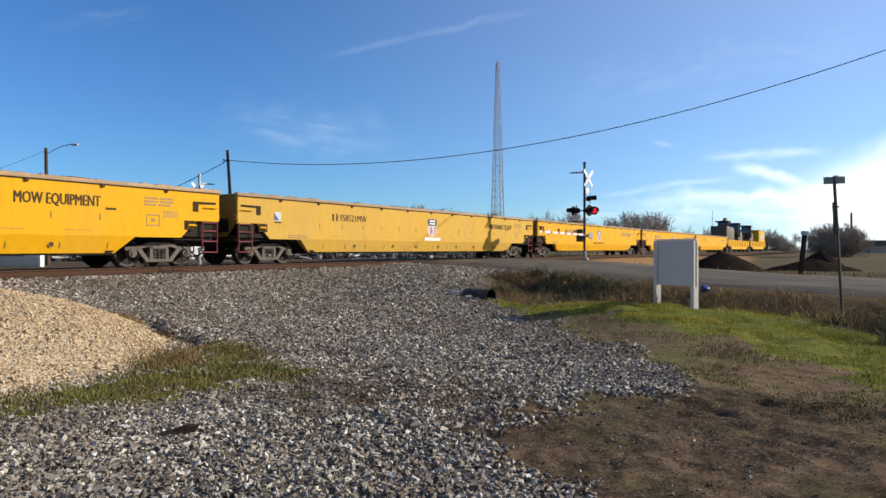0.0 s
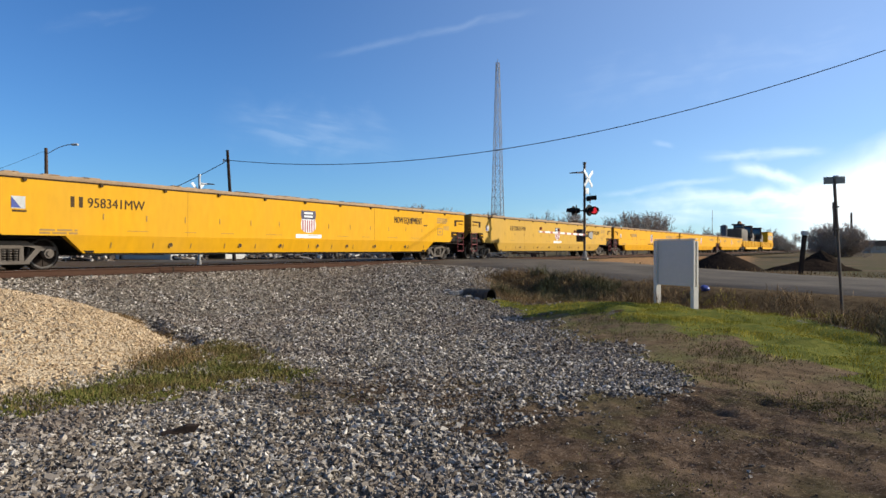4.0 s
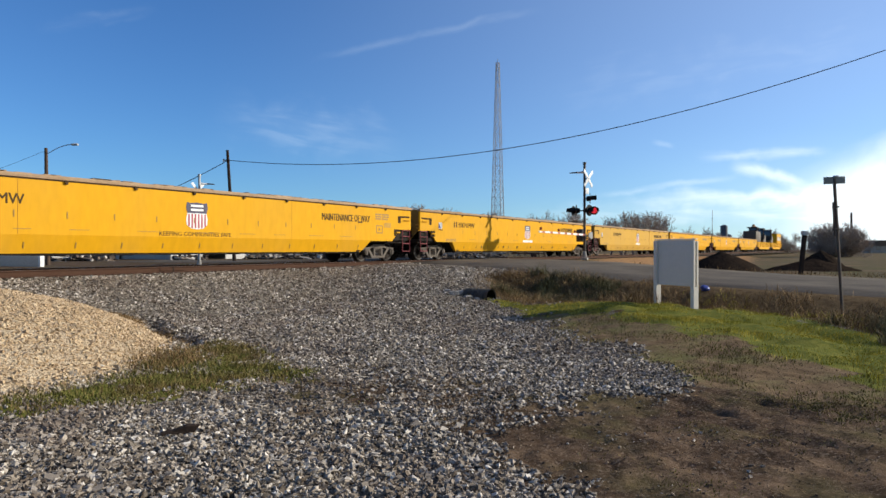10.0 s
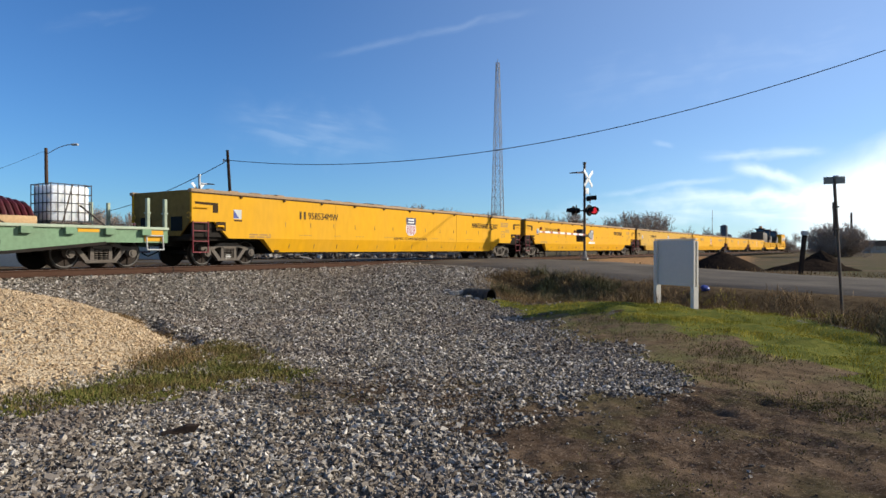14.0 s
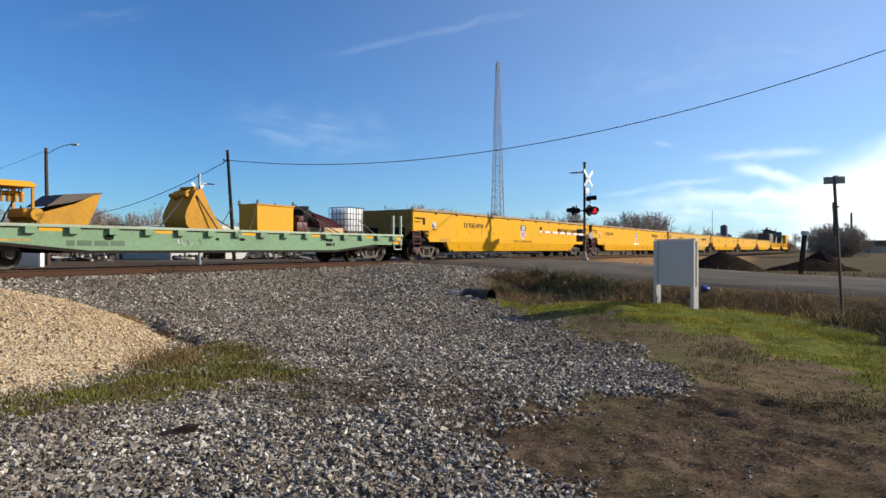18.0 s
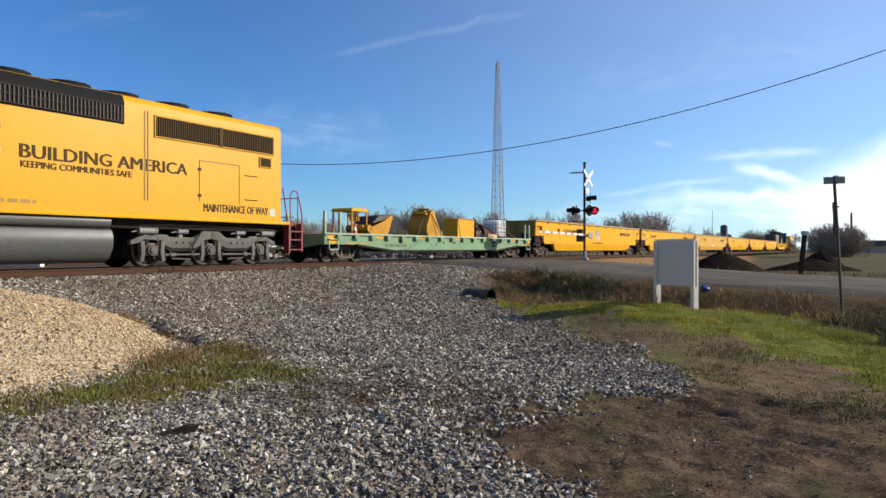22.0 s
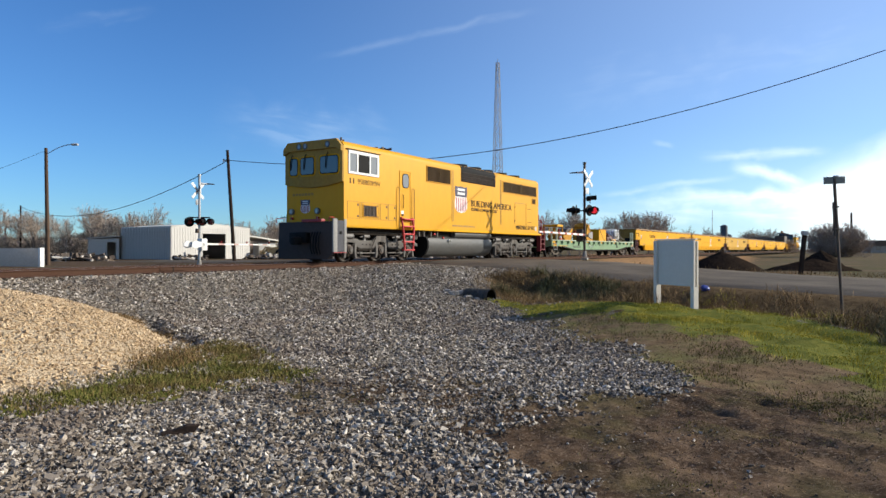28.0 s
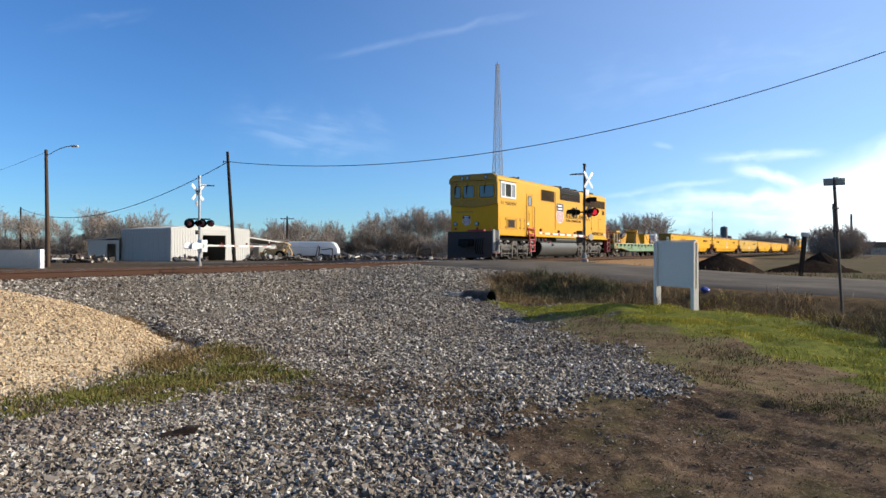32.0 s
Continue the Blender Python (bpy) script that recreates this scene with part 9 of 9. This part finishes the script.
def spread(n, poly, grow, x0, x1, y0, y1, clump):
    x, y = dice.uniform(x0, x1, n), dice.uniform(y0, y1, n)
    s = inside(poly, x, y) + grow + 0.55 * rough_noise(x, y, 0.9, 3.0) + 0.35 * rough_noise(x, y, 2.7, 9.0)
    patchy = rough_noise(x, y, clump, 4.0) * 0.9 + rough_noise(x, y, clump * 3.1, 7.0) * 0.5
    keep = dice.uniform(0, 1, n) < np.clip(s / 0.6, 0, 1) * np.clip(0.62 + patchy if poly is not PATCH else 0.68 + 1.1 * patchy, 0.03, 1)
    d, _ = along_road(x, y)
    keep &= d > ROAD_HALF + 0.15
    if poly is PATCH:
        keep &= heap_reach(x, y) > 1.0 + 0.05 * rough_noise(x, y, 2.5, 90.0)
    return x[keep], y[keep]


x, y = spread(190000, LAWN, 0.15, 1, 12, 6, 21, 0.8)
blades("lawn_grass", x, y, dice.uniform(0.02, 0.055, len(x)) * np.clip(1.1 + 1.6 * rough_noise(x, y, 1.3, 41.0), 0.5, 2.2), dice.uniform(0.006, 0.014, len(x)), GRASS, "short bright green winter grass", 0.45)
x, y = spread(70000, PATCH, 0.12, -6.2, -1, 6, 11.2, 1.1)
blades("grass_patch", x, y, dice.uniform(0.03, 0.095, len(x)), dice.uniform(0.006, 0.014, len(x)), GRASS_DULL, "ragged green grass between gravel heaps", 0.95)
x, y = spread(14000, PATCH, 0.35, -6.2, -1, 6, 11.2, 1.6)
blades("dry_grass_patch", x, y, dice.uniform(0.02, 0.08, len(x)), dice.uniform(0.005, 0.012, len(x)), DRY, "dry straw-coloured grass between gravel heaps", 0.7)
x, y = spread(60000, EARTH, 0.45, 1.5, 8, 5.5, 16, 0.8)
k = rough_noise(x, y, 1.1, 61.0) + dice.normal(0, 0.12, len(x)) > 0.0
x, y = x[k], y[k]
blades("sparse_grass", x, y, dice.uniform(0.02, 0.07, len(x)), dice.uniform(0.006, 0.014, len(x)), GRASS_DULL, "sparse grass on bare earth", 0.6)
x, y = scatter(150000, 3.6, 13.0, ("dirt", "earth"), floor=0.1)
k = rough_noise(x, y, 1.2, 91.0) + 0.5 * rough_noise(x, y, 3.6, 92.0) + dice.normal(0, 0.2, len(x)) > -0.05
x, y = x[k], y[k]
blades("straw_litter", x, y, dice.uniform(0.004, 0.020, len(x)), dice.uniform(0.003, 0.009, len(x)), DRY, "bits of dry straw lying on the dirt", 2.2, "litter")
x, y = scatter(60000, 3.6, 10.0, ("dirt",), floor=0.1)
k = rough_noise(x, y, 0.9, 95.0) + 0.5 * rough_noise(x, y, 2.8, 96.0) + dice.normal(0, 0.1, len(x)) > 0.22
blades("dirt_grass", x[k], y[k], dice.uniform(0.008, 0.035, k.sum()), dice.uniform(0.004, 0.010, k.sum()), GRASS_DULL, "thin flattened grass growing through the dirt", 1.0)
x, y = spread(15000, TUFTS, 0.15, 2.5, 5, 5.5, 7.6, 1.6)
blades("grass_tufts", x, y, dice.uniform(0.015, 0.05, len(x)), dice.uniform(0.005, 0.012, len(x)), GRASS_DULL, "thin green tufts in the dark dirt", 0.7)
x, y = spread(170000, WEEDS, 0.4, 1, 19, 6, 25, 0.6)
blades("ditch_weeds", x, y, dice.uniform(0.10, 0.34, len(x)) * np.clip(0.75 + 1.3 * rough_noise(x, y, 0.7, 44.0) + 0.6 * rough_noise(x, y, 2.1, 45.0), 0.2, 1.5), dice.uniform(0.006, 0.014, len(x)), DRY, "tangled brown dry weeds in the ditch", 1.25, "weeds")
x, y = spread(60000, WEEDS, 0.2, 4.5, 19, 6, 20, 0.6)
k = rough_noise(x, y, 0.45, 71.0) + 0.15 * rough_noise(x, y, 2.0, 72.0) > 0.05
blades("verge_grass", x[k], y[k], dice.uniform(0.06, 0.2, k.sum()), dice.uniform(0.006, 0.014, k.sum()), GRASS, "rank green grass among the ditch weeds", 0.7)
x, y = dice.uniform(-5.0, -2.8, 7000), dice.uniform(7.8, 11.0, 7000)
k = np.hypot((x + 3.75) * 1.3, (y - 9.3) / 1.5) < 0.35 + 0.4 * dice.uniform(0, 1, len(x))
blades("dead_weeds", x[k], y[k], dice.uniform(0.03, 0.15, k.sum()), dice.uniform(0.006, 0.012, k.sum()), DRY, "dead brown weeds at the foot of the heap", 1.3, "weeds")
# dark brambles at the head of the ditch, and a rank clump further along it
n = 26000
x, y = dice.uniform(1.5, 6.5, n), dice.uniform(17.5, 24.5, n)
k = (np.hypot((x - 3.55) / 2.1, (y - 21.2) / 2.6) + 0.5 * rough_noise(x, y, 0.9, 101.0) + 0.3 * rough_noise(x, y, 2.3, 102.0) < 0.75) & (along_road(x, y)[0] > ROAD_HALF + 0.3)
blades("brambles", x[k], y[k], dice.uniform(0.08, 0.36, k.sum()) * np.clip(0.8 + 1.2 * rough_noise(x[k], y[k], 1.3, 103.0), 0.3, 1.4), dice.uniform(0.008, 0.02, k.sum()), BRAMBLE, "dark brambles and dead stalks in the ditch", 1.0, "brambles")
n = 16000
x, y = dice.uniform(7.0, 10.5, n), dice.uniform(9.0, 14.0, n)
k = (np.hypot((x - 8.4) / 1.5, (y - 11.2) / 1.9) + 0.5 * rough_noise(x, y, 1.0, 111.0) < 0.8)
blades("rank_weeds", x[k], y[k], dice.uniform(0.1, 0.42, k.sum()) * np.clip(0.8 + 1.2 * rough_noise(x[k], y[k], 1.5, 113.0), 0.3, 1.4), dice.uniform(0.007, 0.016, k.sum()), BRAMBLE, "rank dark weeds beside the sign post", 1.0, "weeds")
# dark tufts on the eroded bank behind the heap
n = 5000
k = dice.uniform(0, 1, n)
x, y = -7.0 + 2.6 * k + dice.normal(0, 0.10, n), 14.4 - 3.2 * k + dice.normal(0, 0.14, n)
keep = rough_noise(x, y, 2.2, 81.0) > -0.05
x, y = x[keep], y[keep]
blades("bank_tufts", x, y, dice.uniform(0.02, 0.12, len(x)), dice.uniform(0.006, 0.014, len(x)), DRY, "dark dead tufts on a small eroded bank", 1.2, "weeds")
# verge on the far side of the road, and field grass beyond the track
n = 30000
x, y = dice.uniform(5, 46, n), dice.uniform(16, 58, n)
d, _ = along_road(x, y)
lat = -x * math.cos(TURN) + y * math.sin(TURN)
k = (d > ROAD_HALF + 0.2) & (d < ROAD_HALF + 12) & (lat < MID - 2.5) & (x > 8 - (y - 20) * 0.3) & (dice.uniform(0, 1, n) < np.clip(0.5 + rough_noise(x, y, 0.3, 2.0), 0, 1))
blades("verge_weeds", x[k], y[k], dice.uniform(0.06, 0.26, k.sum()), dice.uniform(0.015, 0.03, k.sum()), DRY, "dry weeds along the far verge", 0.5, "weeds")


motions()
